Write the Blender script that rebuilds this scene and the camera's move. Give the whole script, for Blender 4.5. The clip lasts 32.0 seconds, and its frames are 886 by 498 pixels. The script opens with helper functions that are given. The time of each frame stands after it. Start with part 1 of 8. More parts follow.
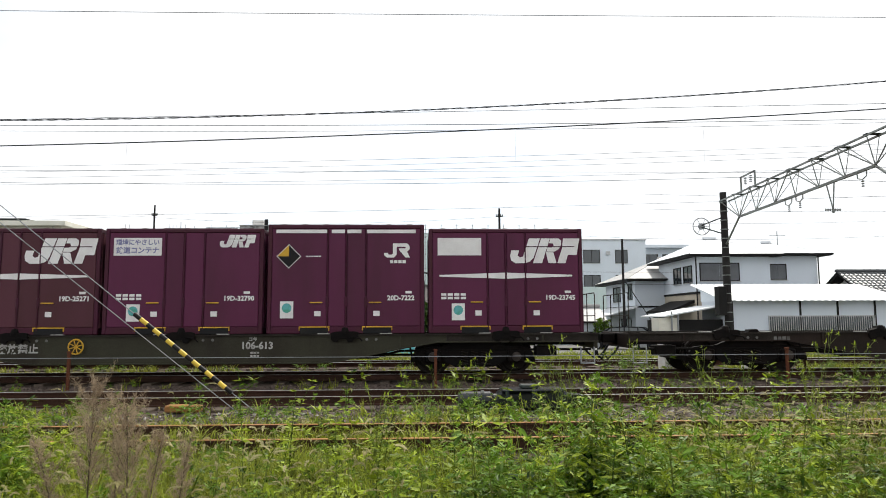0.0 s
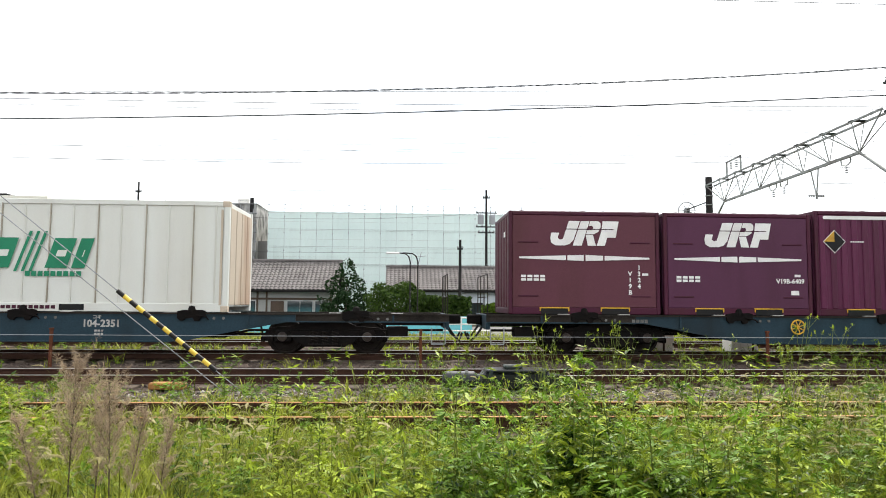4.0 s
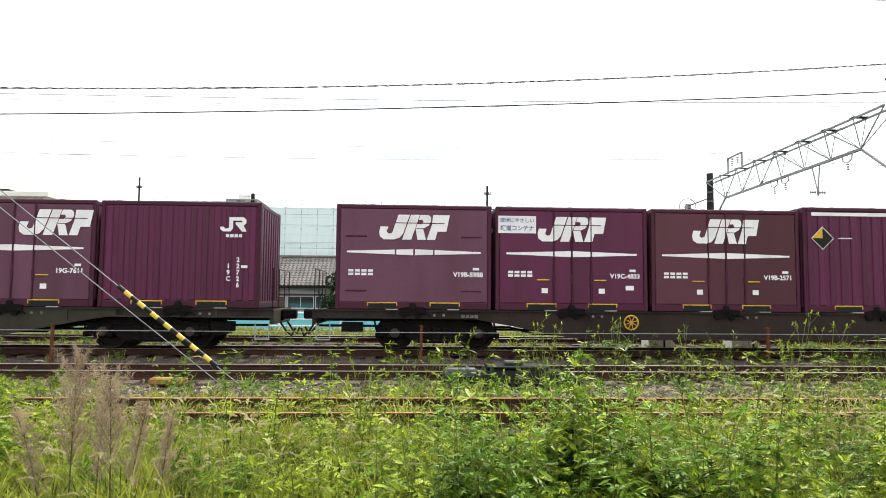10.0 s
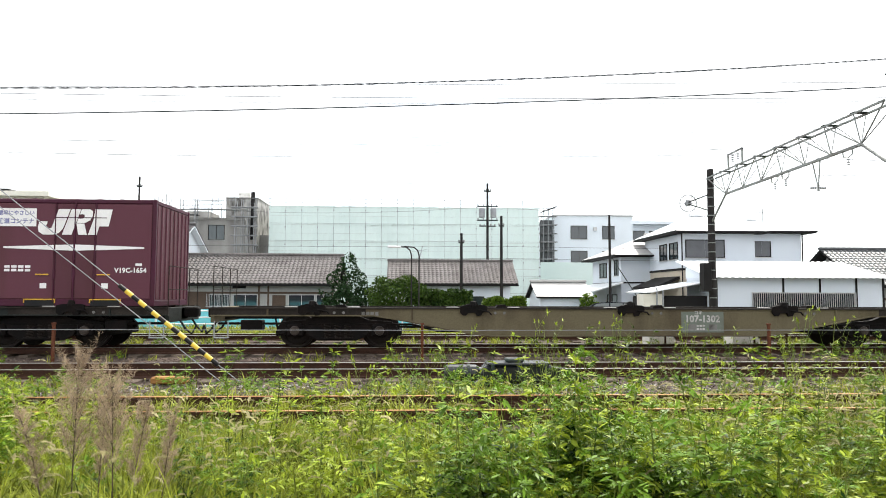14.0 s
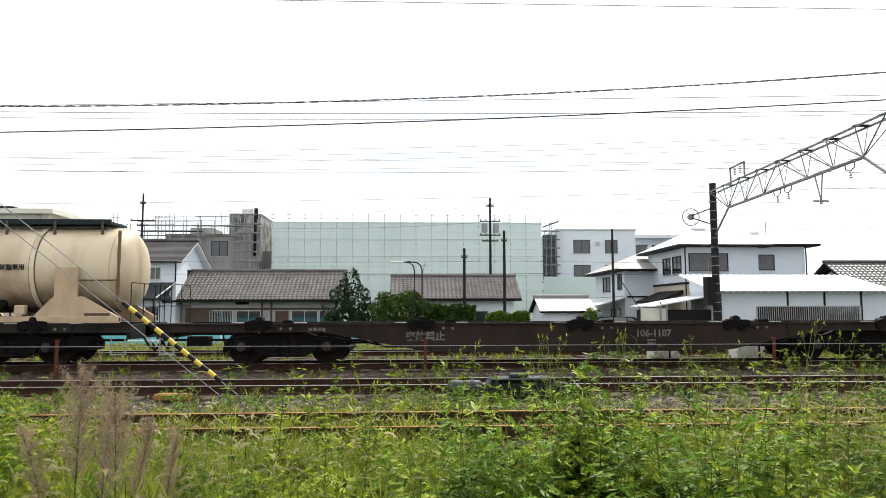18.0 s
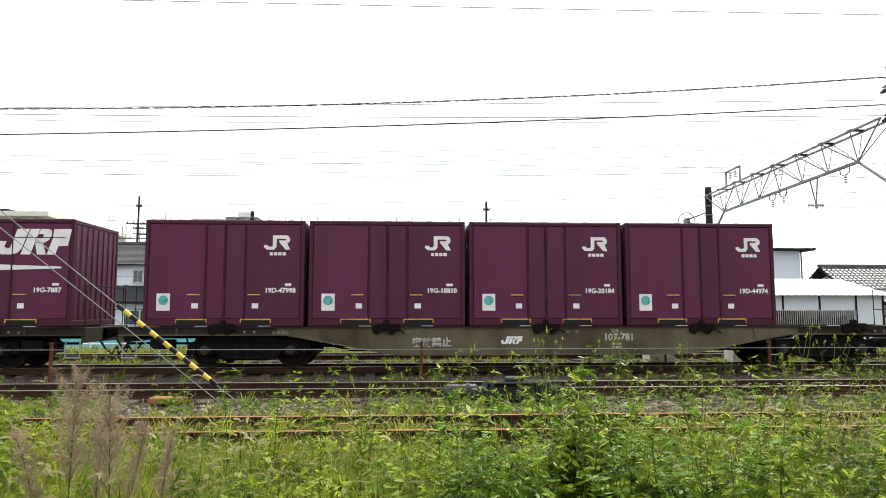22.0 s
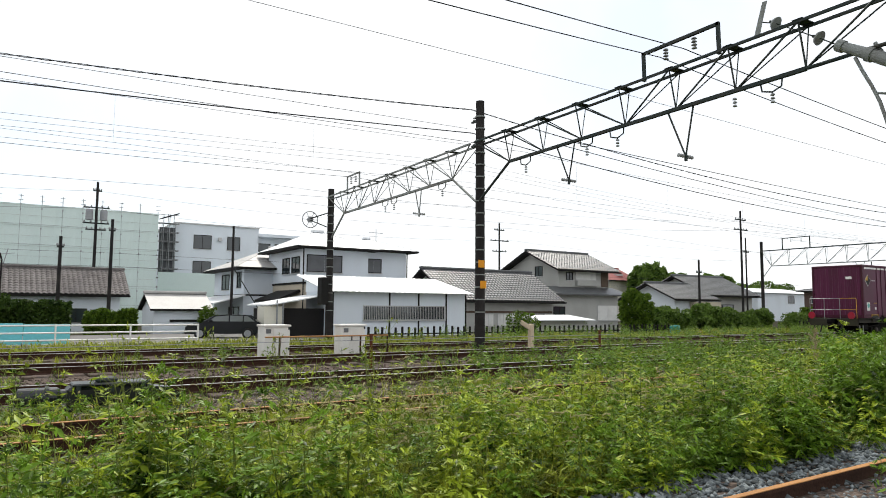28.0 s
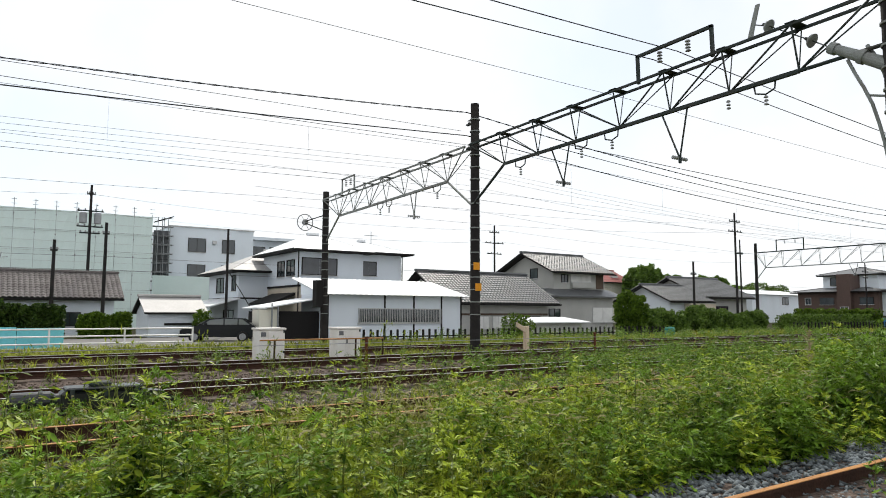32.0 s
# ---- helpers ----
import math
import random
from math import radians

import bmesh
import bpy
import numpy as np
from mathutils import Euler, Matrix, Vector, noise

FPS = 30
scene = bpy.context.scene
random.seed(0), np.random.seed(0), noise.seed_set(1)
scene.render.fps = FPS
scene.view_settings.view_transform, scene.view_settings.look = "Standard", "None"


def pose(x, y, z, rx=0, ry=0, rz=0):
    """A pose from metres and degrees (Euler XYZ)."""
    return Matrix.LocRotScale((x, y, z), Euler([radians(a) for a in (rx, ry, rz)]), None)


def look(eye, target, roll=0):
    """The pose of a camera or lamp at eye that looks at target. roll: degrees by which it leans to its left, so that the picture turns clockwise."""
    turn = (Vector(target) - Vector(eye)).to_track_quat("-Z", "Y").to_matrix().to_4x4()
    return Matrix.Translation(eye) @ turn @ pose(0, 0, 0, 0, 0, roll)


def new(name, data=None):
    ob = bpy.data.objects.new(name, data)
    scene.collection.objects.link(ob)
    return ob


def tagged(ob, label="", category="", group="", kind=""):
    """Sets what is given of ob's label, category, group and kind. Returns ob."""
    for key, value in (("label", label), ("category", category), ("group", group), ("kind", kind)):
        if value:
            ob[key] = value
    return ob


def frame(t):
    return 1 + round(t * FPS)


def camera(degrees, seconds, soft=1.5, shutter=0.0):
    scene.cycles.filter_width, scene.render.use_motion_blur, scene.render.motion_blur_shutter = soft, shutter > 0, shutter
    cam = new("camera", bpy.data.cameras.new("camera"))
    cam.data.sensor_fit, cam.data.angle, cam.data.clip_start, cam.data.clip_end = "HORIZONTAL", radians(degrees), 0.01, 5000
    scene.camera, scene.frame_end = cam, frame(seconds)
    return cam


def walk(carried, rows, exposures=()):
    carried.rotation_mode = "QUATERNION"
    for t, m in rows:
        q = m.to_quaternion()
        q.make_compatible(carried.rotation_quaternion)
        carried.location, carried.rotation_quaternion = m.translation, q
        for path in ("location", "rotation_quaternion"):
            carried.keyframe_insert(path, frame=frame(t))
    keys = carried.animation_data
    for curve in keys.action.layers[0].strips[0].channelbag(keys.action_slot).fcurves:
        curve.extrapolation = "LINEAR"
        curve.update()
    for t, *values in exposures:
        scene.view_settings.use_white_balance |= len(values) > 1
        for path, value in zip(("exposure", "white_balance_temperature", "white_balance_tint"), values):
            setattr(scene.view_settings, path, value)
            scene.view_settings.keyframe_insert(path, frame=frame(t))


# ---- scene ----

# camera and its path: (seconds, x, y, z, yaw, pitch, roll)
cam = camera(65.91, 32.0, soft=0.95)


def aim(x, y, z, yaw, pitch, roll):
    """Camera pose: yaw to the right of the track's normal, pitch up, roll, in degrees."""
    return pose(x, y, z, 90 + pitch, 0, -yaw) @ pose(0, 0, 0, 0, 0, roll)


PATH = [
    (0, -0.009, -0, 1.288, 1.99, 6.00, -0.23),
    (0.5, -0.008, -0, 1.287, 2.08, 5.90, -0.10),
    (1, -0.007, -0, 1.286, 2.24, 5.80, 0.07),
    (1.5, -0.005, -0, 1.285, 2.48, 5.52, 0.05),
    (2, -0.003, -0, 1.283, 2.71, 5.27, 0.11),
    (2.5, -0.002, -0, 1.282, 2.88, 5.01, 0.15),
    (3, -0.001, -0, 1.281, 3.03, 4.81, 0.25),
    (3.5, -0, -0, 1.280, 3.10, 4.61, 0.36),
    (4, 0, 0, 1.280, 3.12, 4.41, 0.39),
    (4.5, 0, 0, 1.280, 3.12, 4.22, 0.36),
    (6.5, -0, -0, 1.280, 3.08, 4.18, 0.26),
    (7, 0, 0, 1.280, 3.14, 4.32, 0.25),
    (7.5, 0.001, 0, 1.280, 3.18, 4.41, 0.38),
    (8, 0, 0, 1.280, 3.15, 4.39, 0.45),
    (8.5, 0, 0, 1.280, 3.14, 4.34, 0.50),
    (9, -0, -0, 1.280, 3.09, 4.22, 0.55),
    (9.5, -0, -0, 1.280, 3.06, 4.13, 0.54),
    (10, -0, -0, 1.280, 3.06, 4.08, 0.49),
    (10.5, -0, -0, 1.280, 3.06, 3.93, 0.37),
    (11, -0, -0, 1.280, 3.09, 3.92, 0.34),
    (11.5, -0, -0, 1.280, 3.10, 3.91, 0.21),
    (12, 0, 0, 1.280, 3.14, 3.89, 0.21),
    (12.5, 0, 0, 1.280, 3.16, 3.89, 0.26),
    (13, 0, 0, 1.280, 3.10, 3.84, 0.20),
    (13.5, -0.001, -0, 1.280, 3.04, 3.84, 0.23),
    (15.5, -0.001, -0, 1.281, 2.94, 4.22, -0.00),
    (16, -0.001, -0, 1.281, 2.92, 4.38, -0.02),
    (16.5, -0.002, -0, 1.282, 2.86, 4.56, -0.11),
    (17, -0.002, -0, 1.282, 2.81, 4.74, -0.02),
    (17.5, -0.003, -0, 1.283, 2.76, 4.94, -0.01),
    (18, -0.003, -0, 1.282, 2.78, 5.13, -0.10),
    (18.5, -0.002, -0, 1.282, 2.87, 5.36, -0.25),
    (19, -0.002, -0, 1.281, 2.91, 5.53, -0.34),
    (19.5, -0.001, -0, 1.281, 2.95, 5.69, -0.13),
    (20, -0.001, -0, 1.281, 2.97, 5.74, 0.02),
    (20.5, -0.001, -0, 1.281, 2.99, 5.74, 0.09),
    (21, -0.001, -0, 1.281, 3.01, 5.66, 0.04),
    (21.5, -0.001, -0, 1.280, 3.04, 5.50, 0.02),
    (22, -0, -0, 1.280, 3.09, 5.43, -0.02),
    (22.5, 0, 0, 1.280, 3.16, 5.44, -0.05),
    (23, 0.002, 0, 1.280, 3.31, 5.50, -0.03),
    (23.5, 0.003, 0, 1.280, 3.52, 5.51, 0.09),
    (24, 0.018, 0, 1.280, 5.39, 5.34, -0.22),
    (24.5, 0.066, 0.002, 1.280, 11.45, 5.01, 0.15),
    (25, 0.135, 0.004, 1.280, 20.16, 4.89, 0.37),
    (25.5, 0.187, 0.005, 1.280, 26.75, 4.96, 0.95),
    (26, 0.217, 0.006, 1.280, 30.55, 4.94, 0.93),
    (26.5, 0.224, 0.006, 1.280, 31.42, 4.92, 0.66),
    (28.5, 0.247, 0.007, 1.280, 34.28, 5.10, 0.47),
    (29, 0.249, 0.007, 1.280, 34.62, 5.08, 0.59),
    (29.5, 0.25, 0.007, 1.280, 34.77, 5.03, 0.50),
    (30, 0.251, 0.007, 1.280, 34.84, 5.03, 0.41),
    (30.5, 0.25, 0.007, 1.280, 34.68, 4.99, 0.30),
    (31, 0.249, 0.007, 1.280, 34.54, 5.04, 0.29),
    (31.5, 0.247, 0.007, 1.280, 34.29, 5.12, 0.29),
    (32, 0.245, 0.007, 1.280, 34.02, 5.28, 0.18),
]

# exposure in stops along the shot
EXPOSURE = [(0, -0.36), (1.0, -0.22), (2.5, 0.02), (4, 0.22), (7, -0.05), (8, -0.02), (9, 0.17), (10, 0.3), (12, 0.4), (13, 0.42), (16, 0.13), (18, -0.18), (20, -0.32), (21, -0.18), (22, 0.0), (23.5, 0.17), (25, 0.26), (26, 0.26), (28.5, -0.5), (32, -0.5)]
walk(cam, [(t, aim(*p)) for t, *p in PATH], EXPOSURE)

# ---- daylight: a bright overcast sky ----
world = bpy.data.worlds.new("sky")
scene.world = world
world.use_nodes = True
wn, wl = world.node_tree.nodes, world.node_tree.links
wn.clear()
w_out = wn.new("ShaderNodeOutputWorld")
w_bg = wn.new("ShaderNodeBackground")
w_sky = wn.new("ShaderNodeTexSky")
w_sky.sky_type = "NISHITA"
w_sky.sun_disc = False
SUN_HIGH, SUN_ROUND = 50, 24
w_sky.sun_elevation, w_sky.sun_rotation = radians(SUN_HIGH), radians(SUN_ROUND)
w_co = wn.new("ShaderNodeTexCoord")
w_noise = wn.new("ShaderNodeTexNoise")
w_noise.inputs["Scale"].default_value = 2.2
w_noise.inputs["Detail"].default_value = 6
w_ramp = wn.new("ShaderNodeValToRGB")
w_ramp.color_ramp.elements[0].position = 0.34
w_ramp.color_ramp.elements[0].color = (0.66, 0.66, 0.66, 1)
w_ramp.color_ramp.elements[1].position = 0.52
w_mix = wn.new("ShaderNodeMixRGB")
w_mix.inputs[2].default_value = (14.6, 14.9, 15.2, 1)
wl.new(w_co.outputs["Generated"], w_noise.inputs["Vector"])
wl.new(w_noise.outputs["Fac"], w_ramp.inputs["Fac"])
wl.new(w_ramp.outputs["Color"], w_mix.inputs["Fac"])
w_gain = wn.new("ShaderNodeMixRGB")
w_gain.blend_type = "MULTIPLY"
w_gain.inputs[0].default_value = 1.0
w_gain.inputs[2].default_value = (2.0, 2.2, 2.2, 1)
wl.new(w_sky.outputs["Color"], w_gain.inputs[1])
wl.new(w_gain.outputs["Color"], w_mix.inputs[1])
wl.new(w_mix.outputs["Color"], w_bg.inputs["Color"])
w_bg.inputs["Strength"].default_value = 0.1
wl.new(w_bg.outputs["Background"], w_out.inputs["Surface"])

sun_data = bpy.data.lights.new("sun", "SUN")
sun_data.energy, sun_data.angle, sun_data.color = 5.0, radians(4), (1.0, 0.95, 0.86)
sun = new("sun", sun_data)
sun.matrix_world = look((0, 0, 60), (60 * -math.sin(radians(SUN_ROUND)) / math.tan(radians(SUN_HIGH)), 60 * -math.cos(radians(SUN_ROUND)) / math.tan(radians(SUN_HIGH)), 0))


# ---- materials ----
def paint(name, base, rough=0.55, metal=0.0, vary=0.18, scale=1.3, fine=45.0, bump=0.15, second=None, amount=0.35, streak=0.0, spread=0.0, gloss=0.3):
    """A worn surface: base colour, broad stains towards second, fine grain, bump. streak: stains run down; spread: objects differ."""
    m = bpy.data.materials.new(name)
    m.use_nodes = True
    n, l = m.node_tree.nodes, m.node_tree.links
    b = n["Principled BSDF"]
    co = n.new("ShaderNodeTexCoord")
    mp = n.new("ShaderNodeMapping")
    if streak:
        mp.inputs["Scale"].default_value = (1, 1, 1 - streak)
    l.new(co.outputs["Object"], mp.inputs["Vector"])
    broad = n.new("ShaderNodeTexNoise")
    broad.inputs["Scale"].default_value, broad.inputs["Detail"].default_value = scale, 5
    grain = n.new("ShaderNodeTexNoise")
    grain.inputs["Scale"].default_value, grain.inputs["Detail"].default_value = fine, 3
    info = n.new("ShaderNodeObjectInfo")
    shift = n.new("ShaderNodeVectorMath")
    shift.operation = "ADD"
    l.new(mp.outputs["Vector"], shift.inputs[0])
    l.new(info.outputs["Random"], shift.inputs[1])
    l.new(shift.outputs["Vector"], broad.inputs["Vector"])
    l.new(co.outputs["Object"], grain.inputs["Vector"])
    ramp = n.new("ShaderNodeValToRGB")
    ramp.color_ramp.elements[0].position, ramp.color_ramp.elements[1].position = 0.45, 0.72
    l.new(broad.outputs["Fac"], ramp.inputs["Fac"])
    stain = n.new("ShaderNodeMixRGB")
    stain.inputs[1].default_value = (*base, 1)
    stain.inputs[2].default_value = (*(second or tuple(c * 0.55 for c in base)), 1)
    fac = n.new("ShaderNodeMath")
    fac.operation = "MULTIPLY"
    fac.inputs[1].default_value = amount
    l.new(ramp.outputs["Color"], fac.inputs[0])
    l.new(fac.outputs["Value"], stain.inputs["Fac"])
    hsv = n.new("ShaderNodeHueSaturation")
    val = n.new("ShaderNodeMapRange")
    val.inputs["From Min"].default_value, val.inputs["From Max"].default_value = 0.3, 0.7
    val.inputs["To Min"].default_value, val.inputs["To Max"].default_value = 1 - vary, 1 + vary
    l.new(grain.outputs["Fac"], val.inputs["Value"])
    last = val.outputs["Result"]
    if spread:
        rnd = n.new("ShaderNodeMapRange")
        rnd.inputs["To Min"].default_value, rnd.inputs["To Max"].default_value = 1 - spread, 1 + spread
        l.new(info.outputs["Random"], rnd.inputs["Value"])
        mul = n.new("ShaderNodeMath")
        mul.operation = "MULTIPLY"
        l.new(last, mul.inputs[0])
        l.new(rnd.outputs["Result"], mul.inputs[1])
        last = mul.outputs["Value"]
    l.new(last, hsv.inputs["Value"])
    l.new(stain.outputs["Color"], hsv.inputs["Color"])
    l.new(hsv.outputs["Color"], b.inputs["Base Color"])
    b.inputs["Roughness"].default_value, b.inputs["Metallic"].default_value = rough, metal
    b.inputs["Specular IOR Level"].default_value = gloss
    if bump:
        bp = n.new("ShaderNodeBump")
        bp.inputs["Strength"].default_value, bp.inputs["Distance"].default_value = bump, 0.02
        l.new(grain.outputs["Fac"], bp.inputs["Height"])
        l.new(bp.outputs["Normal"], b.inputs["Normal"])
    return m


def foliage(name, low, high, rough=0.42, clear=0.35):
    """Leaves or stones: colour differs from piece to piece; clear: how much light shines through."""
    m = bpy.data.materials.new(name)
    m.use_nodes = True
    n, l = m.node_tree.nodes, m.node_tree.links
    b = n["Principled BSDF"]
    geo = n.new("ShaderNodeNewGeometry")
    co = n.new("ShaderNodeTexCoord")
    patch = n.new("ShaderNodeTexNoise")
    patch.inputs["Scale"].default_value = 1.1
    l.new(co.outputs["Object"], patch.inputs["Vector"])
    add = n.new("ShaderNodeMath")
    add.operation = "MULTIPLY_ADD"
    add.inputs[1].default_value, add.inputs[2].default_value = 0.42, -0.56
    # clump tone: dark blotches imitate shaded gaps between plants
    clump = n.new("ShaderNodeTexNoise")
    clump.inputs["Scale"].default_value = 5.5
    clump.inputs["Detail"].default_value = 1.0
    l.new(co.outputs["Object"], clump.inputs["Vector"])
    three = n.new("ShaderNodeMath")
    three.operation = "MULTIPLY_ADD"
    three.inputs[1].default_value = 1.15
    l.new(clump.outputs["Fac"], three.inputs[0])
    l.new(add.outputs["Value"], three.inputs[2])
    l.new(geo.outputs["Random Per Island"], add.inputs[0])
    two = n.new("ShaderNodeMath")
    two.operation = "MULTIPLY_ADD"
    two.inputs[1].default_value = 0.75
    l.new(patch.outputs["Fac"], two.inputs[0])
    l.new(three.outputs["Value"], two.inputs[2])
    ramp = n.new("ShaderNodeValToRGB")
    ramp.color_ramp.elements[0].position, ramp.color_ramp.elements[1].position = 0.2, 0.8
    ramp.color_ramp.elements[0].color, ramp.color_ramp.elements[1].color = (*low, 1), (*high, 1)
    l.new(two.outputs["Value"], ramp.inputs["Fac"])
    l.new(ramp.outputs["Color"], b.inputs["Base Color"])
    b.inputs["Roughness"].default_value = rough
    b.inputs["Specular IOR Level"].default_value = 0.07
    t = n.new("ShaderNodeBsdfTranslucent")
    l.new(ramp.outputs["Color"], t.inputs["Color"])
    mix = n.new("ShaderNodeMixShader")
    mix.inputs["Fac"].default_value = clear
    l.new(b.outputs["BSDF"], mix.inputs[1])
    l.new(t.outputs["BSDF"], mix.inputs[2])
    l.new(mix.outputs["Shader"], n["Material Output"].inputs["Surface"])
    return m


def glass(name, tint=(0.03, 0.04, 0.045), rough=0.06):
    m = paint(name, tint, rough, 0.0, 0.05, 0.7, 8, 0.0, gloss=0.9)
    return m


M_MAROON = paint("container_maroon", (0.097, 0.0175, 0.052), 0.42, 0, 0.1, 1.3, 60, 0.06, (0.058, 0.015, 0.027), 0.7, 0.85, 0.1, 0.2)
M_MAROON_OLD = paint("faded_maroon", (0.092, 0.03, 0.043), 0.5, 0, 0.1, 1.1, 50, 0.06, (0.07, 0.025, 0.028), 0.8, 0.8, 0.16, 0.18)
M_MAROON_DULL = paint("dull_purple_maroon", (0.083, 0.026, 0.057), 0.5, 0, 0.1, 1.1, 50, 0.06, (0.06, 0.018, 0.036), 0.8, 0.8, 0.14, 0.18)
M_MAROON_PALE = paint("chalky_purple_maroon", (0.125, 0.05, 0.08), 0.6, 0, 0.1, 1.1, 50, 0.06, (0.08, 0.032, 0.045), 0.8, 0.8, 0.1, 0.2)
M_FRAME = paint("container_frame", (0.058, 0.010, 0.027), 0.5, 0, 0.12, 1.5, 50, 0.08, (0.045, 0.014, 0.014), 0.6, 0.3, 0.12, 0.2)
M_WHITE = paint("white_lettering", (0.78, 0.77, 0.76), 0.5, 0, 0.05, 2.0, 40, 0.03, (0.55, 0.5, 0.5), 0.5)
M_YELLOW = paint("yellow_enamel", (0.62, 0.36, 0.03), 0.5, 0, 0.12, 4.0, 60, 0.1, (0.25, 0.12, 0.03), 0.6)
M_YELLOWBAND = paint("yellow_guard", (0.72, 0.5, 0.06), 0.45, 0, 0.06, 3.0, 40, 0.03)
M_PANEL = paint("grey_green_panel", (0.13, 0.15, 0.125), 0.6, 0, 0.1, 4.0, 40, 0.05, (0.09, 0.09, 0.07), 0.6)
M_GHOST = paint("nearly_gone_lettering", (0.17, 0.165, 0.155), 0.7, 0, 0.1, 5.0, 40, 0.03, (0.05, 0.045, 0.04), 0.9, gloss=0.1)
M_FADED = paint("faded_lettering", (0.42, 0.41, 0.39), 0.6, 0, 0.08, 4.0, 40, 0.03, (0.18, 0.16, 0.14), 0.7)
M_BLACK = paint("black_paint", (0.008, 0.008, 0.009), 0.5, 0, 0.2, 2.0, 50, 0.1, (0.02, 0.017, 0.014), 0.5, gloss=0.2)
M_ENAMEL = paint("black_enamel", (0.007, 0.009, 0.012), 0.28, 0, 0.2, 2.0, 50, 0.05, (0.02, 0.02, 0.02), 0.4, gloss=0.5)
M_RED = paint("red_reflector", (0.3, 0.012, 0.03), 0.3, 0, 0.08, 3.0, 30, 0.02)
M_GREEN = paint("green_lettering", (0.01, 0.2, 0.1), 0.45, 0, 0.06, 2, 40, 0.02)
M_STICKER_BLUE = paint("sticker_blue", (0.12, 0.4, 0.42), 0.5, 0, 0.1, 9, 40, 0.02, (0.03, 0.26, 0.09), 0.95)
M_SLOGAN = paint("slogan_ink", (0.2, 0.2, 0.36), 0.5, 0, 0.1, 5, 40, 0.02)
M_CREAM = paint("tank_cream", (0.68, 0.575, 0.41), 0.4, 0, 0.06, 0.8, 40, 0.04, (0.3, 0.2, 0.11), 0.85, 0.7)
def spilled(m, dirt, middle, reach):
    """Dirt that has run over a surface round one point, ragged at its edge."""
    n, l = m.node_tree.nodes, m.node_tree.links
    b = n["Principled BSDF"]
    clean = b.inputs["Base Color"].links[0].from_socket
    co = n.new("ShaderNodeTexCoord")
    mp = n.new("ShaderNodeMapping")
    mp.vector_type = "TEXTURE"
    mp.inputs["Location"].default_value, mp.inputs["Scale"].default_value = middle, reach
    l.new(co.outputs["Object"], mp.inputs["Vector"])
    far = n.new("ShaderNodeVectorMath")
    far.operation = "LENGTH"
    l.new(mp.outputs["Vector"], far.inputs[0])
    runs = n.new("ShaderNodeTexNoise")
    runs.inputs["Scale"].default_value, runs.inputs["Detail"].default_value = 2.4, 5
    l.new(co.outputs["Object"], runs.inputs["Vector"])
    add = n.new("ShaderNodeMath")
    add.operation = "MULTIPLY_ADD"
    add.inputs[1].default_value = 1.1
    l.new(runs.outputs["Fac"], add.inputs[0])
    l.new(far.outputs["Value"], add.inputs[2])
    ramp = n.new("ShaderNodeValToRGB")
    ramp.color_ramp.elements[0].position, ramp.color_ramp.elements[1].position = 0.55, 1.0
    ramp.color_ramp.elements[0].color, ramp.color_ramp.elements[1].color = (0.85, 0.85, 0.85, 1), (0, 0, 0, 1)
    half = n.new("ShaderNodeMath")
    half.operation = "MULTIPLY"
    half.inputs[1].default_value = 0.62
    l.new(add.outputs["Value"], half.inputs[0])
    l.new(half.outputs["Value"], ramp.inputs["Fac"])
    mix = n.new("ShaderNodeMixRGB")
    mix.inputs[2].default_value = (*dirt, 1)
    l.new(ramp.outputs["Color"], mix.inputs["Fac"])
    l.new(clean, mix.inputs[1])
    l.new(mix.outputs["Color"], b.inputs["Base Color"])


spilled(M_CREAM, (0.15, 0.08, 0.033), (0.3, -0.6, 0.15), (3.0, 1.7, 1.0))
M_HOOP = paint("tank_hoop_cream", (0.72, 0.64, 0.49), 0.45, 0, 0.06, 1.5, 40, 0.04, (0.4, 0.29, 0.17), 0.7, 0.5)
M_RUSTLINE = paint("rusty_weld", (0.17, 0.115, 0.07), 0.8, 0, 0.2, 3.0, 60, 0.2, (0.08, 0.05, 0.03), 0.7, 0.5)
M_TANKSTAIN = paint("tank_frame_cream", (0.56, 0.43, 0.28), 0.5, 0, 0.08, 1.5, 40, 0.06, (0.3, 0.2, 0.12), 0.6, 0.5)
M_REEFER = paint("white_container", (0.66, 0.67, 0.63), 0.42, 0, 0.04, 0.7, 50, 0.04, (0.5, 0.47, 0.4), 0.5, 0.9)
M_RUSTYEND = paint("rusty_white", (0.5, 0.42, 0.33), 0.6, 0, 0.1, 1.1, 50, 0.1, (0.24, 0.1, 0.04), 0.95, 0.85)
M_SEAM = paint("grimy_seam", (0.36, 0.33, 0.27), 0.6, 0, 0.15, 2.0, 40, 0.1, (0.2, 0.16, 0.11), 0.8, 0.6)
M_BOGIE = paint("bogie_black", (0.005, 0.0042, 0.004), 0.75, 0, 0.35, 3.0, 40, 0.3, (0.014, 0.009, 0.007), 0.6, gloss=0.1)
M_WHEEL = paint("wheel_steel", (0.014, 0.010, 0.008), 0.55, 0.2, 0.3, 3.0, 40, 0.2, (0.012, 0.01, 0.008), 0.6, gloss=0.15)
M_GREASE = paint("greasy_steel", (0.05, 0.04, 0.034), 0.5, 0.3, 0.3, 4.0, 40, 0.2, (0.015, 0.011, 0.009), 0.8, gloss=0.2)
M_DARKSTEEL = paint("dark_wagon_steel", (0.03, 0.025, 0.021), 0.7, 0, 0.25, 2.0, 40, 0.2, (0.01, 0.008, 0.007), 0.8, 0.5, gloss=0.12)
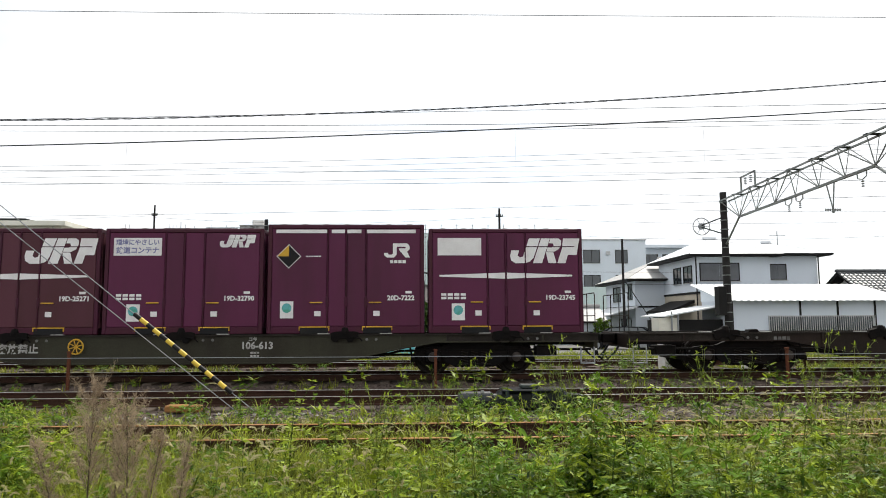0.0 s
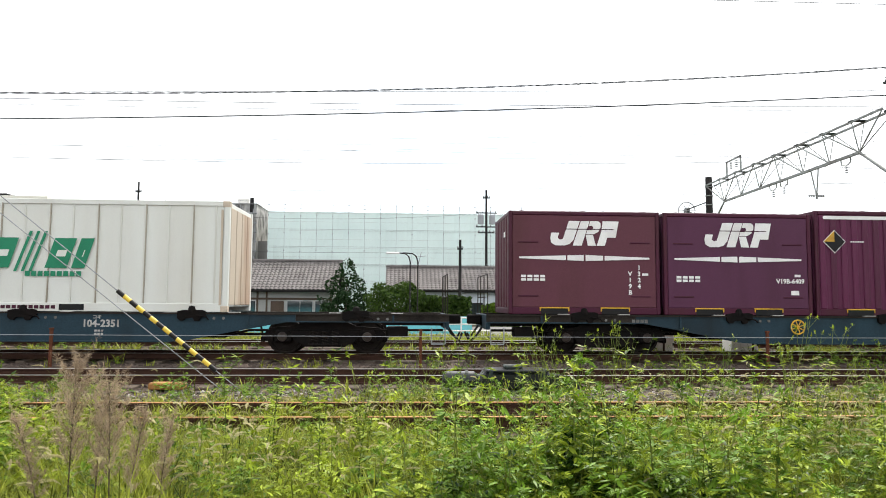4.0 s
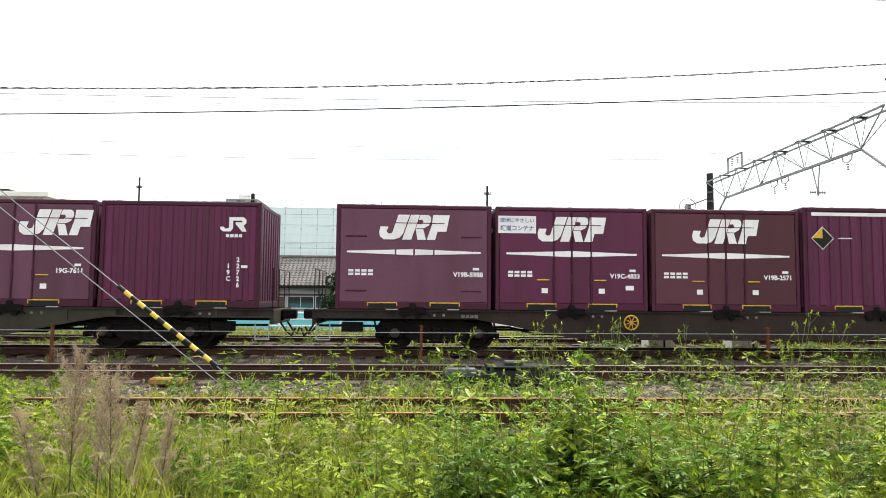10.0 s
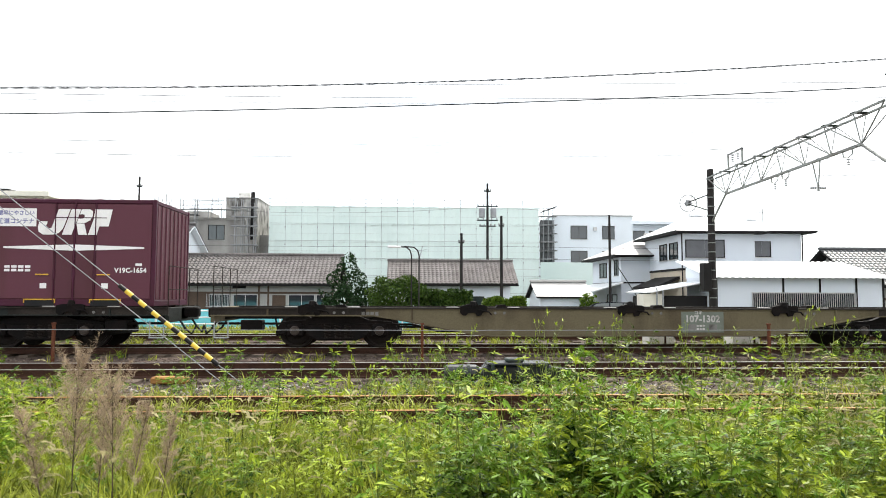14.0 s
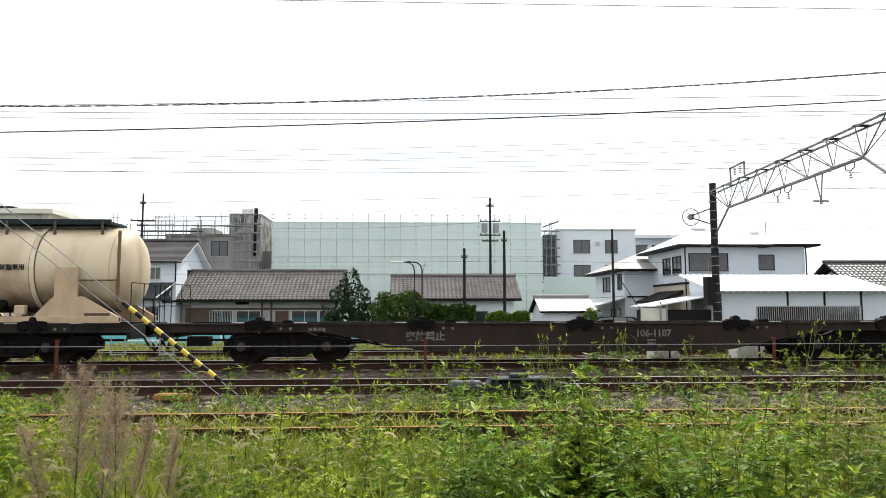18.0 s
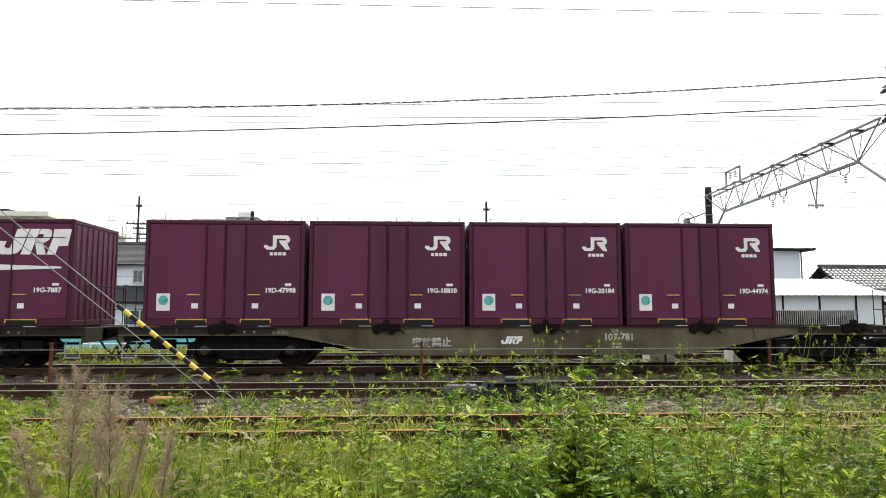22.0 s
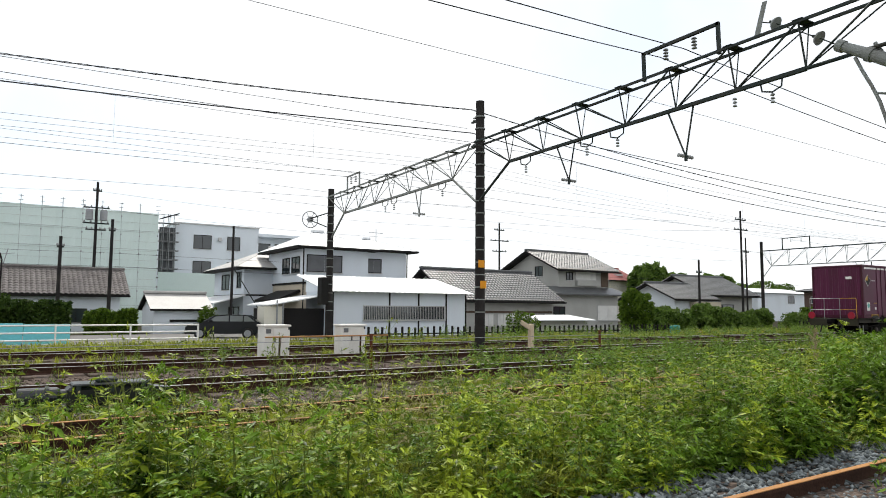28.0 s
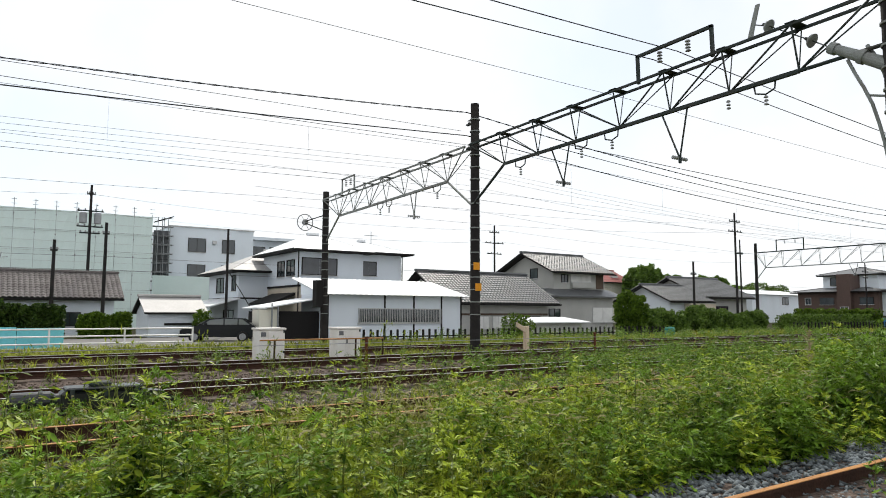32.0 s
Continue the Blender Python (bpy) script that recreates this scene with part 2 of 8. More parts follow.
M_SHEET = paint("dark_walkway", (0.012, 0.022, 0.026), 0.5, gloss=0.2)
M_RAIL = paint("rail_side_rust", (0.05, 0.024, 0.016), 0.8, 0, 0.25, 3.0, 50, 0.25, (0.02, 0.012, 0.008), 0.6, gloss=0.15)
M_RAILTOP = paint("polished_rail_head", (0.5, 0.48, 0.46), 0.28, 0.9, 0.08, 2.0, 30, 0.04)
M_RUSTRAIL = paint("rusted_rail_head", (0.36, 0.17, 0.05), 0.7, 0, 0.2, 3.0, 50, 0.2, (0.22, 0.1, 0.035), 0.7)
M_RUSTDARK = paint("dark_rust", (0.11, 0.04, 0.022), 0.8, 0, 0.2, 3.0, 50, 0.2, (0.06, 0.025, 0.015), 0.6, gloss=0.1)
M_BALLAST = paint("ballast", (0.09, 0.068, 0.056), 0.9, 0, 0.65, 1.0, 22, 1.0, (0.042, 0.03, 0.026), 0.85, gloss=0.1)
M_STONE = foliage("crushed_stone", (0.025, 0.029, 0.03), (0.2, 0.225, 0.235), 0.8, 0.0)
M_GRAVEL = foliage("pale_gravel", (0.05, 0.044, 0.04), (0.4, 0.38, 0.35), 0.9, 0.0)
M_LOOSE = foliage("loose_ballast", (0.02, 0.014, 0.011), (0.16, 0.125, 0.105), 0.9, 0.0)
M_SLEEPER = paint("concrete_sleeper", (0.1, 0.078, 0.062), 0.85, 0, 0.2, 3.0, 40, 0.3, (0.07, 0.055, 0.045), 0.8, gloss=0.1)
M_TIMBER = paint("old_timber_sleeper", (0.05, 0.036, 0.026), 0.85, 0, 0.3, 3.0, 40, 0.4, gloss=0.1)
M_SOIL = paint("soil", (0.03, 0.027, 0.014), 0.95, 0, 0.3, 0.5, 12, 0.6, (0.022, 0.03, 0.009), 0.8, gloss=0.05)
M_ROAD = paint("asphalt", (0.14, 0.135, 0.13), 0.85, 0, 0.15, 0.4, 30, 0.2)
M_POLE = paint("concrete_pole_dark", (0.022, 0.02, 0.02), 0.8, 0, 0.25, 1.0, 30, 0.2, (0.055, 0.05, 0.047), 0.6, gloss=0.15)
M_STEEL = paint("catenary_steel", (0.028, 0.04, 0.038), 0.65, 0.1, 0.25, 2.0, 40, 0.2, (0.075, 0.055, 0.045), 0.5, gloss=0.2)
M_STEELPALE = paint("weathered_glare_steel", (0.24, 0.26, 0.25), 0.6, 0.1, 0.2, 2.0, 40, 0.15, (0.12, 0.09, 0.075), 0.6)
M_GALV = paint("galvanised_steel", (0.3, 0.31, 0.32), 0.5, 0.5, 0.15, 2.0, 40, 0.1)
M_INSUL = paint("porcelain", (0.3, 0.31, 0.31), 0.25, 0, 0.06, 3.0, 20, 0.0)
M_WIRE = paint("wire", (0.03, 0.032, 0.035), 0.5, 0.3, 0.1, 2.0, 20, 0.0)
M_CABINET = paint("white_cabinet", (0.72, 0.71, 0.68), 0.5, 0, 0.05, 2.0, 40, 0.05, (0.45, 0.4, 0.34), 0.5, 0.6)
M_WALL = paint("white_render", (0.73, 0.785, 0.84), 0.8, 0, 0.05, 0.5, 20, 0.08, (0.62, 0.66, 0.7), 0.45, 0.6)
# white walls away from the sun: bluish sky shade mixed into the colour
M_WALLSHADE = paint("white_render_shade_tint", (0.66, 0.71, 0.77), 0.8, 0, 0.05, 0.5, 20, 0.08, (0.55, 0.58, 0.62), 0.4, 0.6)
M_WALLGREY = paint("grey_render", (0.42, 0.42, 0.40), 0.85, 0, 0.08, 0.6, 20, 0.1, (0.3, 0.3, 0.28), 0.6, 0.6)
M_WALLBEIGE = paint("beige_render", (0.52, 0.46, 0.37), 0.85, 0, 0.07, 0.6, 20, 0.1, (0.42, 0.37, 0.3), 0.5, 0.5)
M_WALLCREAM = paint("cream_concrete", (0.74, 0.72, 0.63), 0.85, 0, 0.06, 0.4, 20, 0.1, (0.55, 0.52, 0.42), 0.6, 0.6)
M_CONCRETE = paint("bare_concrete", (0.36, 0.355, 0.34), 0.9, 0, 0.12, 0.5, 20, 0.2, (0.17, 0.16, 0.15), 0.85, 0.7)
M_DIRTY = paint("stained_white_render", (0.4, 0.39, 0.37), 0.85, 0, 0.15, 1.4, 16, 0.2, (0.03, 0.028, 0.026), 1.0, 0.5)
M_BRICKWALL = paint("grey_brown_cladding", (0.105, 0.07, 0.06), 0.8, 0, 0.15, 1.0, 20, 0.2, (0.09, 0.065, 0.055), 0.5)
M_NET = paint("pale_green_sheeting", (0.66, 0.77, 0.74), 0.8, 0, 0.04, 0.25, 12, 0.1, (0.56, 0.67, 0.65), 0.5)
M_TILE = paint("grey_roof_tile", (0.165, 0.15, 0.145), 0.75, 0, 0.25, 0.8, 6, 0.2, (0.09, 0.08, 0.075), 0.7, gloss=0.15)
M_TILEDARK = paint("dark_roof_tile", (0.075, 0.08, 0.085), 0.42, 0, 0.35, 0.8, 7, 0.2, (0.035, 0.036, 0.038), 0.6, gloss=0.5)
M_SLATE = paint("slate_roof", (0.105, 0.098, 0.1), 0.6, 0, 0.2, 0.7, 9, 0.15, (0.06, 0.055, 0.058), 0.7)
M_SLATEDARK = paint("dark_slate", (0.035, 0.038, 0.043), 0.55, 0, 0.2, 0.7, 9, 0.15, (0.024, 0.026, 0.03), 0.6)
M_TINROOF = paint("white_metal_roof", (0.74, 0.76, 0.78), 0.45, 0.1, 0.05, 0.5, 20, 0.05, (0.6, 0.62, 0.63), 0.4)
M_GREYROOF = paint("pale_grey_roof", (0.42, 0.41, 0.4), 0.6, 0, 0.1, 0.7, 12, 0.1, (0.3, 0.29, 0.28), 0.6)
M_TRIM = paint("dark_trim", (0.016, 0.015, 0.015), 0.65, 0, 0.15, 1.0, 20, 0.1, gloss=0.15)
M_BROWNTRIM = paint("brown_timber", (0.1, 0.07, 0.05), 0.75, 0, 0.2, 1.5, 30, 0.2)
M_ALU = paint("window_frame_alu", (0.5, 0.5, 0.5), 0.4, 0.4, 0.06, 2, 30, 0.02)
M_PANE = glass("window_glass")
# car windows: the pale base colour stands in for reflected sky
M_CARSHEEN = glass("car_glass_sheen", (0.2, 0.22, 0.225), 0.03)
M_SHUTTER = paint("grey_shutter", (0.13, 0.135, 0.145), 0.5, 0, 0.06, 2, 30, 0.03)
M_SHUTTERWHITE = paint("white_shutter", (0.72, 0.72, 0.7), 0.5, 0, 0.04, 2, 30, 0.03)
M_BLUETARP = paint("blue_tarpaulin", (0.05, 0.22, 0.55), 0.5, 0, 0.1, 2, 20, 0.3)
M_TEAL = paint("teal_plastic", (0.02, 0.22, 0.2), 0.5, 0, 0.08, 1.0, 10, 0.1)
M_CYAN = paint("cyan_sheet", (0.16, 0.55, 0.62), 0.7, 0, 0.06, 0.5, 10, 0.2, (0.16, 0.5, 0.55), 0.6)
M_REDROOF = paint("red_roof", (0.3, 0.1, 0.09), 0.7, 0, 0.1, 0.7, 15, 0.1)
M_ORANGE = paint("orange_sign", (0.75, 0.3, 0.01), 0.5, 0, 0.06, 2, 20, 0.0)
M_CARPAINT = paint("dark_car_paint", (0.01, 0.012, 0.016), 0.15, 0.0, 0.03, 1, 20, 0.0)
M_WOOD = paint("pale_timber_post", (0.55, 0.45, 0.33), 0.75, 0, 0.15, 2, 30, 0.2, (0.35, 0.27, 0.2), 0.5)
M_BARK = paint("bark", (0.09, 0.07, 0.05), 0.9, 0, 0.3, 2, 30, 0.4)
# weed and grass low colours are near black, to paint in deep shade
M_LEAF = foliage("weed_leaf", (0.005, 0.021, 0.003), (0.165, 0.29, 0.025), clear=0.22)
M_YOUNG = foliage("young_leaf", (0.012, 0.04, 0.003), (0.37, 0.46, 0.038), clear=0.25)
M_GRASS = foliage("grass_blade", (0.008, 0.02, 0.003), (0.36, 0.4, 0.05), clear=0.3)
M_STEMDARK = foliage("dark_weed_stem", (0.02, 0.045, 0.012), (0.08, 0.13, 0.03), clear=0.1)
M_SEED = foliage("seed_head", (0.3, 0.27, 0.13), (0.58, 0.52, 0.3))
M_PLUME = foliage("dry_plume", (0.2, 0.14, 0.095), (0.46, 0.36, 0.25), clear=0.4)
M_STEM = foliage("weed_stem", (0.1, 0.15, 0.03), (0.26, 0.3, 0.08))
M_HEDGE = foliage("hedge_leaf", (0.012, 0.035, 0.004), (0.11, 0.18, 0.02), clear=0.25)
M_PINE = foliage("garden_pine_leaf", (0.01, 0.027, 0.006), (0.065, 0.11, 0.02), clear=0.2)
M_CONIFER = foliage("conifer_leaf", (0.006, 0.018, 0.007), (0.025, 0.055, 0.018), clear=0.12)
M_BUSH = foliage("dark_bush_leaf", (0.01, 0.03, 0.005), (0.13, 0.21, 0.04), clear=0.3)


# ---- mesh tools ----
class Geo:
    """Gathers plain pieces of geometry for one mesh."""

    def __init__(self):
        self.v, self.f = [], []

    def add(self, verts, faces):
        k = len(self.v)
        self.v.extend(tuple(p) for p in verts)
        self.f.extend(tuple(i + k for i in f) for f in faces)
        return self

    def box(self, x0, y0, z0, x1, y1, z1, c=0.0):
        if not c:
            v = [(x, y, z) for x in (x0, x1) for y in (y0, y1) for z in (z0, z1)]
            return self.add(v, [(0, 1, 3, 2), (4, 6, 7, 5), (0, 4, 5, 1), (2, 3, 7, 6), (0, 2, 6, 4), (1, 5, 7, 3)])
        c = min(c, (x1 - x0) / 2.1, (y1 - y0) / 2.1, (z1 - z0) / 2.1)
        v, at = [], {}
        for i in (0, 1):
            for j in (0, 1):
                for k in (0, 1):
                    p = ((x0, x1)[i], (y0, y1)[j], (z0, z1)[k])
                    q = (p[0] + (c, -c)[i], p[1] + (c, -c)[j], p[2] + (c, -c)[k])
                    for a in range(3):
                        at[i, j, k, a] = len(v)
                        v.append(tuple(p[n] if n == a else q[n] for n in range(3)))
        f = []
        for a in range(3):
            b, d = (a + 1) % 3, (a + 2) % 3
            for s in (0, 1):
                ring = []
                for u, w in ((0, 0), (1, 0), (1, 1), (0, 1)):
                    ijk = [0, 0, 0]
                    ijk[a], ijk[b], ijk[d] = s, u, w
                    ring.append(at[(*ijk, a)])
                f.append(ring if s else ring[::-1])
            for u in (0, 1):
                for w in (0, 1):
                    ends = []
                    for s in (0, 1):
                        ijk = [0, 0, 0]
                        ijk[a], ijk[b], ijk[d] = s, u, w
                        ends.append((at[(*ijk, b)], at[(*ijk, d)]))
                    q = [ends[0][0], ends[1][0], ends[1][1], ends[0][1]]
                    f.append(q if u == w else q[::-1])
        for i in (0, 1):
            for j in (0, 1):
                for k in (0, 1):
                    t = [at[i, j, k, a] for a in range(3)]
                    f.append(t if (i + j + k) % 2 else t[::-1])
        return self.add(v, f)

    def tube(self, p, q, r, n=8, r2=None, caps=True):
        p, q = Vector(p), Vector(q)
        d = (q - p).normalized()
        a = d.orthogonal().normalized()
        b = d.cross(a)
        r2 = r if r2 is None else r2
        v = []
        for c, rr in ((p, r), (q, r2)):
            for i in range(n):
                w = 2 * math.pi * i / n
                v.append(c + rr * (math.cos(w) * a + math.sin(w) * b))
        f = [(i, (i + 1) % n, n + (i + 1) % n, n + i) for i in range(n)]
        if caps:
            f += [tuple(range(n))[::-1], tuple(range(n, 2 * n))]
        return self.add(v, f)

    def path(self, pts, r, n=6):
        pts = [Vector(p) for p in pts]
        v, a = [], None
        for i, p in enumerate(pts):
            d = (pts[min(i + 1, len(pts) - 1)] - pts[max(i - 1, 0)]).normalized()
            a = d.orthogonal() if a is None else a - d * a.dot(d)
            a = a.normalized()
            b = d.cross(a)
            v += [p + r * (math.cos(2 * math.pi * k / n) * a + math.sin(2 * math.pi * k / n) * b) for k in range(n)]
        f = [(i * n + k, i * n + (k + 1) % n, i * n + n + (k + 1) % n, i * n + n + k) for i in range(len(pts) - 1) for k in range(n)]
        return self.add(v, f + [tuple(range(n))[::-1], tuple(range(len(v) - n, len(v)))])

    def prism(self, poly, axis, a, b):
        """A polygon in the plane across axis, drawn out from a to b."""
        def at(u, w, s):
            return ((s, u, w), (u, s, w), (u, w, s))["xyz".index(axis)]
        n = len(poly)
        v = [at(u, w, a) for u, w in poly] + [at(u, w, b) for u, w in poly]
        f = [(i, (i + 1) % n, n + (i + 1) % n, n + i) for i in range(n)]
        return self.add(v, f + [tuple(range(n))[::-1], tuple(range(n, 2 * n))])

    def lathe(self, profile, centre, axis="z", n=16):
        """Rings of (radius, height) round an axis through centre."""
        v = []
        for r, h in profile:
            for i in range(n):
                w = 2 * math.pi * i / n
                c, s = r * math.cos(w), r * math.sin(w)
                o = {"x": (h, c, s), "y": (c, h, s), "z": (c, s, h)}[axis]
                v.append(tuple(a + b for a, b in zip(centre, o)))
        f = []
        for k in range(len(profile) - 1):
            for i in range(n):
                j = (i + 1) % n
                f.append((k * n + i, k * n + j, (k + 1) * n + j, (k + 1) * n + i))
        f += [tuple(range(n))[::-1], tuple(range((len(profile) - 1) * n, len(profile) * n))]
        return self.add(v, f)

    def mesh(self, name, material, smooth=False):
        me = bpy.data.meshes.new(name)
        me.from_pydata(self.v, [], self.f)
        if len(self.f) < 4000:
            bm = bmesh.new()
            bm.from_mesh(me)
            bmesh.ops.recalc_face_normals(bm, faces=bm.faces)
            bm.to_mesh(me)
            bm.free()
        me.materials.append(material)
        if smooth:
            me.shade_smooth()
        return me


def thing(name, at=(0, 0, 0), label="", category="", group="", kind=""):
    """An Empty at a thing's base, which parents its parts."""
    ob = new(name)
    ob.location = at
    ob.empty_display_size = 0.2
    return tagged(ob, label, category, group, kind)


def part(name, geo, material, parent=None, label="", at=(0, 0, 0), smooth=False):
    me = geo if isinstance(geo, bpy.types.Mesh) else geo.mesh(name, material, smooth)
    ob = new(name, me)
    ob.location = at
    if parent is not None:
        ob.parent = parent
    return tagged(ob, label)


def solid(name, geo, material, label="", category="", group="", kind="", smooth=False, at=(0, 0, 0)):
    """A thing that is one mesh."""
    return tagged(part(name, geo, material, None, "", at, smooth), label, category, group, kind)


TEXTS = {}


def lettering(text, height, material):
    """Flat writing in the xz plane, facing -y, its middle at the origin."""
    key = (text, round(height, 3), material.name)
    if key not in TEXTS:
        cu = bpy.data.curves.new("writing", "FONT")
        cu.body, cu.size, cu.align_x, cu.align_y = text, height * 1.38, "CENTER", "CENTER"
        cu.resolution_u = 2
        cu.offset = height * 0.045
        ob = bpy.data.objects.new("writing", cu)
        scene.collection.objects.link(ob)
        me = bpy.data.meshes.new_from_object(ob, depsgraph=bpy.context.evaluated_depsgraph_get())
        bpy.data.objects.remove(ob)
        me.transform(Matrix.Rotation(radians(90), 4, "X"))
        me.materials.clear()
        me.materials.append(material)
        TEXTS[key] = me
    return TEXTS[key]


def write(name, text, height, material, parent, at, label=""):
    return part(name, lettering(text, height, material), material, parent, label, at)


# ---- ground and tracks ----
def sheet(name, x0, x1, y0, y1, z, material, nx=1, ny=1, rough=0.0):
    g = Geo()
    v, f = [], []
    for i in range(nx + 1):
        for j in range(ny + 1):
            x, y = x0 + (x1 - x0) * i / nx, y0 + (y1 - y0) * j / ny
            v.append((x, y, z + (rough * noise.noise((x * 0.7, y * 0.7, 0)) if 0 < i < nx and 0 < j < ny else 0)))
    for i in range(nx):
        for j in range(ny):
            a = i * (ny + 1) + j
            f.append((a, a + ny + 1, a + ny + 2, a + 1))
    return tagged(part(name, g.add(v, f), material), kind="structure")


TRAIN_Y = 17.55
tagged(sheet("ground", -600, 900, -120, 1200, -0.42, M_SOIL), "bare soil and grass reaching to the horizon", "ground")


def bed(name, y0, y1, z, slope=0.5, x0=-150, x1=260):
    """A raised bed of ballast with sloping shoulders."""
    g = Geo().prism([(y0 - slope, -0.5), (y0, z), (y1, z), (y1 + slope, -0.5)], "x", x0, x1)
    return tagged(part(name, g, M_BALLAST), "brown-grey crushed stone ballast bed", "ballast", kind="structure")


bed("ballast_bed", 10.3, 24.6, -0.205)
bed("ballast_bed", 7.2, 10.1, -0.2)
bed("ballast_bed", 0.9, 3.9, -0.22, 0.35)

RAIL_SHAPE = [(-0.064, -0.15), (0.064, -0.15), (0.064, -0.138), (0.012, -0.118), (0.009, -0.042), (0.032, -0.034), (0.032, -0.008), (-0.032, -0.008), (-0.032, -0.034), (-0.009, -0.042), (-0.012, -0.118), (-0.064, -0.138)]


def railway(y, z, head, sleeper, label, x0=-150, x1=260, near=(-12, 40), pitch=0.62):
    track = thing("railway_track", (0, y, z), label, "railway track", kind="structure")
    for s in (-0.5655, 0.5655):
        rail = part("rail", Geo().prism([(s + u, w) for u, w in RAIL_SHAPE], "x", x0, x1), M_RAIL, track)
        part("rail_head", Geo().box(x0, s - 0.031, -0.008, x1, s + 0.031, 0.0, 0.003), head, rail)
    me = Geo().box(-0.11, -1.05, -0.3, 0.11, 1.05, -0.152, 0.015).mesh("sleeper", sleeper)
    n = 0
    x = near[0]
    while x < near[1]:
        part("sleeper", me, sleeper, track, at=(x + random.uniform(-0.02, 0.02), random.uniform(-0.03, 0.03), random.uniform(-0.006, 0.0)))
        x += pitch
    return track


railway(TRAIN_Y, 0, M_RAILTOP, M_SLEEPER, "running track with worn steel rails on stone ballast")
railway(12.62, 0, M_RAILTOP, M_SLEEPER, "brown steel rails with polished heads on ballast")
railway(22.4, 0, M_RAILTOP, M_SLEEPER, "far running track in grassy ballast")
railway(8.5, -0.03, M_RUSTRAIL, M_TIMBER, "disused siding with orange-rusted rails among weeds", near=(-12, 30))
railway(2.605, -0.1, M_RUSTRAIL, M_TIMBER, "rusted siding rails on grey crushed stone", near=(-4, 14))
# street beyond the line
tagged(sheet("road", -120, 60, 34.2, 45.5, -0.36, M_ROAD), "worn grey asphalt street beside the railway", "road")


# ---- the freight train ----
TRAIN = []  # (thing, place along the train, height of its base)
HALF = 1.225
SLOT = 3.82


def decal(name, poly, material, parent, x, z, y=-HALF - 0.006, label=""):
    """A flat painted shape on the near side: a polygon of (x, z) about a middle."""
    g = Geo().add([(x + u, y, z + w) for u, w in poly], [tuple(range(len(poly)))])
    return part(name, g, material, parent, label)


def oblong(w, h):
    return [(-w / 2, -h / 2), (w / 2, -h / 2), (w / 2, h / 2), (-w / 2, h / 2)]


def slanted(x0, x1, z0, z1, lean=0.32):
    return [(x0 + z0 * lean, z0), (x1 + z0 * lean, z0), (x1 + z1 * lean, z1), (x0 + z1 * lean, z1)]


def wide_logo(parent, x, z, w=1.62, h=0.58, y=-HALF - 0.006):
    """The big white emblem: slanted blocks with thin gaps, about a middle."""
    s = w / 1.62
    pieces = [
        [(-0.81, 0.0), (-0.62, 0.0), (-0.66, -0.13), (-0.6, -0.17), (-0.53, -0.15), (-0.38, 0.29), (-0.11, 0.29), (-0.27, -0.17), (-0.36, -0.27), (-0.48, -0.31), (-0.72, -0.31), (-0.82, -0.24), (-0.84, -0.13)],
        [(-0.29, -0.31), (-0.07, -0.31), (0.13, 0.29), (-0.085, 0.29)],
        [(0.145, 0.29), (0.34, 0.29), (0.4, 0.24), (0.4, 0.14), (0.34, 0.03), (0.23, -0.03), (0.04, -0.03), (0.07, 0.07), (0.17, 0.07), (0.22, 0.12), (0.2, 0.17), (0.105, 0.17)],
        [(0.03, -0.045), (0.21, -0.045), (0.28, -0.31), (0.08, -0.31)],
        [(0.3, -0.31), (0.5, -0.31), (0.56, -0.11), (0.77, -0.11), (0.85, 0.29), (0.45, 0.29), (0.42, 0.05)],
    ]
    for p in pieces:
        decal("emblem", [(u * s, v * s) for u, v in p], M_WHITE, parent, x, z, y)
    decal("emblem_slit", [(-0.46 * s, 0.08 * s), (0.72 * s, 0.08 * s), (0.72 * s, 0.1 * s), (-0.46 * s, 0.1 * s)], M_FRAME, parent, x, z, y - 0.004)


def small_logo(parent, x, z, k=1.0, y=-HALF - 0.006):
    """The white maker's emblem: a hook and a looped block, with a bar under them."""
    for p in (
        [(-0.31, -0.06), (-0.22, -0.06), (-0.2, -0.1), (-0.13, -0.1), (-0.1, -0.07), (-0.1, 0.17), (-0.01, 0.17), (-0.01, -0.1), (-0.07, -0.17), (-0.24, -0.17), (-0.31, -0.11)],
        [(-0.01, 0.17), (0.24, 0.17), (0.3, 0.11), (0.3, 0.03), (0.24, -0.03), (0.31, -0.17), (0.2, -0.17), (0.05, 0.01), (0.05, 0.05), (0.19, 0.05), (0.21, 0.07), (0.19, 0.09), (-0.01, 0.09)],
    ):
        decal("emblem", [(u * k, v * k) for u, v in p], M_WHITE, parent, x, z, y)
    bars(parent, x + 0.02, z - 0.27 * k, 0.4 * k, 0.075 * k, M_WHITE, 4, y)


def bars(parent, x, z, w, h, material, n=4, y=-HALF - 0.006):
    """Writing that stands as plain bars."""
    step = w / n
    for i in range(n):
        decal("lettering_bar", oblong(step * 0.78, h), material, parent, x - w / 2 + step * (i + 0.5), z, y)


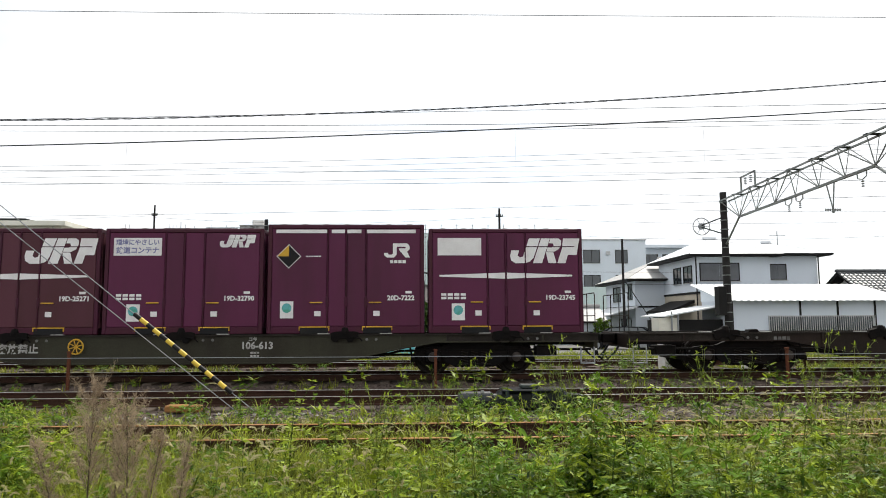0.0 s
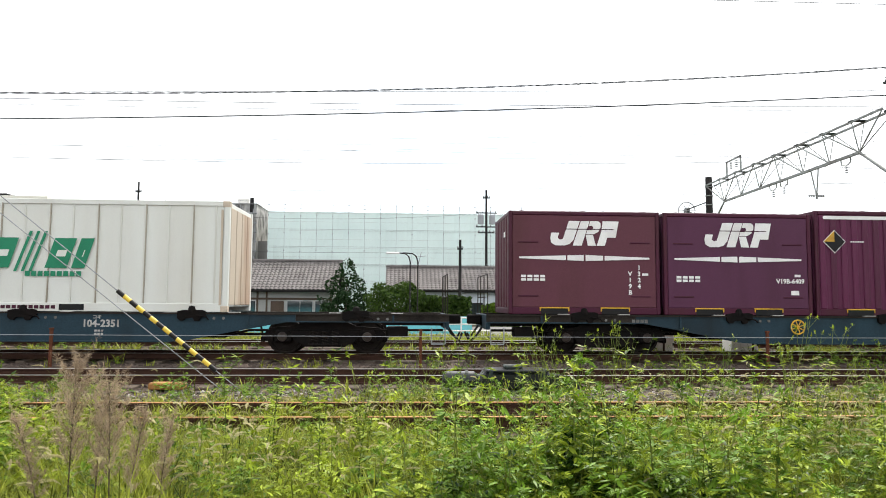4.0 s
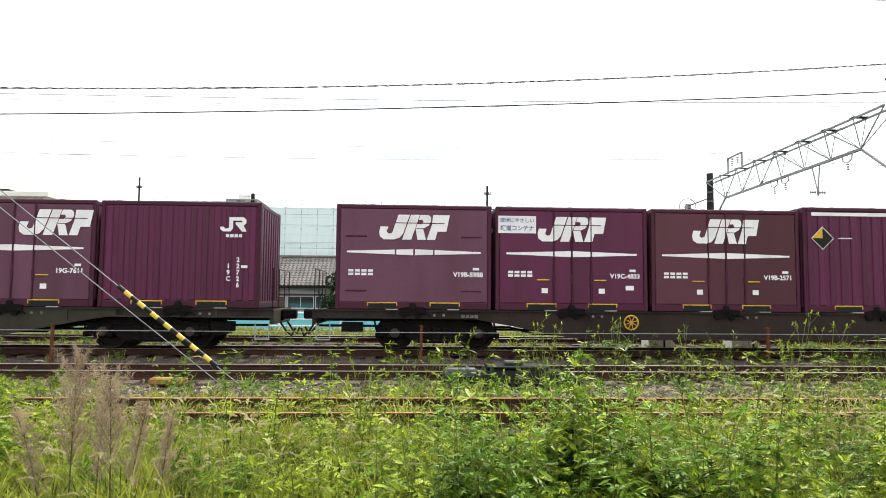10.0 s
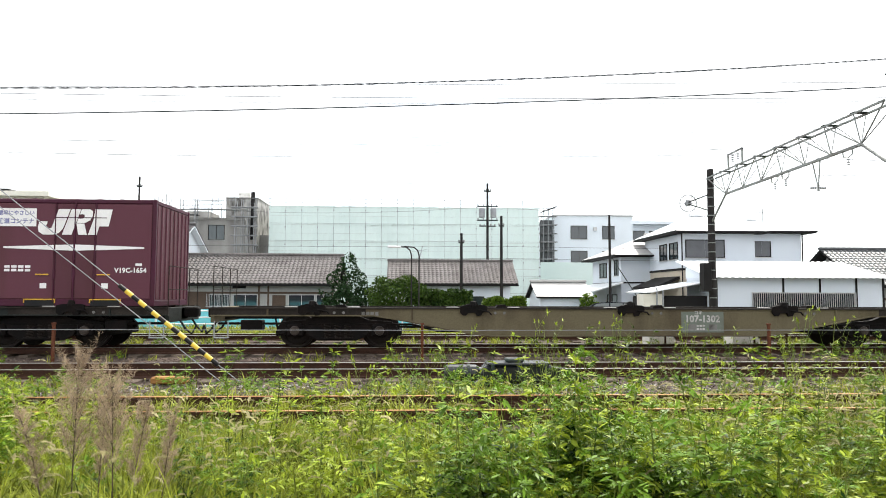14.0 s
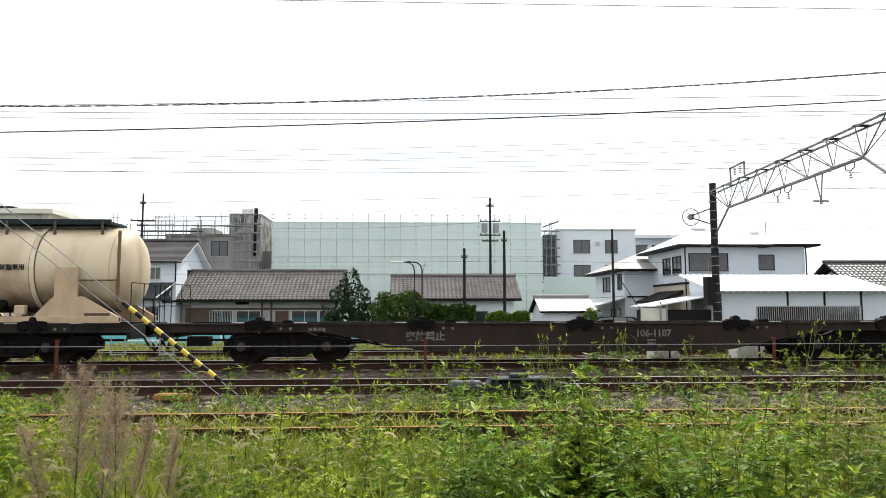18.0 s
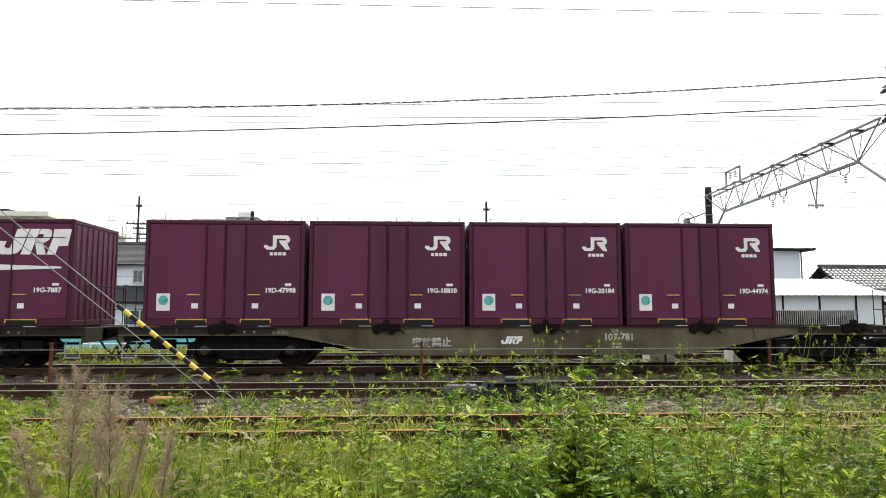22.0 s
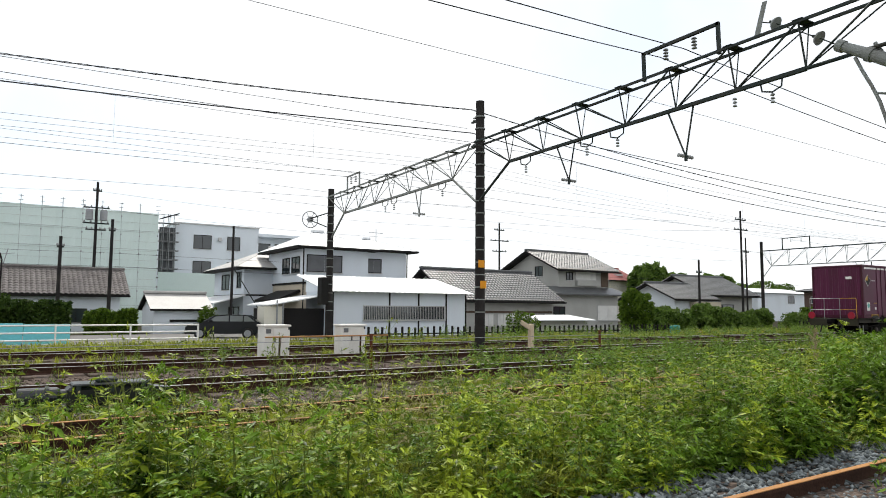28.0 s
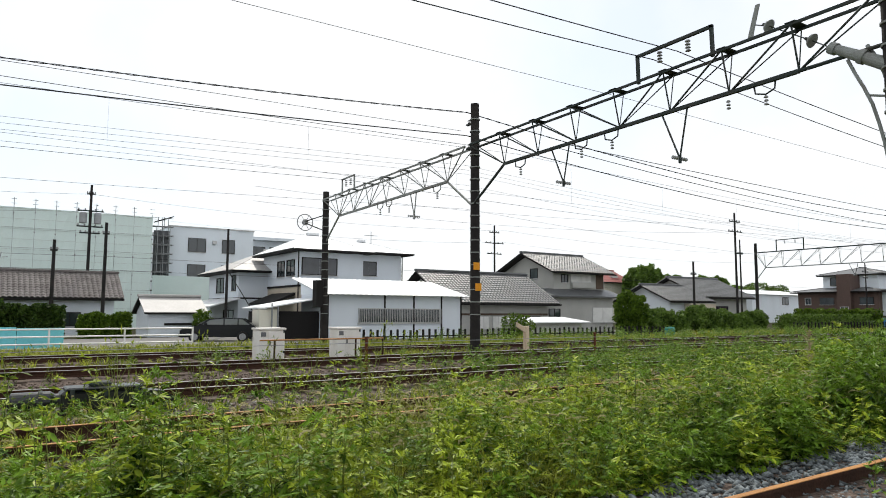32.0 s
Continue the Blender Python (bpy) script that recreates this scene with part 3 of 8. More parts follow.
def container(style, number, length=3.715):
    """One twelve-foot container with doors, decals and pockets. style: letters, see the lists below."""
    high = 2.6 if number.startswith("20") else 2.5
    old, ribs = "b" in style, "c" in style
    paint_of = M_MAROON_PALE if "p" in style else M_MAROON_OLD if "f" in style else M_MAROON_DULL if old else M_MAROON
    kind = "ribbed steel" if ribs else "steel"
    extra = "a hazard diamond" if "h" in style else "white emblem and stripe" if any(k in style for k in "swbx") else "a small white emblem"
    ob = thing("freight_container", label=f"maroon {kind} freight container with {extra}", category="container", group="freight containers")
    a = length / 2
    core = Geo().box(-a + 0.03, -HALF + 0.035, 0.02, a - 0.03, HALF - 0.035, high - 0.03, 0.01)
    body = part("body", core, paint_of, ob)
    fr = Geo()
    for x in (-a, a - 0.09):
        for y in (-HALF, HALF - 0.09):
            fr.box(x, y, 0.0, x + 0.09, y + 0.09, high, 0.012)
    for y in (-HALF + 0.008, HALF - 0.088):
        fr.box(-a + 0.09, y, 0.0, a - 0.09, y + 0.08, 0.16, 0.01)
        fr.box(-a + 0.09, y, high - 0.1, a - 0.09, y + 0.08, high - 0.008, 0.015)
    for x in (-a + 0.008, a - 0.088):
        fr.box(x, -HALF + 0.09, 0.0, x + 0.08, HALF - 0.09, 0.14, 0.01)
        fr.box(x, -HALF + 0.09, high - 0.1, x + 0.08, HALF - 0.09, high - 0.01, 0.01)
    part("frame", fr, M_FRAME, ob, "dark corner posts and rails")
    roof = Geo().box(-a + 0.06, -HALF + 0.05, high - 0.03, a - 0.06, HALF - 0.05, high + 0.006, 0.01)
    top = part("roof", roof, M_FRAME, ob, "dark dusty roof")
    me = Geo().box(-0.06, -HALF + 0.12, high + 0.004, 0.06, HALF - 0.12, high + 0.022, 0.008).mesh("roof_rib", M_FRAME)
    for i in range(7):
        part("roof_rib", me, M_FRAME, top, at=(-a + 0.35 + i * (length - 0.7) / 6, 0, 0))
    # end walls of ribbed sheet
    for s in (-1, 1):
        line = []
        for i in range(8):
            y = -HALF + 0.2 + i * (2 * HALF - 0.4) / 7
            line += [(y - 0.085, 0.035), (y - 0.06, 0.004), (y + 0.06, 0.004), (y + 0.085, 0.035)]
        poly = [(s * (a - d), y) for y, d in line] + [(s * (a - 0.05), line[-1][0]), (s * (a - 0.05), line[0][0])]
        part("end_wall", Geo().prism(poly, "z", 0.16, high - 0.12), paint_of, ob)
    if ribs:
        n = 13
        me = Geo().box(-0.075, -HALF + 0.002, 0.17, 0.075, -HALF + 0.04, high - 0.12, 0.02).mesh("side_rib", paint_of)
        for i in range(n):
            part("side_rib", me, paint_of, ob, at=(-a + 0.2 + i * (length - 0.4) / (n - 1), 0, 0))
    elif old and "d" not in style:
        g = Geo().box(-a + 0.1, -HALF + 0.014, 0.17, a - 0.1, -HALF + 0.04, high - 0.11, 0.01)
        part("side_panel", g, paint_of, ob)
        for fx in (0.13, 0.87):
            for z in (0.42, 1.72):
                part("vent_slot", Geo().box(-a + fx * length - 0.25, -HALF - 0.004, z, -a + fx * length + 0.25, -HALF + 0.02, z + 0.035, 0.008), M_FRAME, ob)
    else:
        for lo, hi in ((0.027, 0.376), (0.386, 0.494), (0.506, 0.622), (0.632, 0.973)):
            g = Geo().box(-a + lo * length, -HALF + 0.006, 0.17, -a + hi * length, -HALF + 0.04, high - 0.115, 0.012)
            part("door_panel", g, paint_of, ob)
        for fx in (0.381, 0.5, 0.627):
            rod = part("locking_rod", Geo().tube((-a + fx * length, -HALF + 0.0, 0.1), (-a + fx * length, -HALF + 0.0, high - 0.08), 0.016, 8), M_FRAME, ob, "dark upright locking rod")
            part("bracket", Geo().box(-a + fx * length - 0.035, -HALF - 0.014, 0.62, -a + fx * length + 0.035, -HALF + 0.01, 0.86, 0.01), M_FRAME, rod)
        for fx in (0.31, 0.685):
            part("latch_handle", Geo().box(-a + fx * length - 0.15, -HALF - 0.025, 0.715, -a + fx * length + 0.15, -HALF + 0.0, 0.745, 0.008), M_YELLOW, ob, "yellow latch handle")
            decal("tag", oblong(0.15, 0.12), M_WHITE, ob, -a + (fx + 0.01) * length, 0.47)
    # forklift pockets under the sill: solid black blocks for the shade in their openings
    for fx in (0.3, 0.7):
        x = -a + fx * length
        pocket = part("fork_pocket", Geo().box(x - 0.33, -HALF - 0.003, 0.0, x + 0.33, -HALF + 0.3, 0.135), M_BLACK, ob)
        rim = Geo().box(x - 0.36, -HALF - 0.012, 0.138, x + 0.36, -HALF + 0.03, 0.168, 0.006)
        rim.box(x - 0.36, -HALF - 0.012, 0.07, x - 0.335, -HALF + 0.03, 0.138, 0.006)
        rim.box(x + 0.335, -HALF - 0.012, 0.07, x + 0.36, -HALF + 0.03, 0.138, 0.006)
        part("rim", rim, M_YELLOW, pocket, "worn yellow rim")
    # paint work
    def fx(v):
        return -a + v * length

    if "h" in style:
        d = 0.27
        for p, m in (([(0, 0), (-d, 0), (0, d)], M_YELLOW), ([(0, 0), (0, d), (d, 0)], M_BLACK), ([(-d, 0), (0, 0), (0, -d)], M_BLACK), ([(0, 0), (d, 0), (0, -d)], M_BLACK)):
            decal("hazard_mark", p, m, ob, fx(0.133), 1.83, -HALF - 0.01)
        decal("hazard_border", [(-d - 0.02, 0), (0, -d - 0.02), (d + 0.02, 0), (0, d + 0.02)], M_WHITE, ob, fx(0.133), 1.83)
        bars(ob, fx(0.29), 1.83, 0.36, 0.028, M_WHITE, 6)
        for lo, hi in ((0.05, 0.375), (0.405, 0.49), (0.505, 0.595), (0.625, 0.945)) if not ribs else ((0.06, 0.94),):
            decal("white_band", oblong((hi - lo) * length, 0.085), M_WHITE, ob, fx((lo + hi) / 2), high - 0.17)
    if "j" in style or "h" in style:
        small_logo(ob, fx(0.825), 1.97)
    if "g" in style:
        decal("sticker", oblong(0.31, 0.4), M_WHITE, ob, fx(0.125 if ("j" in style or "h" in style) else 0.19), 0.56 if ("j" in style or "h" in style) else 0.5)
        sx, sz = fx(0.125 if ("j" in style or "h" in style) else 0.19), 0.6 if ("j" in style or "h" in style) else 0.54
        decal("sticker_globe", [(0.115 * math.cos(i * math.pi / 7), 0.115 * math.sin(i * math.pi / 7)) for i in range(14)], M_STICKER_BLUE, ob, sx, sz, -HALF - 0.01)
    stripe_x = 0.5
    if any(k in style for k in "swbx"):
        mid = 0.5 if ("v" in style or "b" in style) else 0.755
        if "t" in style:
            wide_logo(ob, fx(0.835), 2.2, 0.82)
        else:
            wide_logo(ob, fx(mid), 1.97)
        for dz in (-0.042, 0.042):
            bars(ob, fx(0.16), 0.87 + dz, 0.62, 0.058, M_WHITE, 4)
        if "t" not in style:
            for lo, hi in ((0.07, 0.376), (0.386, 0.494), (0.506, 0.622), (0.632, 0.93)):
                h0, h1 = (0.018 + 0.055 * (1 - abs(v - 0.5) / 0.45) for v in (lo, hi))
                decal("stripe", [(fx(lo), -h0), (fx(hi), -h1), (fx(hi), h1), (fx(lo), h0)], M_WHITE, ob, 0, 1.36)
    if "w" in style:
        decal("white_panel", oblong(1.05, 0.42), M_WHITE, ob, fx(0.2), 2.06)
    if "s" in style:
        w = 0.92 if "v" in style else 1.12
        sx = fx(0.14 if "v" in style else 0.205)
        decal("slogan_panel", oblong(w, 0.42), M_WHITE, ob, sx, 2.06, label="white panel with blue slogan")
        write("slogan", "環境にやさしい", w * 0.094, M_SLOGAN, ob, (sx, -HALF - 0.01, 2.155))
        write("slogan", "鉄道コンテナ", w * 0.108, M_SLOGAN, ob, (sx, -HALF - 0.01, 1.965))
    if "n" in style:  # number in upright columns
        left, right = number.split("-") if "-" in number else (number, "")
        for i, ch in enumerate(left):
            write("number", ch, 0.11, M_WHITE, ob, (fx(0.8), -HALF - 0.006, 0.98 - 0.15 * i))
        for i, ch in enumerate(right):
            write("number", ch, 0.11, M_WHITE, ob, (fx(0.86), -HALF - 0.006, 1.13 - 0.15 * i))
    else:
        write("number", number, 0.115, M_WHITE, ob, (fx(0.85), -HALF - 0.006, 0.83))
    decal("tag", oblong(0.15, 0.06), M_WHITE, ob, fx(0.9), 0.97)
    if "e" in style:
        decal("tag", oblong(0.2, 0.11), M_WHITE, ob, fx(0.88), 0.55)
    # marks on the trailing end
    decal_end = Geo().add([(-a - 0.006, y, z) for y, z in ((-0.75, 1.9), (-0.45, 1.9), (-0.42, 2.03), (-0.72, 2.03))], [(0, 1, 2, 3)])
    part("end_emblem", decal_end, M_WHITE, ob)
    return ob


def long_container():
    """The white thirty-one-foot box with green blocks and a rusty end."""
    L, H = 9.4, 2.62
    ob = thing("long_container", label="white ribbed long freight container with green emblem and rusty end", category="container", group="freight containers")
    a = L / 2
    part("body", Geo().box(-a + 0.03, -HALF + 0.03, 0.12, a - 0.03, HALF - 0.03, H - 0.02, 0.01), M_REEFER, ob)
    fr = Geo()
    for x in (-a, a - 0.13):
        for y in (-HALF, HALF - 0.13):
            fr.box(x, y, 0, x + 0.13, y + 0.13, H, 0.012)
    for y in (-HALF + 0.004, HALF - 0.084):
        fr.box(-a + 0.13, y, 0.0, a - 0.13, y + 0.08, 0.2, 0.01)
        fr.box(-a + 0.13, y, H - 0.12, a - 0.13, y + 0.08, H, 0.01)
    part("frame", fr, M_REEFER, ob)
    for x in (-a, a - 0.16):
        for z in (0, H - 0.14):
            part("corner_casting", Geo().box(x - 0.004, -HALF - 0.008, z - 0.002, x + 0.164, -HALF + 0.17, z + 0.144, 0.01), M_RUSTYEND, ob, "rust-stained corner casting")
    for s in (-1, 1):
        x0, x1 = sorted((s * (a - 0.03), s * (a - 0.002)))
        for i in range(4):
            y = -HALF + 0.18 + i * 0.56
            leaf = part("end_door", Geo().box(x0, y, 0.16, x1, y + 0.5, H - 0.13, 0.02), M_RUSTYEND, ob, "white end door streaked with rust")
            if s < 0:
                part("locking_rod", Geo().tube((-a - 0.03, y + 0.25, 0.1), (-a - 0.03, y + 0.25, H - 0.1), 0.018, 8), M_RUSTYEND, leaf)
    n = 17
    me = Geo().box(-0.02, -HALF + 0.004, 0.2, 0.02, -HALF + 0.04, H - 0.12, 0.008).mesh("side_rib", M_REEFER)
    for i in range(n):
        part("side_rib", me, M_REEFER, ob, at=(-a + 0.32 + i * (L - 0.64) / (n - 1), 0, 0))
    # grimy seams between the side sheets, and rust runs at the corner posts
    seam = Geo().box(-0.012, -HALF - 0.001, 0.2, 0.012, -HALF + 0.03, H - 0.1).mesh("side_seam", M_SEAM)
    for i in range(1, n - 1, 2):
        part("side_seam", seam, M_SEAM, ob, at=(-a + 0.32 + i * (L - 0.64) / (n - 1) + 0.028, 0, 0))
    for x in (-a + 0.14, a - 0.2):
        part("rust_run", Geo().box(x, -HALF - 0.001, 0.16, x + 0.05, -HALF + 0.02, H - 0.2), M_RUSTYEND, ob, "streak of rust beside the corner post")
    # green blocks of the emblem
    x0, z0 = -1.45, 1.0
    for i, (lo, hi) in enumerate(((0, 0.56), (0.62, 1.14), (1.28, 1.62), (1.95, 2.45), (2.55, 2.85))):
        part_shape = slanted(lo, hi, 0, 0.7, 0.3)
        if i == 2:
            for k in range(3):
                decal("emblem_stripe", slanted(lo + k * 0.17, lo + k * 0.17 + 0.07, -0.08, 0.86, 0.35), M_GREEN, ob, x0, z0)
        else:
            decal("emblem", part_shape, M_GREEN, ob, x0, z0)
            decal("emblem_slot", slanted(lo + 0.16, hi - 0.12, 0.27, 0.42, 0.3), M_REEFER, ob, x0, z0, -HALF - 0.01)
    bars(ob, 0.7, 0.87, 1.3, 0.12, M_GREEN, 9)
    for z, w in ((0.61, 0.9), (0.5, 0.35), (0.4, 0.6)):
        bars(ob, -a + 0.95, z, w, 0.05, M_GREEN, 6)
    d = 0.25
    decal("hazard_mark", [(-d, 0), (d, 0), (0, d)], M_ORANGE, ob, -a + 0.95, 2.0)
    decal("hazard_mark", [(-d, 0), (0, -d), (d, 0)], M_BLACK, ob, -a + 0.95, 2.0)
    # black blocks draw the dark inside of the pockets, which aren't hollow
    for x in (-1.05, 1.15):
        part("fork_pocket", Geo().box(x - 0.28, -HALF - 0.006, 0.03, x + 0.28, -HALF + 0.3, 0.17), M_BLACK, ob)
    bars(ob, 0.05, 0.1, 1.5, 0.08, M_FRAME, 12)
    return ob


def tank(number, length=6.12):
    """A twenty-foot tank in cradle frames, with a walkway on top."""
    ob = thing("tank_container", label=f"cream stained tank container with dark walkway on top", category="tank container", group="tank containers")
    r, zc, a = 1.06, 1.3, length / 2
    L = a - 0.04
    cap = [(0.02, 0.0), (0.5, 0.03), (0.76, 0.1), (0.92, 0.21), (1.0, 0.31), (1.04, 0.4), (r, 0.52)]
    prof = [(q, -L + d) for q, d in cap] + [(q, L - d) for q, d in reversed(cap)]
    part("shell", Geo().lathe(prof, (0, 0, zc), "x", 40), M_CREAM, ob, smooth=True)
    for x in (-1.0, 0.85):
        part("hoop", Geo().lathe([(r - 0.01, x - 0.05), (r + 0.035, x - 0.05), (r + 0.035, x + 0.05), (r - 0.01, x + 0.05)], (0, 0, zc), "x", 40), M_HOOP, ob, smooth=False)
        for e in (-0.062, 0.062):
            part("hoop_weld", Geo().lathe([(r - 0.01, x + e - 0.011), (r + 0.014, x + e - 0.011), (r + 0.014, x + e + 0.011), (r - 0.01, x + e + 0.011)], (0, 0, zc), "x", 40), M_RUSTLINE, ob)
    for x in (-L + 0.4, L - 0.4, -0.55):
        part("seam", Geo().lathe([(r - 0.04, x - 0.009), ((r if x == -0.55 else 1.04) + 0.01, x - 0.009), ((r if x == -0.55 else 1.04) + 0.01, x + 0.009), (r - 0.04, x + 0.009)], (0, 0, zc), "x", 40), M_TANKSTAIN, ob)
    for s in (-1, 1):
        for y in (-HALF + 0.02, HALF - 0.1):
            xs = s * (a - 1.35)
            poly = [(-a + 0.1, 0.0), (-a + 0.1, 0.13), (-a + 0.95, 0.62), (-a + 1.08, 0.62), (-a + 1.08, 1.3), (-a + 1.6, 1.3), (-a + 1.6, 0.62), (-a + 1.68, 0.55), (-a + 2.05, 0.16), (-a + 2.05, 0.0)]
            if s > 0:
                poly = [(-u, w) for u, w in poly][::-1]
            part("cradle", Geo().prism([(u, w) for u, w in poly], "y", y, y + 0.08), M_TANKSTAIN, ob, "cream welded cradle plate")
    for y in (-HALF + 0.02, HALF - 0.14):
        part("side_rail", Geo().box(-a + 0.1, y - 0.01, 0.02, a - 0.1, y + 0.13, 0.15, 0.01), M_TANKSTAIN, ob)
    walkway = part("walkway", Geo().box(-a + 0.6, -0.6, zc + r + 0.04, a - 0.6, 0.3, zc + r + 0.1, 0.01), M_SHEET, ob, "dark green-black walkway plank")
    part("walkway_rail", Geo().box(-a + 0.45, -0.66, zc + r + 0.02, a - 0.6, -0.603, zc + r + 0.15, 0.012), M_SHEET, walkway)
    for i in range(5):
        x = -a + 0.8 + i * (length - 1.6) / 4
        part("bracket", Geo().box(x - 0.025, -0.675, zc + r - 0.24, x + 0.025, -0.62, zc + r + 0.1, 0.008), M_BROWNTRIM, walkway)
    ladder = Geo()
    for y in (-0.5, -0.15):
        ladder.tube((-a + 0.04, y, 0.1), (-a + 0.04, y, zc + r + 0.1), 0.022, 6)
    for i in range(7):
        ladder.tube((-a + 0.04, -0.5, 0.35 + i * 0.3), (-a + 0.04, -0.15, 0.35 + i * 0.3), 0.015, 6)
    part("ladder", ladder, M_GALV, ob, "pale grey ladder at the tank end")
    pipe = Geo().path([(0.1, -0.5, 0.3), (0.1, -0.95, 0.45), (0.25, -1.05, 0.45)], 0.06, 10)
    pipe.lathe([(0.0, -0.05), (0.1, -0.05), (0.1, 0.05), (0.0, 0.05)], (0.25, -1.1, 0.45), "y", 12)
    part("outlet_pipe", pipe, M_BOGIE, ob, "dark outlet valve below the shell")
    part("valve_cover", Geo().box(0.5, -HALF + 0.14, 0.2, 0.74, -HALF + 0.3, 0.42, 0.02), M_TANKSTAIN, ob, "cream cover plate over the valve")
    for dx in (-0.5, -0.25, 0.02):
        part("outlet_cap", Geo().lathe([(0.02, -0.08), (0.09, -0.07), (0.09, 0.07), (0.02, 0.08)], (dx, -1.0, 0.32), "y", 12), M_BOGIE, ob)
    part("gauge_pipe", Geo().path([(1.7, -1.13, 1.0), (2.72, -1.13, 1.0), (2.8, -1.0, 1.02)], 0.02, 6), M_RUSTLINE, ob, "rusty horizontal gauge pipe")
    part("gauge_post", Geo().box(a - 0.3, -0.95, 0.5, a - 0.24, -0.88, 2.2, 0.01), M_RUSTLINE, ob)
    part("document_box", Geo().box(-a + 0.92, -HALF - 0.03, 0.66, -a + 1.2, -HALF + 0.1, 0.84, 0.01), M_TANKSTAIN, ob)
    def on_shell(z):
        return -math.sqrt(max(r * r - (z - zc) ** 2, 0)) - 0.012
    write("number", number, 0.115, M_BLACK, ob, (-a + 1.05, on_shell(1.5) - 0.02, 1.49))
    write("cargo_lettering", "塩化ビニル樹脂専用", 0.105, M_BLACK, ob, (0.05, on_shell(1.3) - 0.02, 1.3))
    bars(ob, -a + 0.45, 0.17, 0.5, 0.03, M_BLACK, 5, -HALF - 0.004 + 0.02)
    bars(ob, -a + 0.45, 0.1, 0.5, 0.03, M_BLACK, 5, -HALF - 0.004 + 0.02)
    bars(ob, a - 0.6, 0.2, 0.75, 0.06, M_BROWNTRIM, 1, -HALF + 0.014)
    return ob


def wagon(number, steel, style=""):
    """A low container flat wagon: fish-bellied sills, two bogies, couplers, hand brake. Its middle is the origin; z is from the rail."""
    ob = thing("flat_wagon", label=f"weathered {style} container flat wagon on two bogies", category="railway wagon", group="train wagons")
    e = 9.93
    belly = [(-e, 0.8), (-6.1, 0.8), (-5.3, 0.66), (-3.75, 0.36), (-3.3, 0.325), (3.3, 0.325), (3.75, 0.36), (5.3, 0.66), (6.1, 0.8), (e, 0.8)]
    for y in (-HALF + 0.01, HALF - 0.06):
        sill = part("side_sill", Geo().prism([(-6.3, 0.96), (-6.3, 0.8)] + belly[1:-1] + [(6.3, 0.8), (6.3, 0.96)], "y", y, y + 0.05), steel, ob)
        # both sill ends are darker than the middle length
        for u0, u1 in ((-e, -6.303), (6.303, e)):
            part("end_sill", Geo().box(u0, y + 0.004, 0.8, u1, y + 0.046, 0.96), M_DARKSTEEL, ob, "near-black end of the side sill")
        part("flange", Geo().prism([(-e, 0.95), (-e, 0.985), (e, 0.985), (e, 0.95)], "y", y - 0.04, y + 0.08), M_DARKSTEEL, sill)
        low = Geo()
        for (u0, w0), (u1, w1) in zip(belly, belly[1:]):
            low.prism([(u0, w0 - 0.025), (u0, w0 + 0.005), (u1, w1 + 0.005), (u1, w1 - 0.025)], "y", y - 0.035, y + 0.075)
        part("lower_flange", low, steel, sill)
        for x in (-8.6, -5.2, 5.2, 8.6):
            part("stiffener", Geo().box(x - 0.02, y - 0.03, 0.8 if abs(x) > 6 else 0.68, x + 0.02, y + 0.002, 0.95), steel, sill)
    deck = Geo()
    for i in range(21):
        x = -e + 0.1 + i * (2 * e - 0.2) / 20
        deck.box(x - 0.06, -HALF + 0.06, 0.8, x + 0.06, HALF - 0.07, 0.95)
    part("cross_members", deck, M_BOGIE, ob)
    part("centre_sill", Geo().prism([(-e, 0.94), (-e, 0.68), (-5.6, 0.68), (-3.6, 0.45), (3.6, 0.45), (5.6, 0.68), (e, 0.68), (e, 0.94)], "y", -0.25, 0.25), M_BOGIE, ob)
    for s in (-1, 1):
        x0, x1 = sorted((s * e, s * (e - 0.1)))
        beam = part("end_beam", Geo().box(x0, -HALF + 0.06, 0.62, x1, HALF - 0.07, 0.975, 0.01), steel, ob)
        part("coupler", Geo().box(min(s * e, s * (e + 0.36)), -0.12, 0.72, max(s * e, s * (e + 0.36)), 0.12, 0.96, 0.03), M_BOGIE, ob)
        for y in (-0.45, 0.5):
            pts = [(s * (e + 0.02), y, 0.66), (s * (e + 0.16), y, 0.45), (s * (e + 0.3), y * 0.9, 0.32), (s * (e + 0.38), y * 0.7, 0.5)]
            part("brake_hose", Geo().path(pts, 0.028, 6), M_BLACK, ob)
        xs = s * (e - 0.04)
        rail = Geo()
        for y in (-0.35, 0.4, HALF - 0.12):
            rail.tube((xs, y, 0.95), (xs, y, 1.95), 0.013, 6)
        for z in (1.4, 1.95):
            rail.tube((xs, -0.35, z), (xs, HALF - 0.12, z), 0.012, 6)
        bright = number == "106-434" and s < 0
        part("hand_rail", rail, M_GALV if bright else M_DARKSTEEL, ob)
        near = Geo().path([(xs, -0.35, 1.95), (xs, -HALF + 0.14, 1.95), (xs, -HALF + 0.1, 1.9), (xs, -HALF + 0.1, 0.95)], 0.012, 6)
        near.tube((xs, -0.35, 1.4), (xs, -HALF + 0.1, 1.4), 0.01, 6)
        part("hand_rail", near, M_YELLOW if bright else M_DARKSTEEL, ob, "yellow end hand rail" if bright else "")
        step = Geo()
        for dx in (0.1, 0.42):
            step.tube((s * (e - dx), -HALF + 0.02, 0.66), (s * (e - dx), -HALF + 0.02, 0.28), 0.016, 6)
        step.box(min(s * (e - 0.1), s * (e - 0.42)), -HALF - 0.05, 0.26, max(s * (e - 0.1), s * (e - 0.42)), -HALF + 0.12, 0.285)
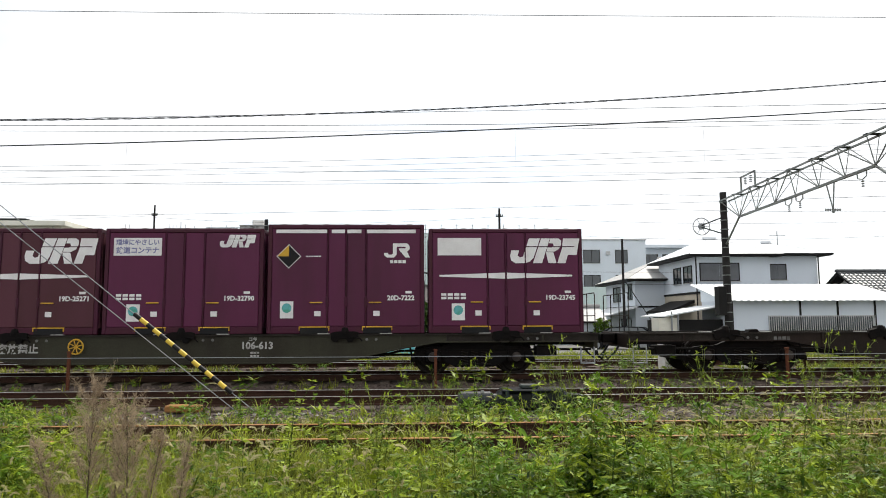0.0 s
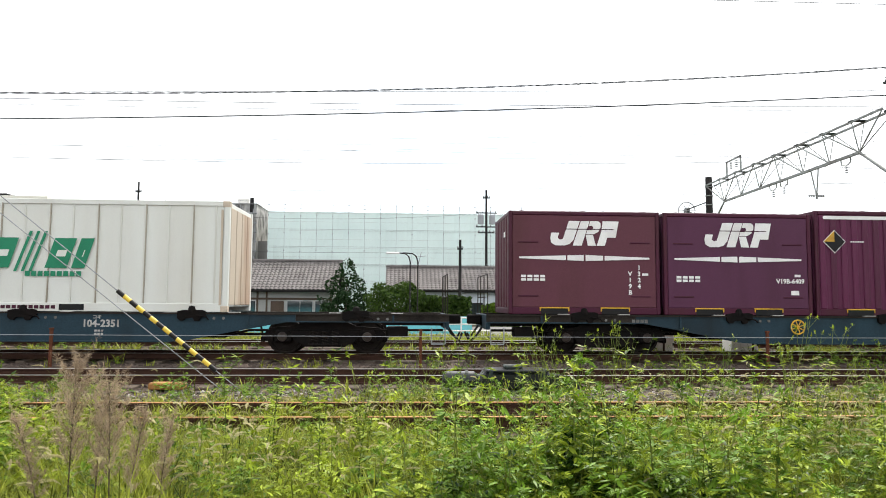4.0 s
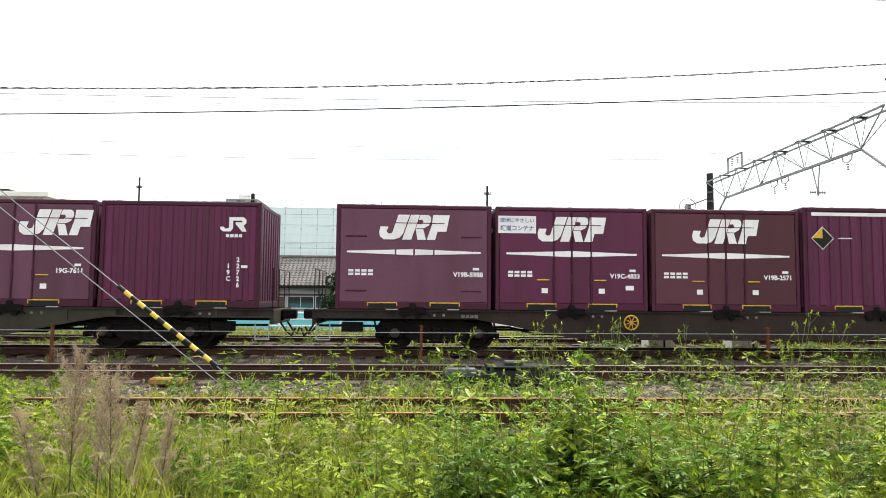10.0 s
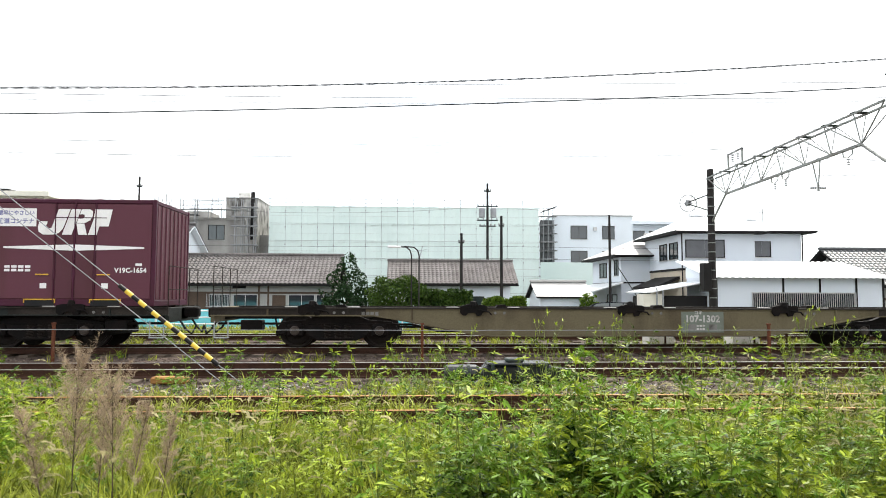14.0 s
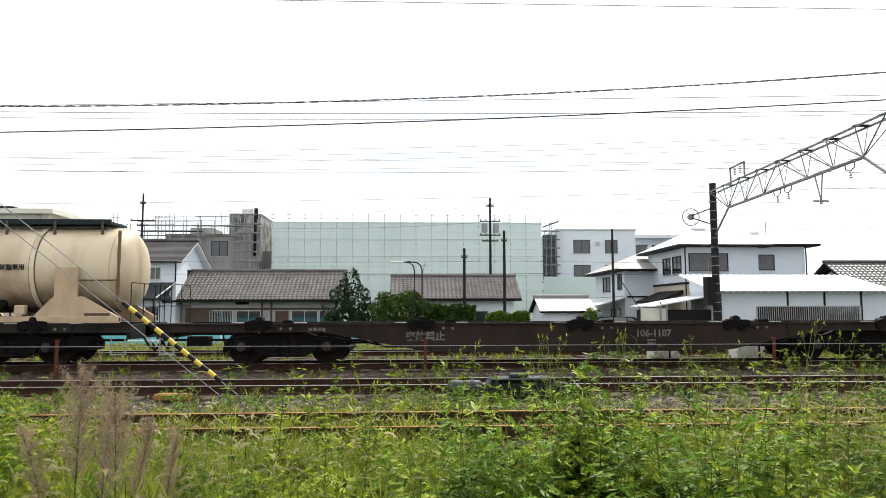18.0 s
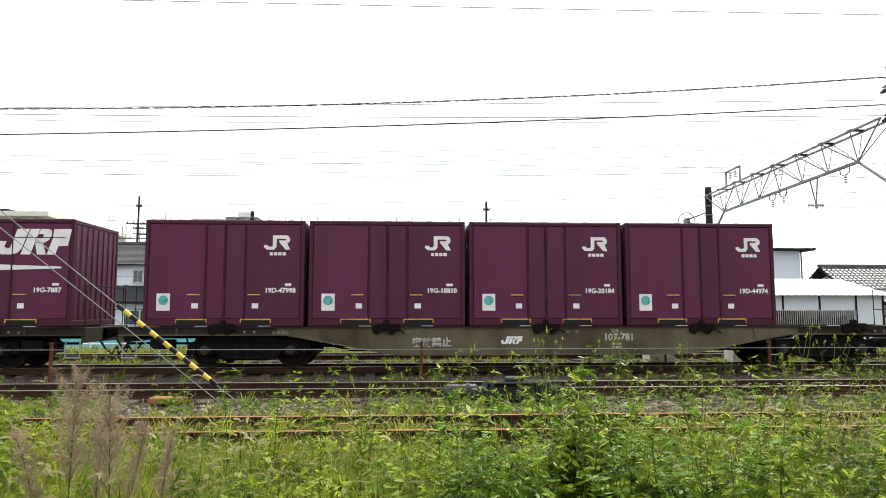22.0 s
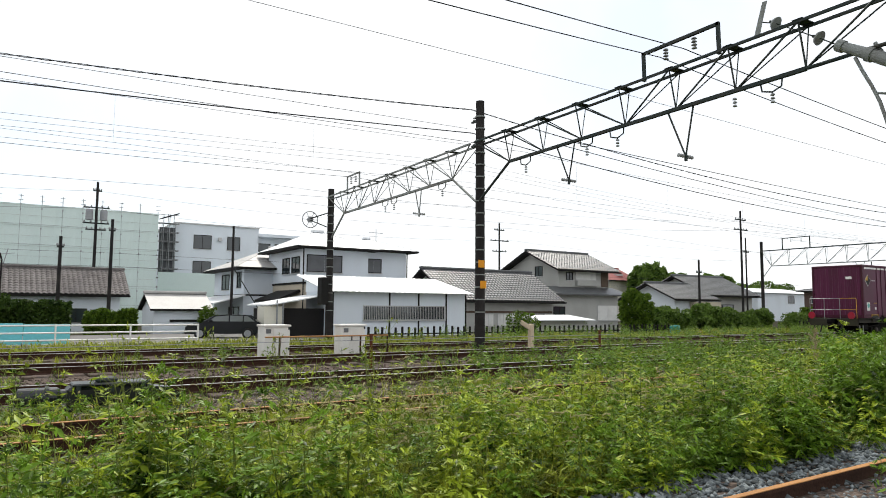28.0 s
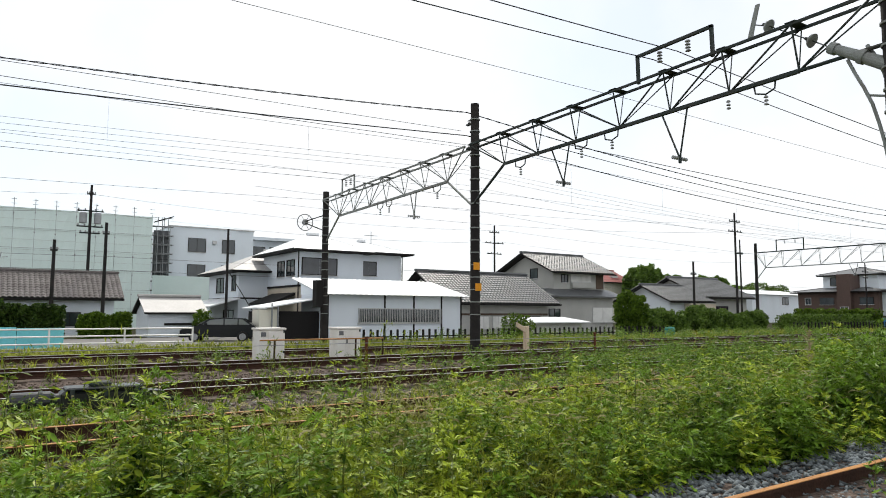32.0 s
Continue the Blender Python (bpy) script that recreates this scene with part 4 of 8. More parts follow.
        part("foot_step", step, M_GALV, ob)
        # bogie: cast side frames with an arched top, coil springs, wheels outside the brake beams
        bx = s * 6.98
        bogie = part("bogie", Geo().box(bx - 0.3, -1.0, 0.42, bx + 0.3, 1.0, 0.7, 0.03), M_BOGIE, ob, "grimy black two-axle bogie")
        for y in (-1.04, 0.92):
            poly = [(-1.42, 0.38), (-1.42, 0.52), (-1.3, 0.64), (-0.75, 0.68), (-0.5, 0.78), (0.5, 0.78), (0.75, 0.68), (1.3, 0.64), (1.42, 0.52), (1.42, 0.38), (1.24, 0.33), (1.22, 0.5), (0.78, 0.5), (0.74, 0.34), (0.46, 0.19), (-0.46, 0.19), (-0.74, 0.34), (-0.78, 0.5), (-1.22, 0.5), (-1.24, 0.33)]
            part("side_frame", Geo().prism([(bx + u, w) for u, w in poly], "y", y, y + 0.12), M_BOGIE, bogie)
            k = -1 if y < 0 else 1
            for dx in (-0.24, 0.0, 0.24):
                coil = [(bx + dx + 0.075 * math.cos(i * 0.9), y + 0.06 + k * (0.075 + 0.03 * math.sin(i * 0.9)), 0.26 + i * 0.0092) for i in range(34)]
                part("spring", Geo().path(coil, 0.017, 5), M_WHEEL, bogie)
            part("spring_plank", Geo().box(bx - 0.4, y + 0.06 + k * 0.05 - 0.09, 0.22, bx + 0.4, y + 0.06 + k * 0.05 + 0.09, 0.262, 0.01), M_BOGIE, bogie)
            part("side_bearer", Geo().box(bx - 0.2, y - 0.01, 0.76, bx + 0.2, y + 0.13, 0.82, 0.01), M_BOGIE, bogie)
            for dx in (-0.58, 0.58):
                part("brake_shoe", Geo().box(bx + dx - 0.05, y + 0.32 * -k - 0.05, 0.3, bx + dx + 0.05, y + 0.32 * -k + 0.06, 0.56, 0.02), M_WHEEL, bogie)
        for dx in (-1.0, 1.0):
            axle = part("wheelset", Geo().tube((bx + dx, -0.95, 0.43), (bx + dx, 0.95, 0.43), 0.08, 10), M_WHEEL, ob)
            for y in (-0.6, 0.6):
                k = 1 if y > 0 else -1
                prof = [(0.05, k * -0.03), (0.17, k * -0.06), (0.2, k * -0.02), (0.34, k * -0.02), (0.37, k * -0.065), (0.43, k * -0.065), (0.43, k * 0.05), (0.46, k * 0.055), (0.455, k * 0.085), (0.05, k * 0.085)]
                prof = [(rr, -h) for rr, h in prof]
                part("wheel", Geo().lathe(prof, (bx + dx, y, 0.43), "y", 28), M_WHEEL, axle)
            for y in (-1.1, 0.94):
                part("axle_box", Geo().box(bx + dx - 0.19, y, 0.29, bx + dx + 0.19, y + 0.16, 0.59, 0.04), M_BOGIE, axle)
                cy = y - 0.02 if y < 0 else y + 0.18
                part("axle_cap", Geo().lathe([(0.02, -0.03), (0.1, -0.02), (0.12, 0.03), (0.02, 0.035)] if y < 0 else [(0.02, -0.035), (0.12, -0.03), (0.1, 0.02), (0.02, 0.03)], (bx + dx, cy, 0.43), "y", 14), M_GREASE, axle, "dull grey axle end cap")
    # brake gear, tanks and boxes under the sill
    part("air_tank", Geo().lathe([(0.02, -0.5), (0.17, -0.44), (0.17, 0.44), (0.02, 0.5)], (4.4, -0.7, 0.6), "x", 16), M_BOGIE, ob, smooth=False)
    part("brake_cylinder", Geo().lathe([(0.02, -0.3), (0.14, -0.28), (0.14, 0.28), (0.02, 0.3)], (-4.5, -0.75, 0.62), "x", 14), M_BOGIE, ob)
    # a lock casting under the middle of every container place, with its lever and a pale wear plate each side
    bare = style.startswith("empty")
    for k in range(5):
        x = -9.4 + k * SLOT + 1.86
        casting = Geo().prism([(x - 0.34, 0.86), (x - 0.27, 0.8), (x - 0.2, 0.8), (x - 0.15, 0.86), (x + 0.02, 0.87), (x + 0.06, 0.79), (x + 0.16, 0.8), (x + 0.2, 0.87), (x + 0.3, 0.9), (x + 0.3, 1.03), (x + 0.22, 1.05), (x - 0.2, 1.05), (x - 0.34, 1.02)], "y", -HALF - 0.05, -HALF + 0.06)
        lock = part("container_lock", casting, M_BOGIE, ob, "black greasy container lock casting")
        part("lock_pin", Geo().lathe([(0.1, 0.99), (0.1, 1.04), (0.07, 1.13), (0.02, 1.15)], (x - 0.02, -HALF + 0.02, 0.0), "z", 10), M_BOGIE, lock)
        part("lock_lever", Geo().path([(x + 0.1, -HALF - 0.06, 0.93), (x + 0.34, -HALF - 0.09, 0.89), (x + 0.4, -HALF - 0.09, 0.82)], 0.018, 6), M_BOGIE, lock)
        if bare:
            part("guide_block", Geo().prism([(x + 0.52, 0.98), (x + 0.55, 1.05), (x + 0.74, 1.06), (x + 0.8, 0.98)], "y", -HALF - 0.01, -HALF + 0.22), M_BOGIE, lock)
            part("guide_block", Geo().prism([(x - 0.22, 0.98), (x - 0.18, 1.06), (x - 0.08, 1.07), (x - 0.05, 1.12), (x + 0.06, 1.12), (x + 0.09, 1.05), (x + 0.17, 1.04), (x + 0.2, 0.98)], "y", -HALF - 0.02, -HALF + 0.24), M_BOGIE, lock)
        for dx in (0.5, 0.72):
            part("rivet", Geo().lathe([(0.035, -0.02), (0.028, 0.0), (0.01, 0.006)], (x + dx, -HALF + 0.004, 0.86), "y", 8), M_GHOST, lock)
        for dx in (-0.52, 0.95):
            part("wear_plate", Geo().box(x + dx - 0.14, -HALF - 0.02, 0.986, x + dx + 0.14, -HALF + 0.1, 1.006, 0.004), M_FADED, lock)
    part("brake_pipe", Geo().path([(-9.8, -HALF + 0.2, 0.6), (-5.2, -HALF + 0.2, 0.58), (-4.6, -HALF + 0.3, 0.42), (4.6, -HALF + 0.3, 0.42), (5.2, -HALF + 0.2, 0.58), (9.8, -HALF + 0.2, 0.6)], 0.03, 6), M_BOGIE, ob)
    part("brake_rod", Geo().tube((-5.6, -0.5, 0.5), (5.6, -0.5, 0.46), 0.03, 6), M_BOGIE, ob)
    for x in (-8.4, -5.5, 5.5, 8.4):
        part("brake_beam", Geo().box(x - 0.05, -0.95, 0.3, x + 0.05, 0.95, 0.42, 0.01), M_BOGIE, ob)
        part("brake_hanger", Geo().tube((x, -0.85, 0.36), (x - 0.08, -0.85, 0.72), 0.025, 6), M_BOGIE, ob)
    for x in (-9.0, 8.7):
        part("equipment_box", Geo().box(x - 0.25, -HALF + 0.12, 0.44, x + 0.25, -HALF + 0.5, 0.68, 0.02), M_BOGIE, ob)
    wheel = Geo()
    cx, cz = -2.3, 0.72
    ring = [(cx + 0.17 * math.cos(i * math.pi / 8), -HALF - 0.06, cz + 0.17 * math.sin(i * math.pi / 8)) for i in range(17)]
    wheel.path(ring, 0.018, 6)
    for i in range(4):
        w = i * math.pi / 4 + 0.3
        wheel.tube((cx - 0.17 * math.cos(w), -HALF - 0.06, cz - 0.17 * math.sin(w)), (cx + 0.17 * math.cos(w), -HALF - 0.06, cz + 0.17 * math.sin(w)), 0.012, 6)
    wheel.tube((cx, -HALF - 0.06, cz), (cx, -HALF + 0.05, cz), 0.03, 8)
    if not style.startswith("empty") and "tan" not in style:
        part("brake_wheel", wheel, M_YELLOW, ob, "yellow hand brake wheel")
    if number:
        faint = M_GHOST if steel in (STEELS["green"], STEELS["brown"]) else M_FADED
        write("number", number, 0.165, faint, ob, (1.85, -HALF + 0.004, 0.72))
        if faint is M_FADED:
            write("class_lettering", "コキ", 0.075, faint, ob, (1.75, -HALF + 0.004, 0.87))
        for k in range(2):
            bars(ob, 1.8, 0.56 - 0.075 * k, 0.22, 0.045, faint, 3, -HALF + 0.004)
        if "rusty" not in style:
            write("warning_lettering", "突放禁止", 0.17, faint, ob, (-2.66 if "tan" in style else -3.65, -HALF + 0.003, 0.6 if "tan" in style else 0.66))
        if "rusty" in style:
            decal("number_panel", oblong(1.05, 0.5), M_PANEL, ob, 1.85, 0.65, -HALF + 0.006)
            for dx in (-0.26, 0.26):
                decal("marking_frame", oblong(0.2, 0.13), M_GHOST, ob, 1.85 + dx, 0.53, -HALF + 0.003)
        if style == "tan":
            wide_logo(ob, -0.75, 0.66, 0.5)
    bars(ob, -6.2, 0.83, 0.42, 0.1, M_GHOST, 4, -HALF + 0.004)
    return ob


STEELS = {
    "olive": paint("wagon_olive_grey", (0.04, 0.038, 0.025), 0.65, 0, 0.15, 1.2, 40, 0.15, (0.024, 0.019, 0.015), 0.85, 0.6, gloss=0.15),
    "tan": paint("wagon_tan", (0.118, 0.1, 0.06), 0.7, 0, 0.15, 1.0, 40, 0.15, (0.042, 0.027, 0.018), 0.85, 0.6, gloss=0.15),
    "brown": paint("wagon_dark_brown", (0.032, 0.022, 0.018), 0.7, 0, 0.2, 1.0, 40, 0.15, (0.015, 0.011, 0.009), 0.8, 0.6, gloss=0.12),
    "green": paint("wagon_green_grey", (0.014, 0.017, 0.015), 0.65, 0, 0.15, 1.0, 40, 0.15, (0.012, 0.012, 0.011), 0.7, 0.6, gloss=0.15),
    "blue": paint("wagon_dark_teal", (0.02, 0.042, 0.058), 0.6, 0, 0.15, 1.0, 40, 0.15, (0.013, 0.017, 0.019), 0.7, 0.6, gloss=0.15),
}
LOADS = [
    # place of the first slot, wagon number, steel, style, containers by slot
    (-6.2, "106-434", "olive", "olive-grey", {0: ("hg", "20D-5504"), 1: ("jg", "19D-44364"), 2: ("hg", "20G-2026"), 3: ("sg", "19D-39904"), 4: ("wg", "19G-7887")}),
    (14.42, "107-781", "tan", "tan", {0: ("jg", "19D-47998"), 1: ("jg", "19G-18810"), 2: ("jg", "19G-20184"), 3: ("jg", "19D-44974")}),
    (35.25, "104-63", "green", "dark grey-green", {}),
    (55.7, "106-1107", "brown", "empty dark brown", {}),
    (76.08, "104-268", "green", "grey-green", {1: ("jg", "19D-42691"), 2: ("xcnp", "19G-8535"), 3: ("sg", "19D-34472"), 4: ("svf", "V19C-1654")}),
    (96.9, "107-1302", "tan", "empty rusty tan", {}),
    (117.82, "104-643", "olive", "olive-brown", {0: ("jg", "19D-49116"), 1: ("sve", "V19C-6128"), 2: ("wg", "19G-10328"), 3: ("wgp", "19G-7611"), 4: ("cjn", "19C-22726")}),
    (138.58, "", "brown", "dark brown", {0: ("bp", "V19B-5988"), 1: ("sve", "V19C-4833"), 2: ("bdf", "V19B-2571"), 3: ("chn", "20G-474"), 4: ("sge", "19D-41764")}),
    (159.3, "104-451", "green", "dark green-grey", {0: ("sv", "V19C-1588"), 1: ("sv", "V19C-634"), 3: ("jg", "19D-49064"), 4: ("bde", "V19B-6569")}),
    (179.85, "104-2351", "blue", "dark teal", {}),
    (200.6, "", "blue", "blue-painted", {0: ("bfn", "V19B-1324"), 1: ("be", "V19B-6409"), 2: ("chn", "20E-120"), 3: ("sge", "19D-40784"), 4: ("bfn", "V19B-2262")}),
    (220.9, "106-613", "olive", "olive-brown", {0: ("sg", "19D-35887"), 1: ("sf", "19D-25271"), 2: ("stg", "19D-32790"), 3: ("hg", "20D-7222"), 4: ("wg", "19D-23745")}),
    (241.5, "", "brown", "empty dark brown", {}),
]
for start, number, steel, style, boxes in LOADS:
    TRAIN.append((wagon(number, STEELS[steel], style), start + 9.4, 0))
    for slot, (look_of, serial) in boxes.items():
        TRAIN.append((container(look_of, serial), start + slot * SLOT + 3.715 / 2, 1.0))
for place, serial in ((38.2, "UT22A-5006"), (44.75, "UT20A-5161"), (51.35, "UT22A-5002")):
    TRAIN.append((tank(serial), place, 1.0))
TRAIN.append((long_container(), 189.26, 1.0))

# tail discs on the last wagon
tail = TRAIN[0][0]
for y in (-0.95, 0.95):
    part("tail_disc", Geo().lathe([(0.02, -0.02), (0.17, -0.02), (0.17, 0.02), (0.02, 0.02)], (-10.05, y, 1.12), "x", 20), M_RED, tail, "round red tail disc")


# ---- overhead line ----
def mast(x, y, top, r=0.17, label="dark banded concrete catenary mast", bands=True):
    ob = thing("catenary_mast", (x, y, -0.4), label, "mast", "catenary masts")
    part("pole", Geo().tube((0, 0, 0), (0, 0, top + 0.4), r * 1.12, 20, r * 0.92), M_POLE, ob, smooth=False)
    if bands:
        n = int(top / 0.45)
        for i in range(n):
            z = 1.6 + i * 0.45
            if z < top:
                part("clamp_band", Geo().lathe([(r * 0.9, z - 0.02), (r * 1.14, z - 0.02), (r * 1.14, z + 0.02), (r * 0.9, z + 0.02)], (0, 0, 0), "z", 20), M_STEELPALE, ob)
    return ob


BEAM_X = 15.0
mast_a = mast(BEAM_X, 32.85, 7.55)
mast_b = mast(BEAM_X + 0.12, 19.95, 9.0)
mast_c = mast(BEAM_X, 5.9, 9.3, 0.19)


def truss(x, y0, y1, low, high, bays, label, steel=None, m=0.9, tilt=0.0, thin=1.0):
    """A light lattice beam across the tracks: two upper chords, one lower chord, posts and diagonals."""
    ob = thing("catenary_beam", (x, -6.9 * tilt, 17.8 * tilt), label, "catenary beam", "catenary beams")
    ob.rotation_euler.x = -tilt
    w = 0.22
    steel = steel or M_STEEL
    for dx in (-w, w):
        part("upper_chord", Geo().box(dx - 0.028, y0, high - 0.032, dx + 0.028, y1, high + 0.032), steel if thin < 1 else M_STEEL, ob)
    part("lower_chord", Geo().box(-0.045, y0 + m, low - 0.045, 0.045, y1 - m, low + 0.045), steel, ob)
    for i in range(bays + 1):
        y = y0 + m + i * (y1 - y0 - 2 * m) / bays
        for dx in (-w, w):
            part("post", Geo().tube((0, y, low), (dx, y, high), (0.022 if dx < 0 else 0.015) * thin, 6), steel, ob)
        part("tie_plate", Geo().box(-w - 0.05, y - 0.12, high + 0.034, w + 0.05, y + 0.12, high + 0.05), M_STEEL, ob)
        if i < bays:
            yn = y0 + m + (i + 1) * (y1 - y0 - 2 * m) / bays
            up = i >= bays / 2
            for dx in (-w, w):
                a, b = ((0, y, low), (dx, yn, high)) if not up else ((dx, y, high), (0, yn, low))
                if y0 < 10:
                    a, b = ((dx, y, high), (0, yn, low)) if not up else ((0, y, low), (dx, yn, high))
                part("diagonal", Geo().tube(a, b, (0.026 if dx < 0 else 0.016) * thin, 6), steel, ob)
    for y, k in ((y0, 1), (y1, -1)):
        drop = 0.0 if y < 10 else 1.1
        part("brace", Geo().tube((0, y, low - drop), (0, y + k * m, low), 0.045, 8), steel, ob)
        for dx in (-w, w):
            part("end_diagonal", Geo().tube((dx, y, high), (0, y + k * m, low), 0.026 if dx < 0 else 0.018, 6), steel, ob)
    return ob


def insulator(parent, x, y, z, n=4, r=0.075, axis="z"):
    g = Geo()
    step = 0.085
    for i in range(n):
        g.lathe([(0.02, i * step), (r, i * step + 0.015), (r * 0.7, i * step + 0.05), (0.02, i * step + 0.06)], (x, y, z), axis, 12)
    return part("insulator", g, M_INSUL, parent, "pale porcelain insulator")


TILT = 0.0225
beam_near = truss(BEAM_X, 6.05, 19.85, 6.4, 7.43, 6, "dark green lattice catenary beam over the tracks", m=1.75, tilt=TILT)
# the far beam gets pale steel so that its colour carries the sky's glare
beam_far = truss(BEAM_X, 20.1, 32.75, 6.4, 7.43, 6, "lattice catenary beam over the far tracks, paled by sky glare", M_STEELPALE, 1.5, TILT, 0.9)


def hoop(parent, y0, y1, z0, z1, w=0.04, steel=None):
    g = Geo()
    for y in (y0, y1):
        g.box(-w, y - w, z0, w, y + w, z1)
    g.box(-w, y0 - w, z1 - 2 * w, w, y1 + w, z1)
    part("wire_frame", g, steel or M_STEEL, parent, "raised steel frame on the beam")
    for k in (0.3, 0.68):
        insulator(parent, 0, y0 + (y1 - y0) * k, z1 - 0.45, 4)


hoop(beam_near, 9.9, 12.22, 7.45, 8.27)
hoop(beam_far, 29.57, 30.9, 7.45, 8.22, 0.032, M_STEELPALE)


def drop_bracket(parent, y, low, z=5.2, wide=0.5, steel=None):
    """A hanging V bracket with horizontal insulators at its foot."""
    g = Geo()
    g.tube((0, y + wide, low), (0, y, z), 0.025, 6)
    g.tube((0, y - wide * 0.6, low), (0, y, z), 0.025, 6)
    g.box(-0.03, y - 0.03, z - 0.12, 0.03, y + 0.03, z + 0.1)
    br = part("drop_bracket", g, steel or M_STEEL, parent)
    for s in (-1, 1):
        insulator(br, s * 0.06 if s > 0 else -0.3, y, z, 3, 0.052, "x")


def hanger(parent, y, low, steel=None):
    """A hooked iron with a hanging insulator."""
    part("hanger", Geo().path([(0, y + 0.28, low), (0, y + 0.25, low - 0.22), (0, y, low - 0.3), (0, y - 0.22, low - 0.22), (0, y - 0.25, low)], 0.022, 6), steel or M_STEEL, parent)
    insulator(parent, 0, y, low - 0.56, 3, 0.055)


drop_bracket(beam_near, 11.0, 6.4, 5.09)
drop_bracket(beam_near, 15.25, 6.4, 5.22)
for y in (8.6, 13.25, 14.45, 17.25):
    hanger(beam_near, y, 6.4)
insulator(beam_near, 0, 9.55, 6.0, 3, 0.055)
drop_bracket(beam_far, 24.05, 6.4, 5.38, 0.3, M_STEELPALE)
for y in (22.3, 26.15, 26.95):
    hanger(beam_far, y, 6.4, M_STEELPALE)
# the balance wheel on the far mast
wheel_arm = Geo()
wheel_arm.tube((-0.1, 0, 6.7), (-0.85, 0.64, 6.4), 0.03, 6)
wheel_arm.tube((-0.1, 0, 5.9), (-0.85, 0.64, 6.3), 0.03, 6)
part("wheel_arm", wheel_arm, M_STEEL, mast_a)
bw = Geo()
bw.path([(-0.85 + 0.43 * math.cos(i * math.pi / 12), 0.7, 6.35 + 0.43 * math.sin(i * math.pi / 12)) for i in range(25)], 0.025, 6)
for i in range(3):
    w = i * math.pi / 3
    bw.tube((-0.85 - 0.43 * math.cos(w), 0.7, 6.35 - 0.43 * math.sin(w)), (-0.85 + 0.43 * math.cos(w), 0.7, 6.35 + 0.43 * math.sin(w)), 0.014, 6)
bw.lathe([(0.02, -0.06), (0.16, -0.06), (0.16, 0.06), (0.02, 0.06)], (-0.85, 0.7, 6.35), "y", 12)
part("balance_wheel", bw, M_GALV, mast_a, "spoked tension wheel")
part("cabinet", Geo().box(-0.55, -0.3, 1.9, -0.17, 0.25, 3.3, 0.02), M_TRIM, mast_a, "dark equipment box")
for z, x in ((3.2, -0.22), (2.45, -0.14)):
    part("number_plate", Geo().box(x, -0.215, z, x + 0.27, -0.195, z + 0.27, 0.004), M_ORANGE, mast_b, "orange warning plate")
for z in (8.0, 8.92):
    part("wire_arm", Geo().box(-0.05, 0.0, z - 0.25, 0.05, 0.5, z - 0.19), M_STEEL, mast_b)
    insulator(mast_b, 0, 0.35, z - 0.19, 2)
# the counterweight gear at the near mast
tube = part("tension_tube", Geo().tube((0, 1.14, 7.29), (0, 0.1, 6.62), 0.1, 16, 0.14), M_STEELPALE, mast_c, "grey-green tension tube")
part("collar", Geo().tube((0, 1.2, 7.33), (0, 1.08, 7.25), 0.13, 16), M_STEELPALE, tube)
part("collar", Geo().tube((0, 0.62, 6.96), (0, 0.52, 6.9), 0.155, 16), M_STEELPALE, tube)
part("tension_arm", Geo().path([(-0.02, 0.86, 6.95), (-0.02, 0.72, 6.6), (-0.02, 0.57, 6.27), (-0.02, 0.43, 5.9), (-0.02, 0.33, 5.5), (-0.02, 0.25, 5.1), (-0.02, 0.2, 4.73)], 0.036, 8), M_STEELPALE, mast_c)
part("tension_arm", Geo().path([(0.1, 0.52, 7.18), (0.1, 0.4, 6.95), (0.1, 0.24, 6.55), (0.1, 0.14, 6.1), (0.1, 0.1, 5.6)], 0.04, 8), M_STEELPALE, mast_c)
part("tension_arm", Geo().tube((-0.02, 0.5, 6.1), (0.1, 0.12, 6.0), 0.025, 6), M_STEELPALE, mast_c)
rod = part("tension_rod", Geo().path([(0, 1.14, 7.29), (0, 1.59, 7.62), (0, 2.55, 8.29), (0, 2.92, 8.45)], 0.014, 6), M_STEEL, mast_c)
for y, z in ((1.59, 7.62), (2.55, 8.29)):
    d = Vector((0, 0.82, 0.57))
    c = Vector((0, y, z))
    part("insulator_disc", Geo().tube(c - d * 0.03, c + d * 0.03, 0.16, 18, 0.13), M_STEELPALE, rod, "grey round disc insulator")
    part("insulator_cap", Geo().tube(c + d * 0.03, c + d * 0.16, 0.05, 10, 0.03), M_STEEL, rod)
part("pull_off_plate", Geo().prism([(2.74, 8.9), (2.84, 8.9), (3.08, 8.1), (2.95, 8.12), (2.88, 8.4)], "x", -0.02, 0.02), M_STEELPALE, rod)


def wire(pts, r, label="thin black overhead wire", n=24):
    """One wire that hangs with a little sag between the given points."""
    g, line = Geo(), []
    for (p, q, sag) in pts:
        p, q = Vector(p), Vector(q)
        line += [p.lerp(q, i / n) - Vector((0, 0, sag * 4 * (i / n) * (1 - i / n))) for i in range(1 if line else 0, n + 1)]
    g.path(line, r, 5)
    return solid("overhead_wire", g, M_WIRE, label, "wire", "overhead wires")


def run(y, z, sag, r=0.012, span=50.0, label="thin black overhead wire"):
    """A wire along the line from mast to mast."""
    xs = [BEAM_X + k * span for k in (-3, -2, -1, 0, 1, 2, 3)]
    return wire([((a, y, z), (b, y, z), sag) for a, b in zip(xs, xs[1:])], r, label)


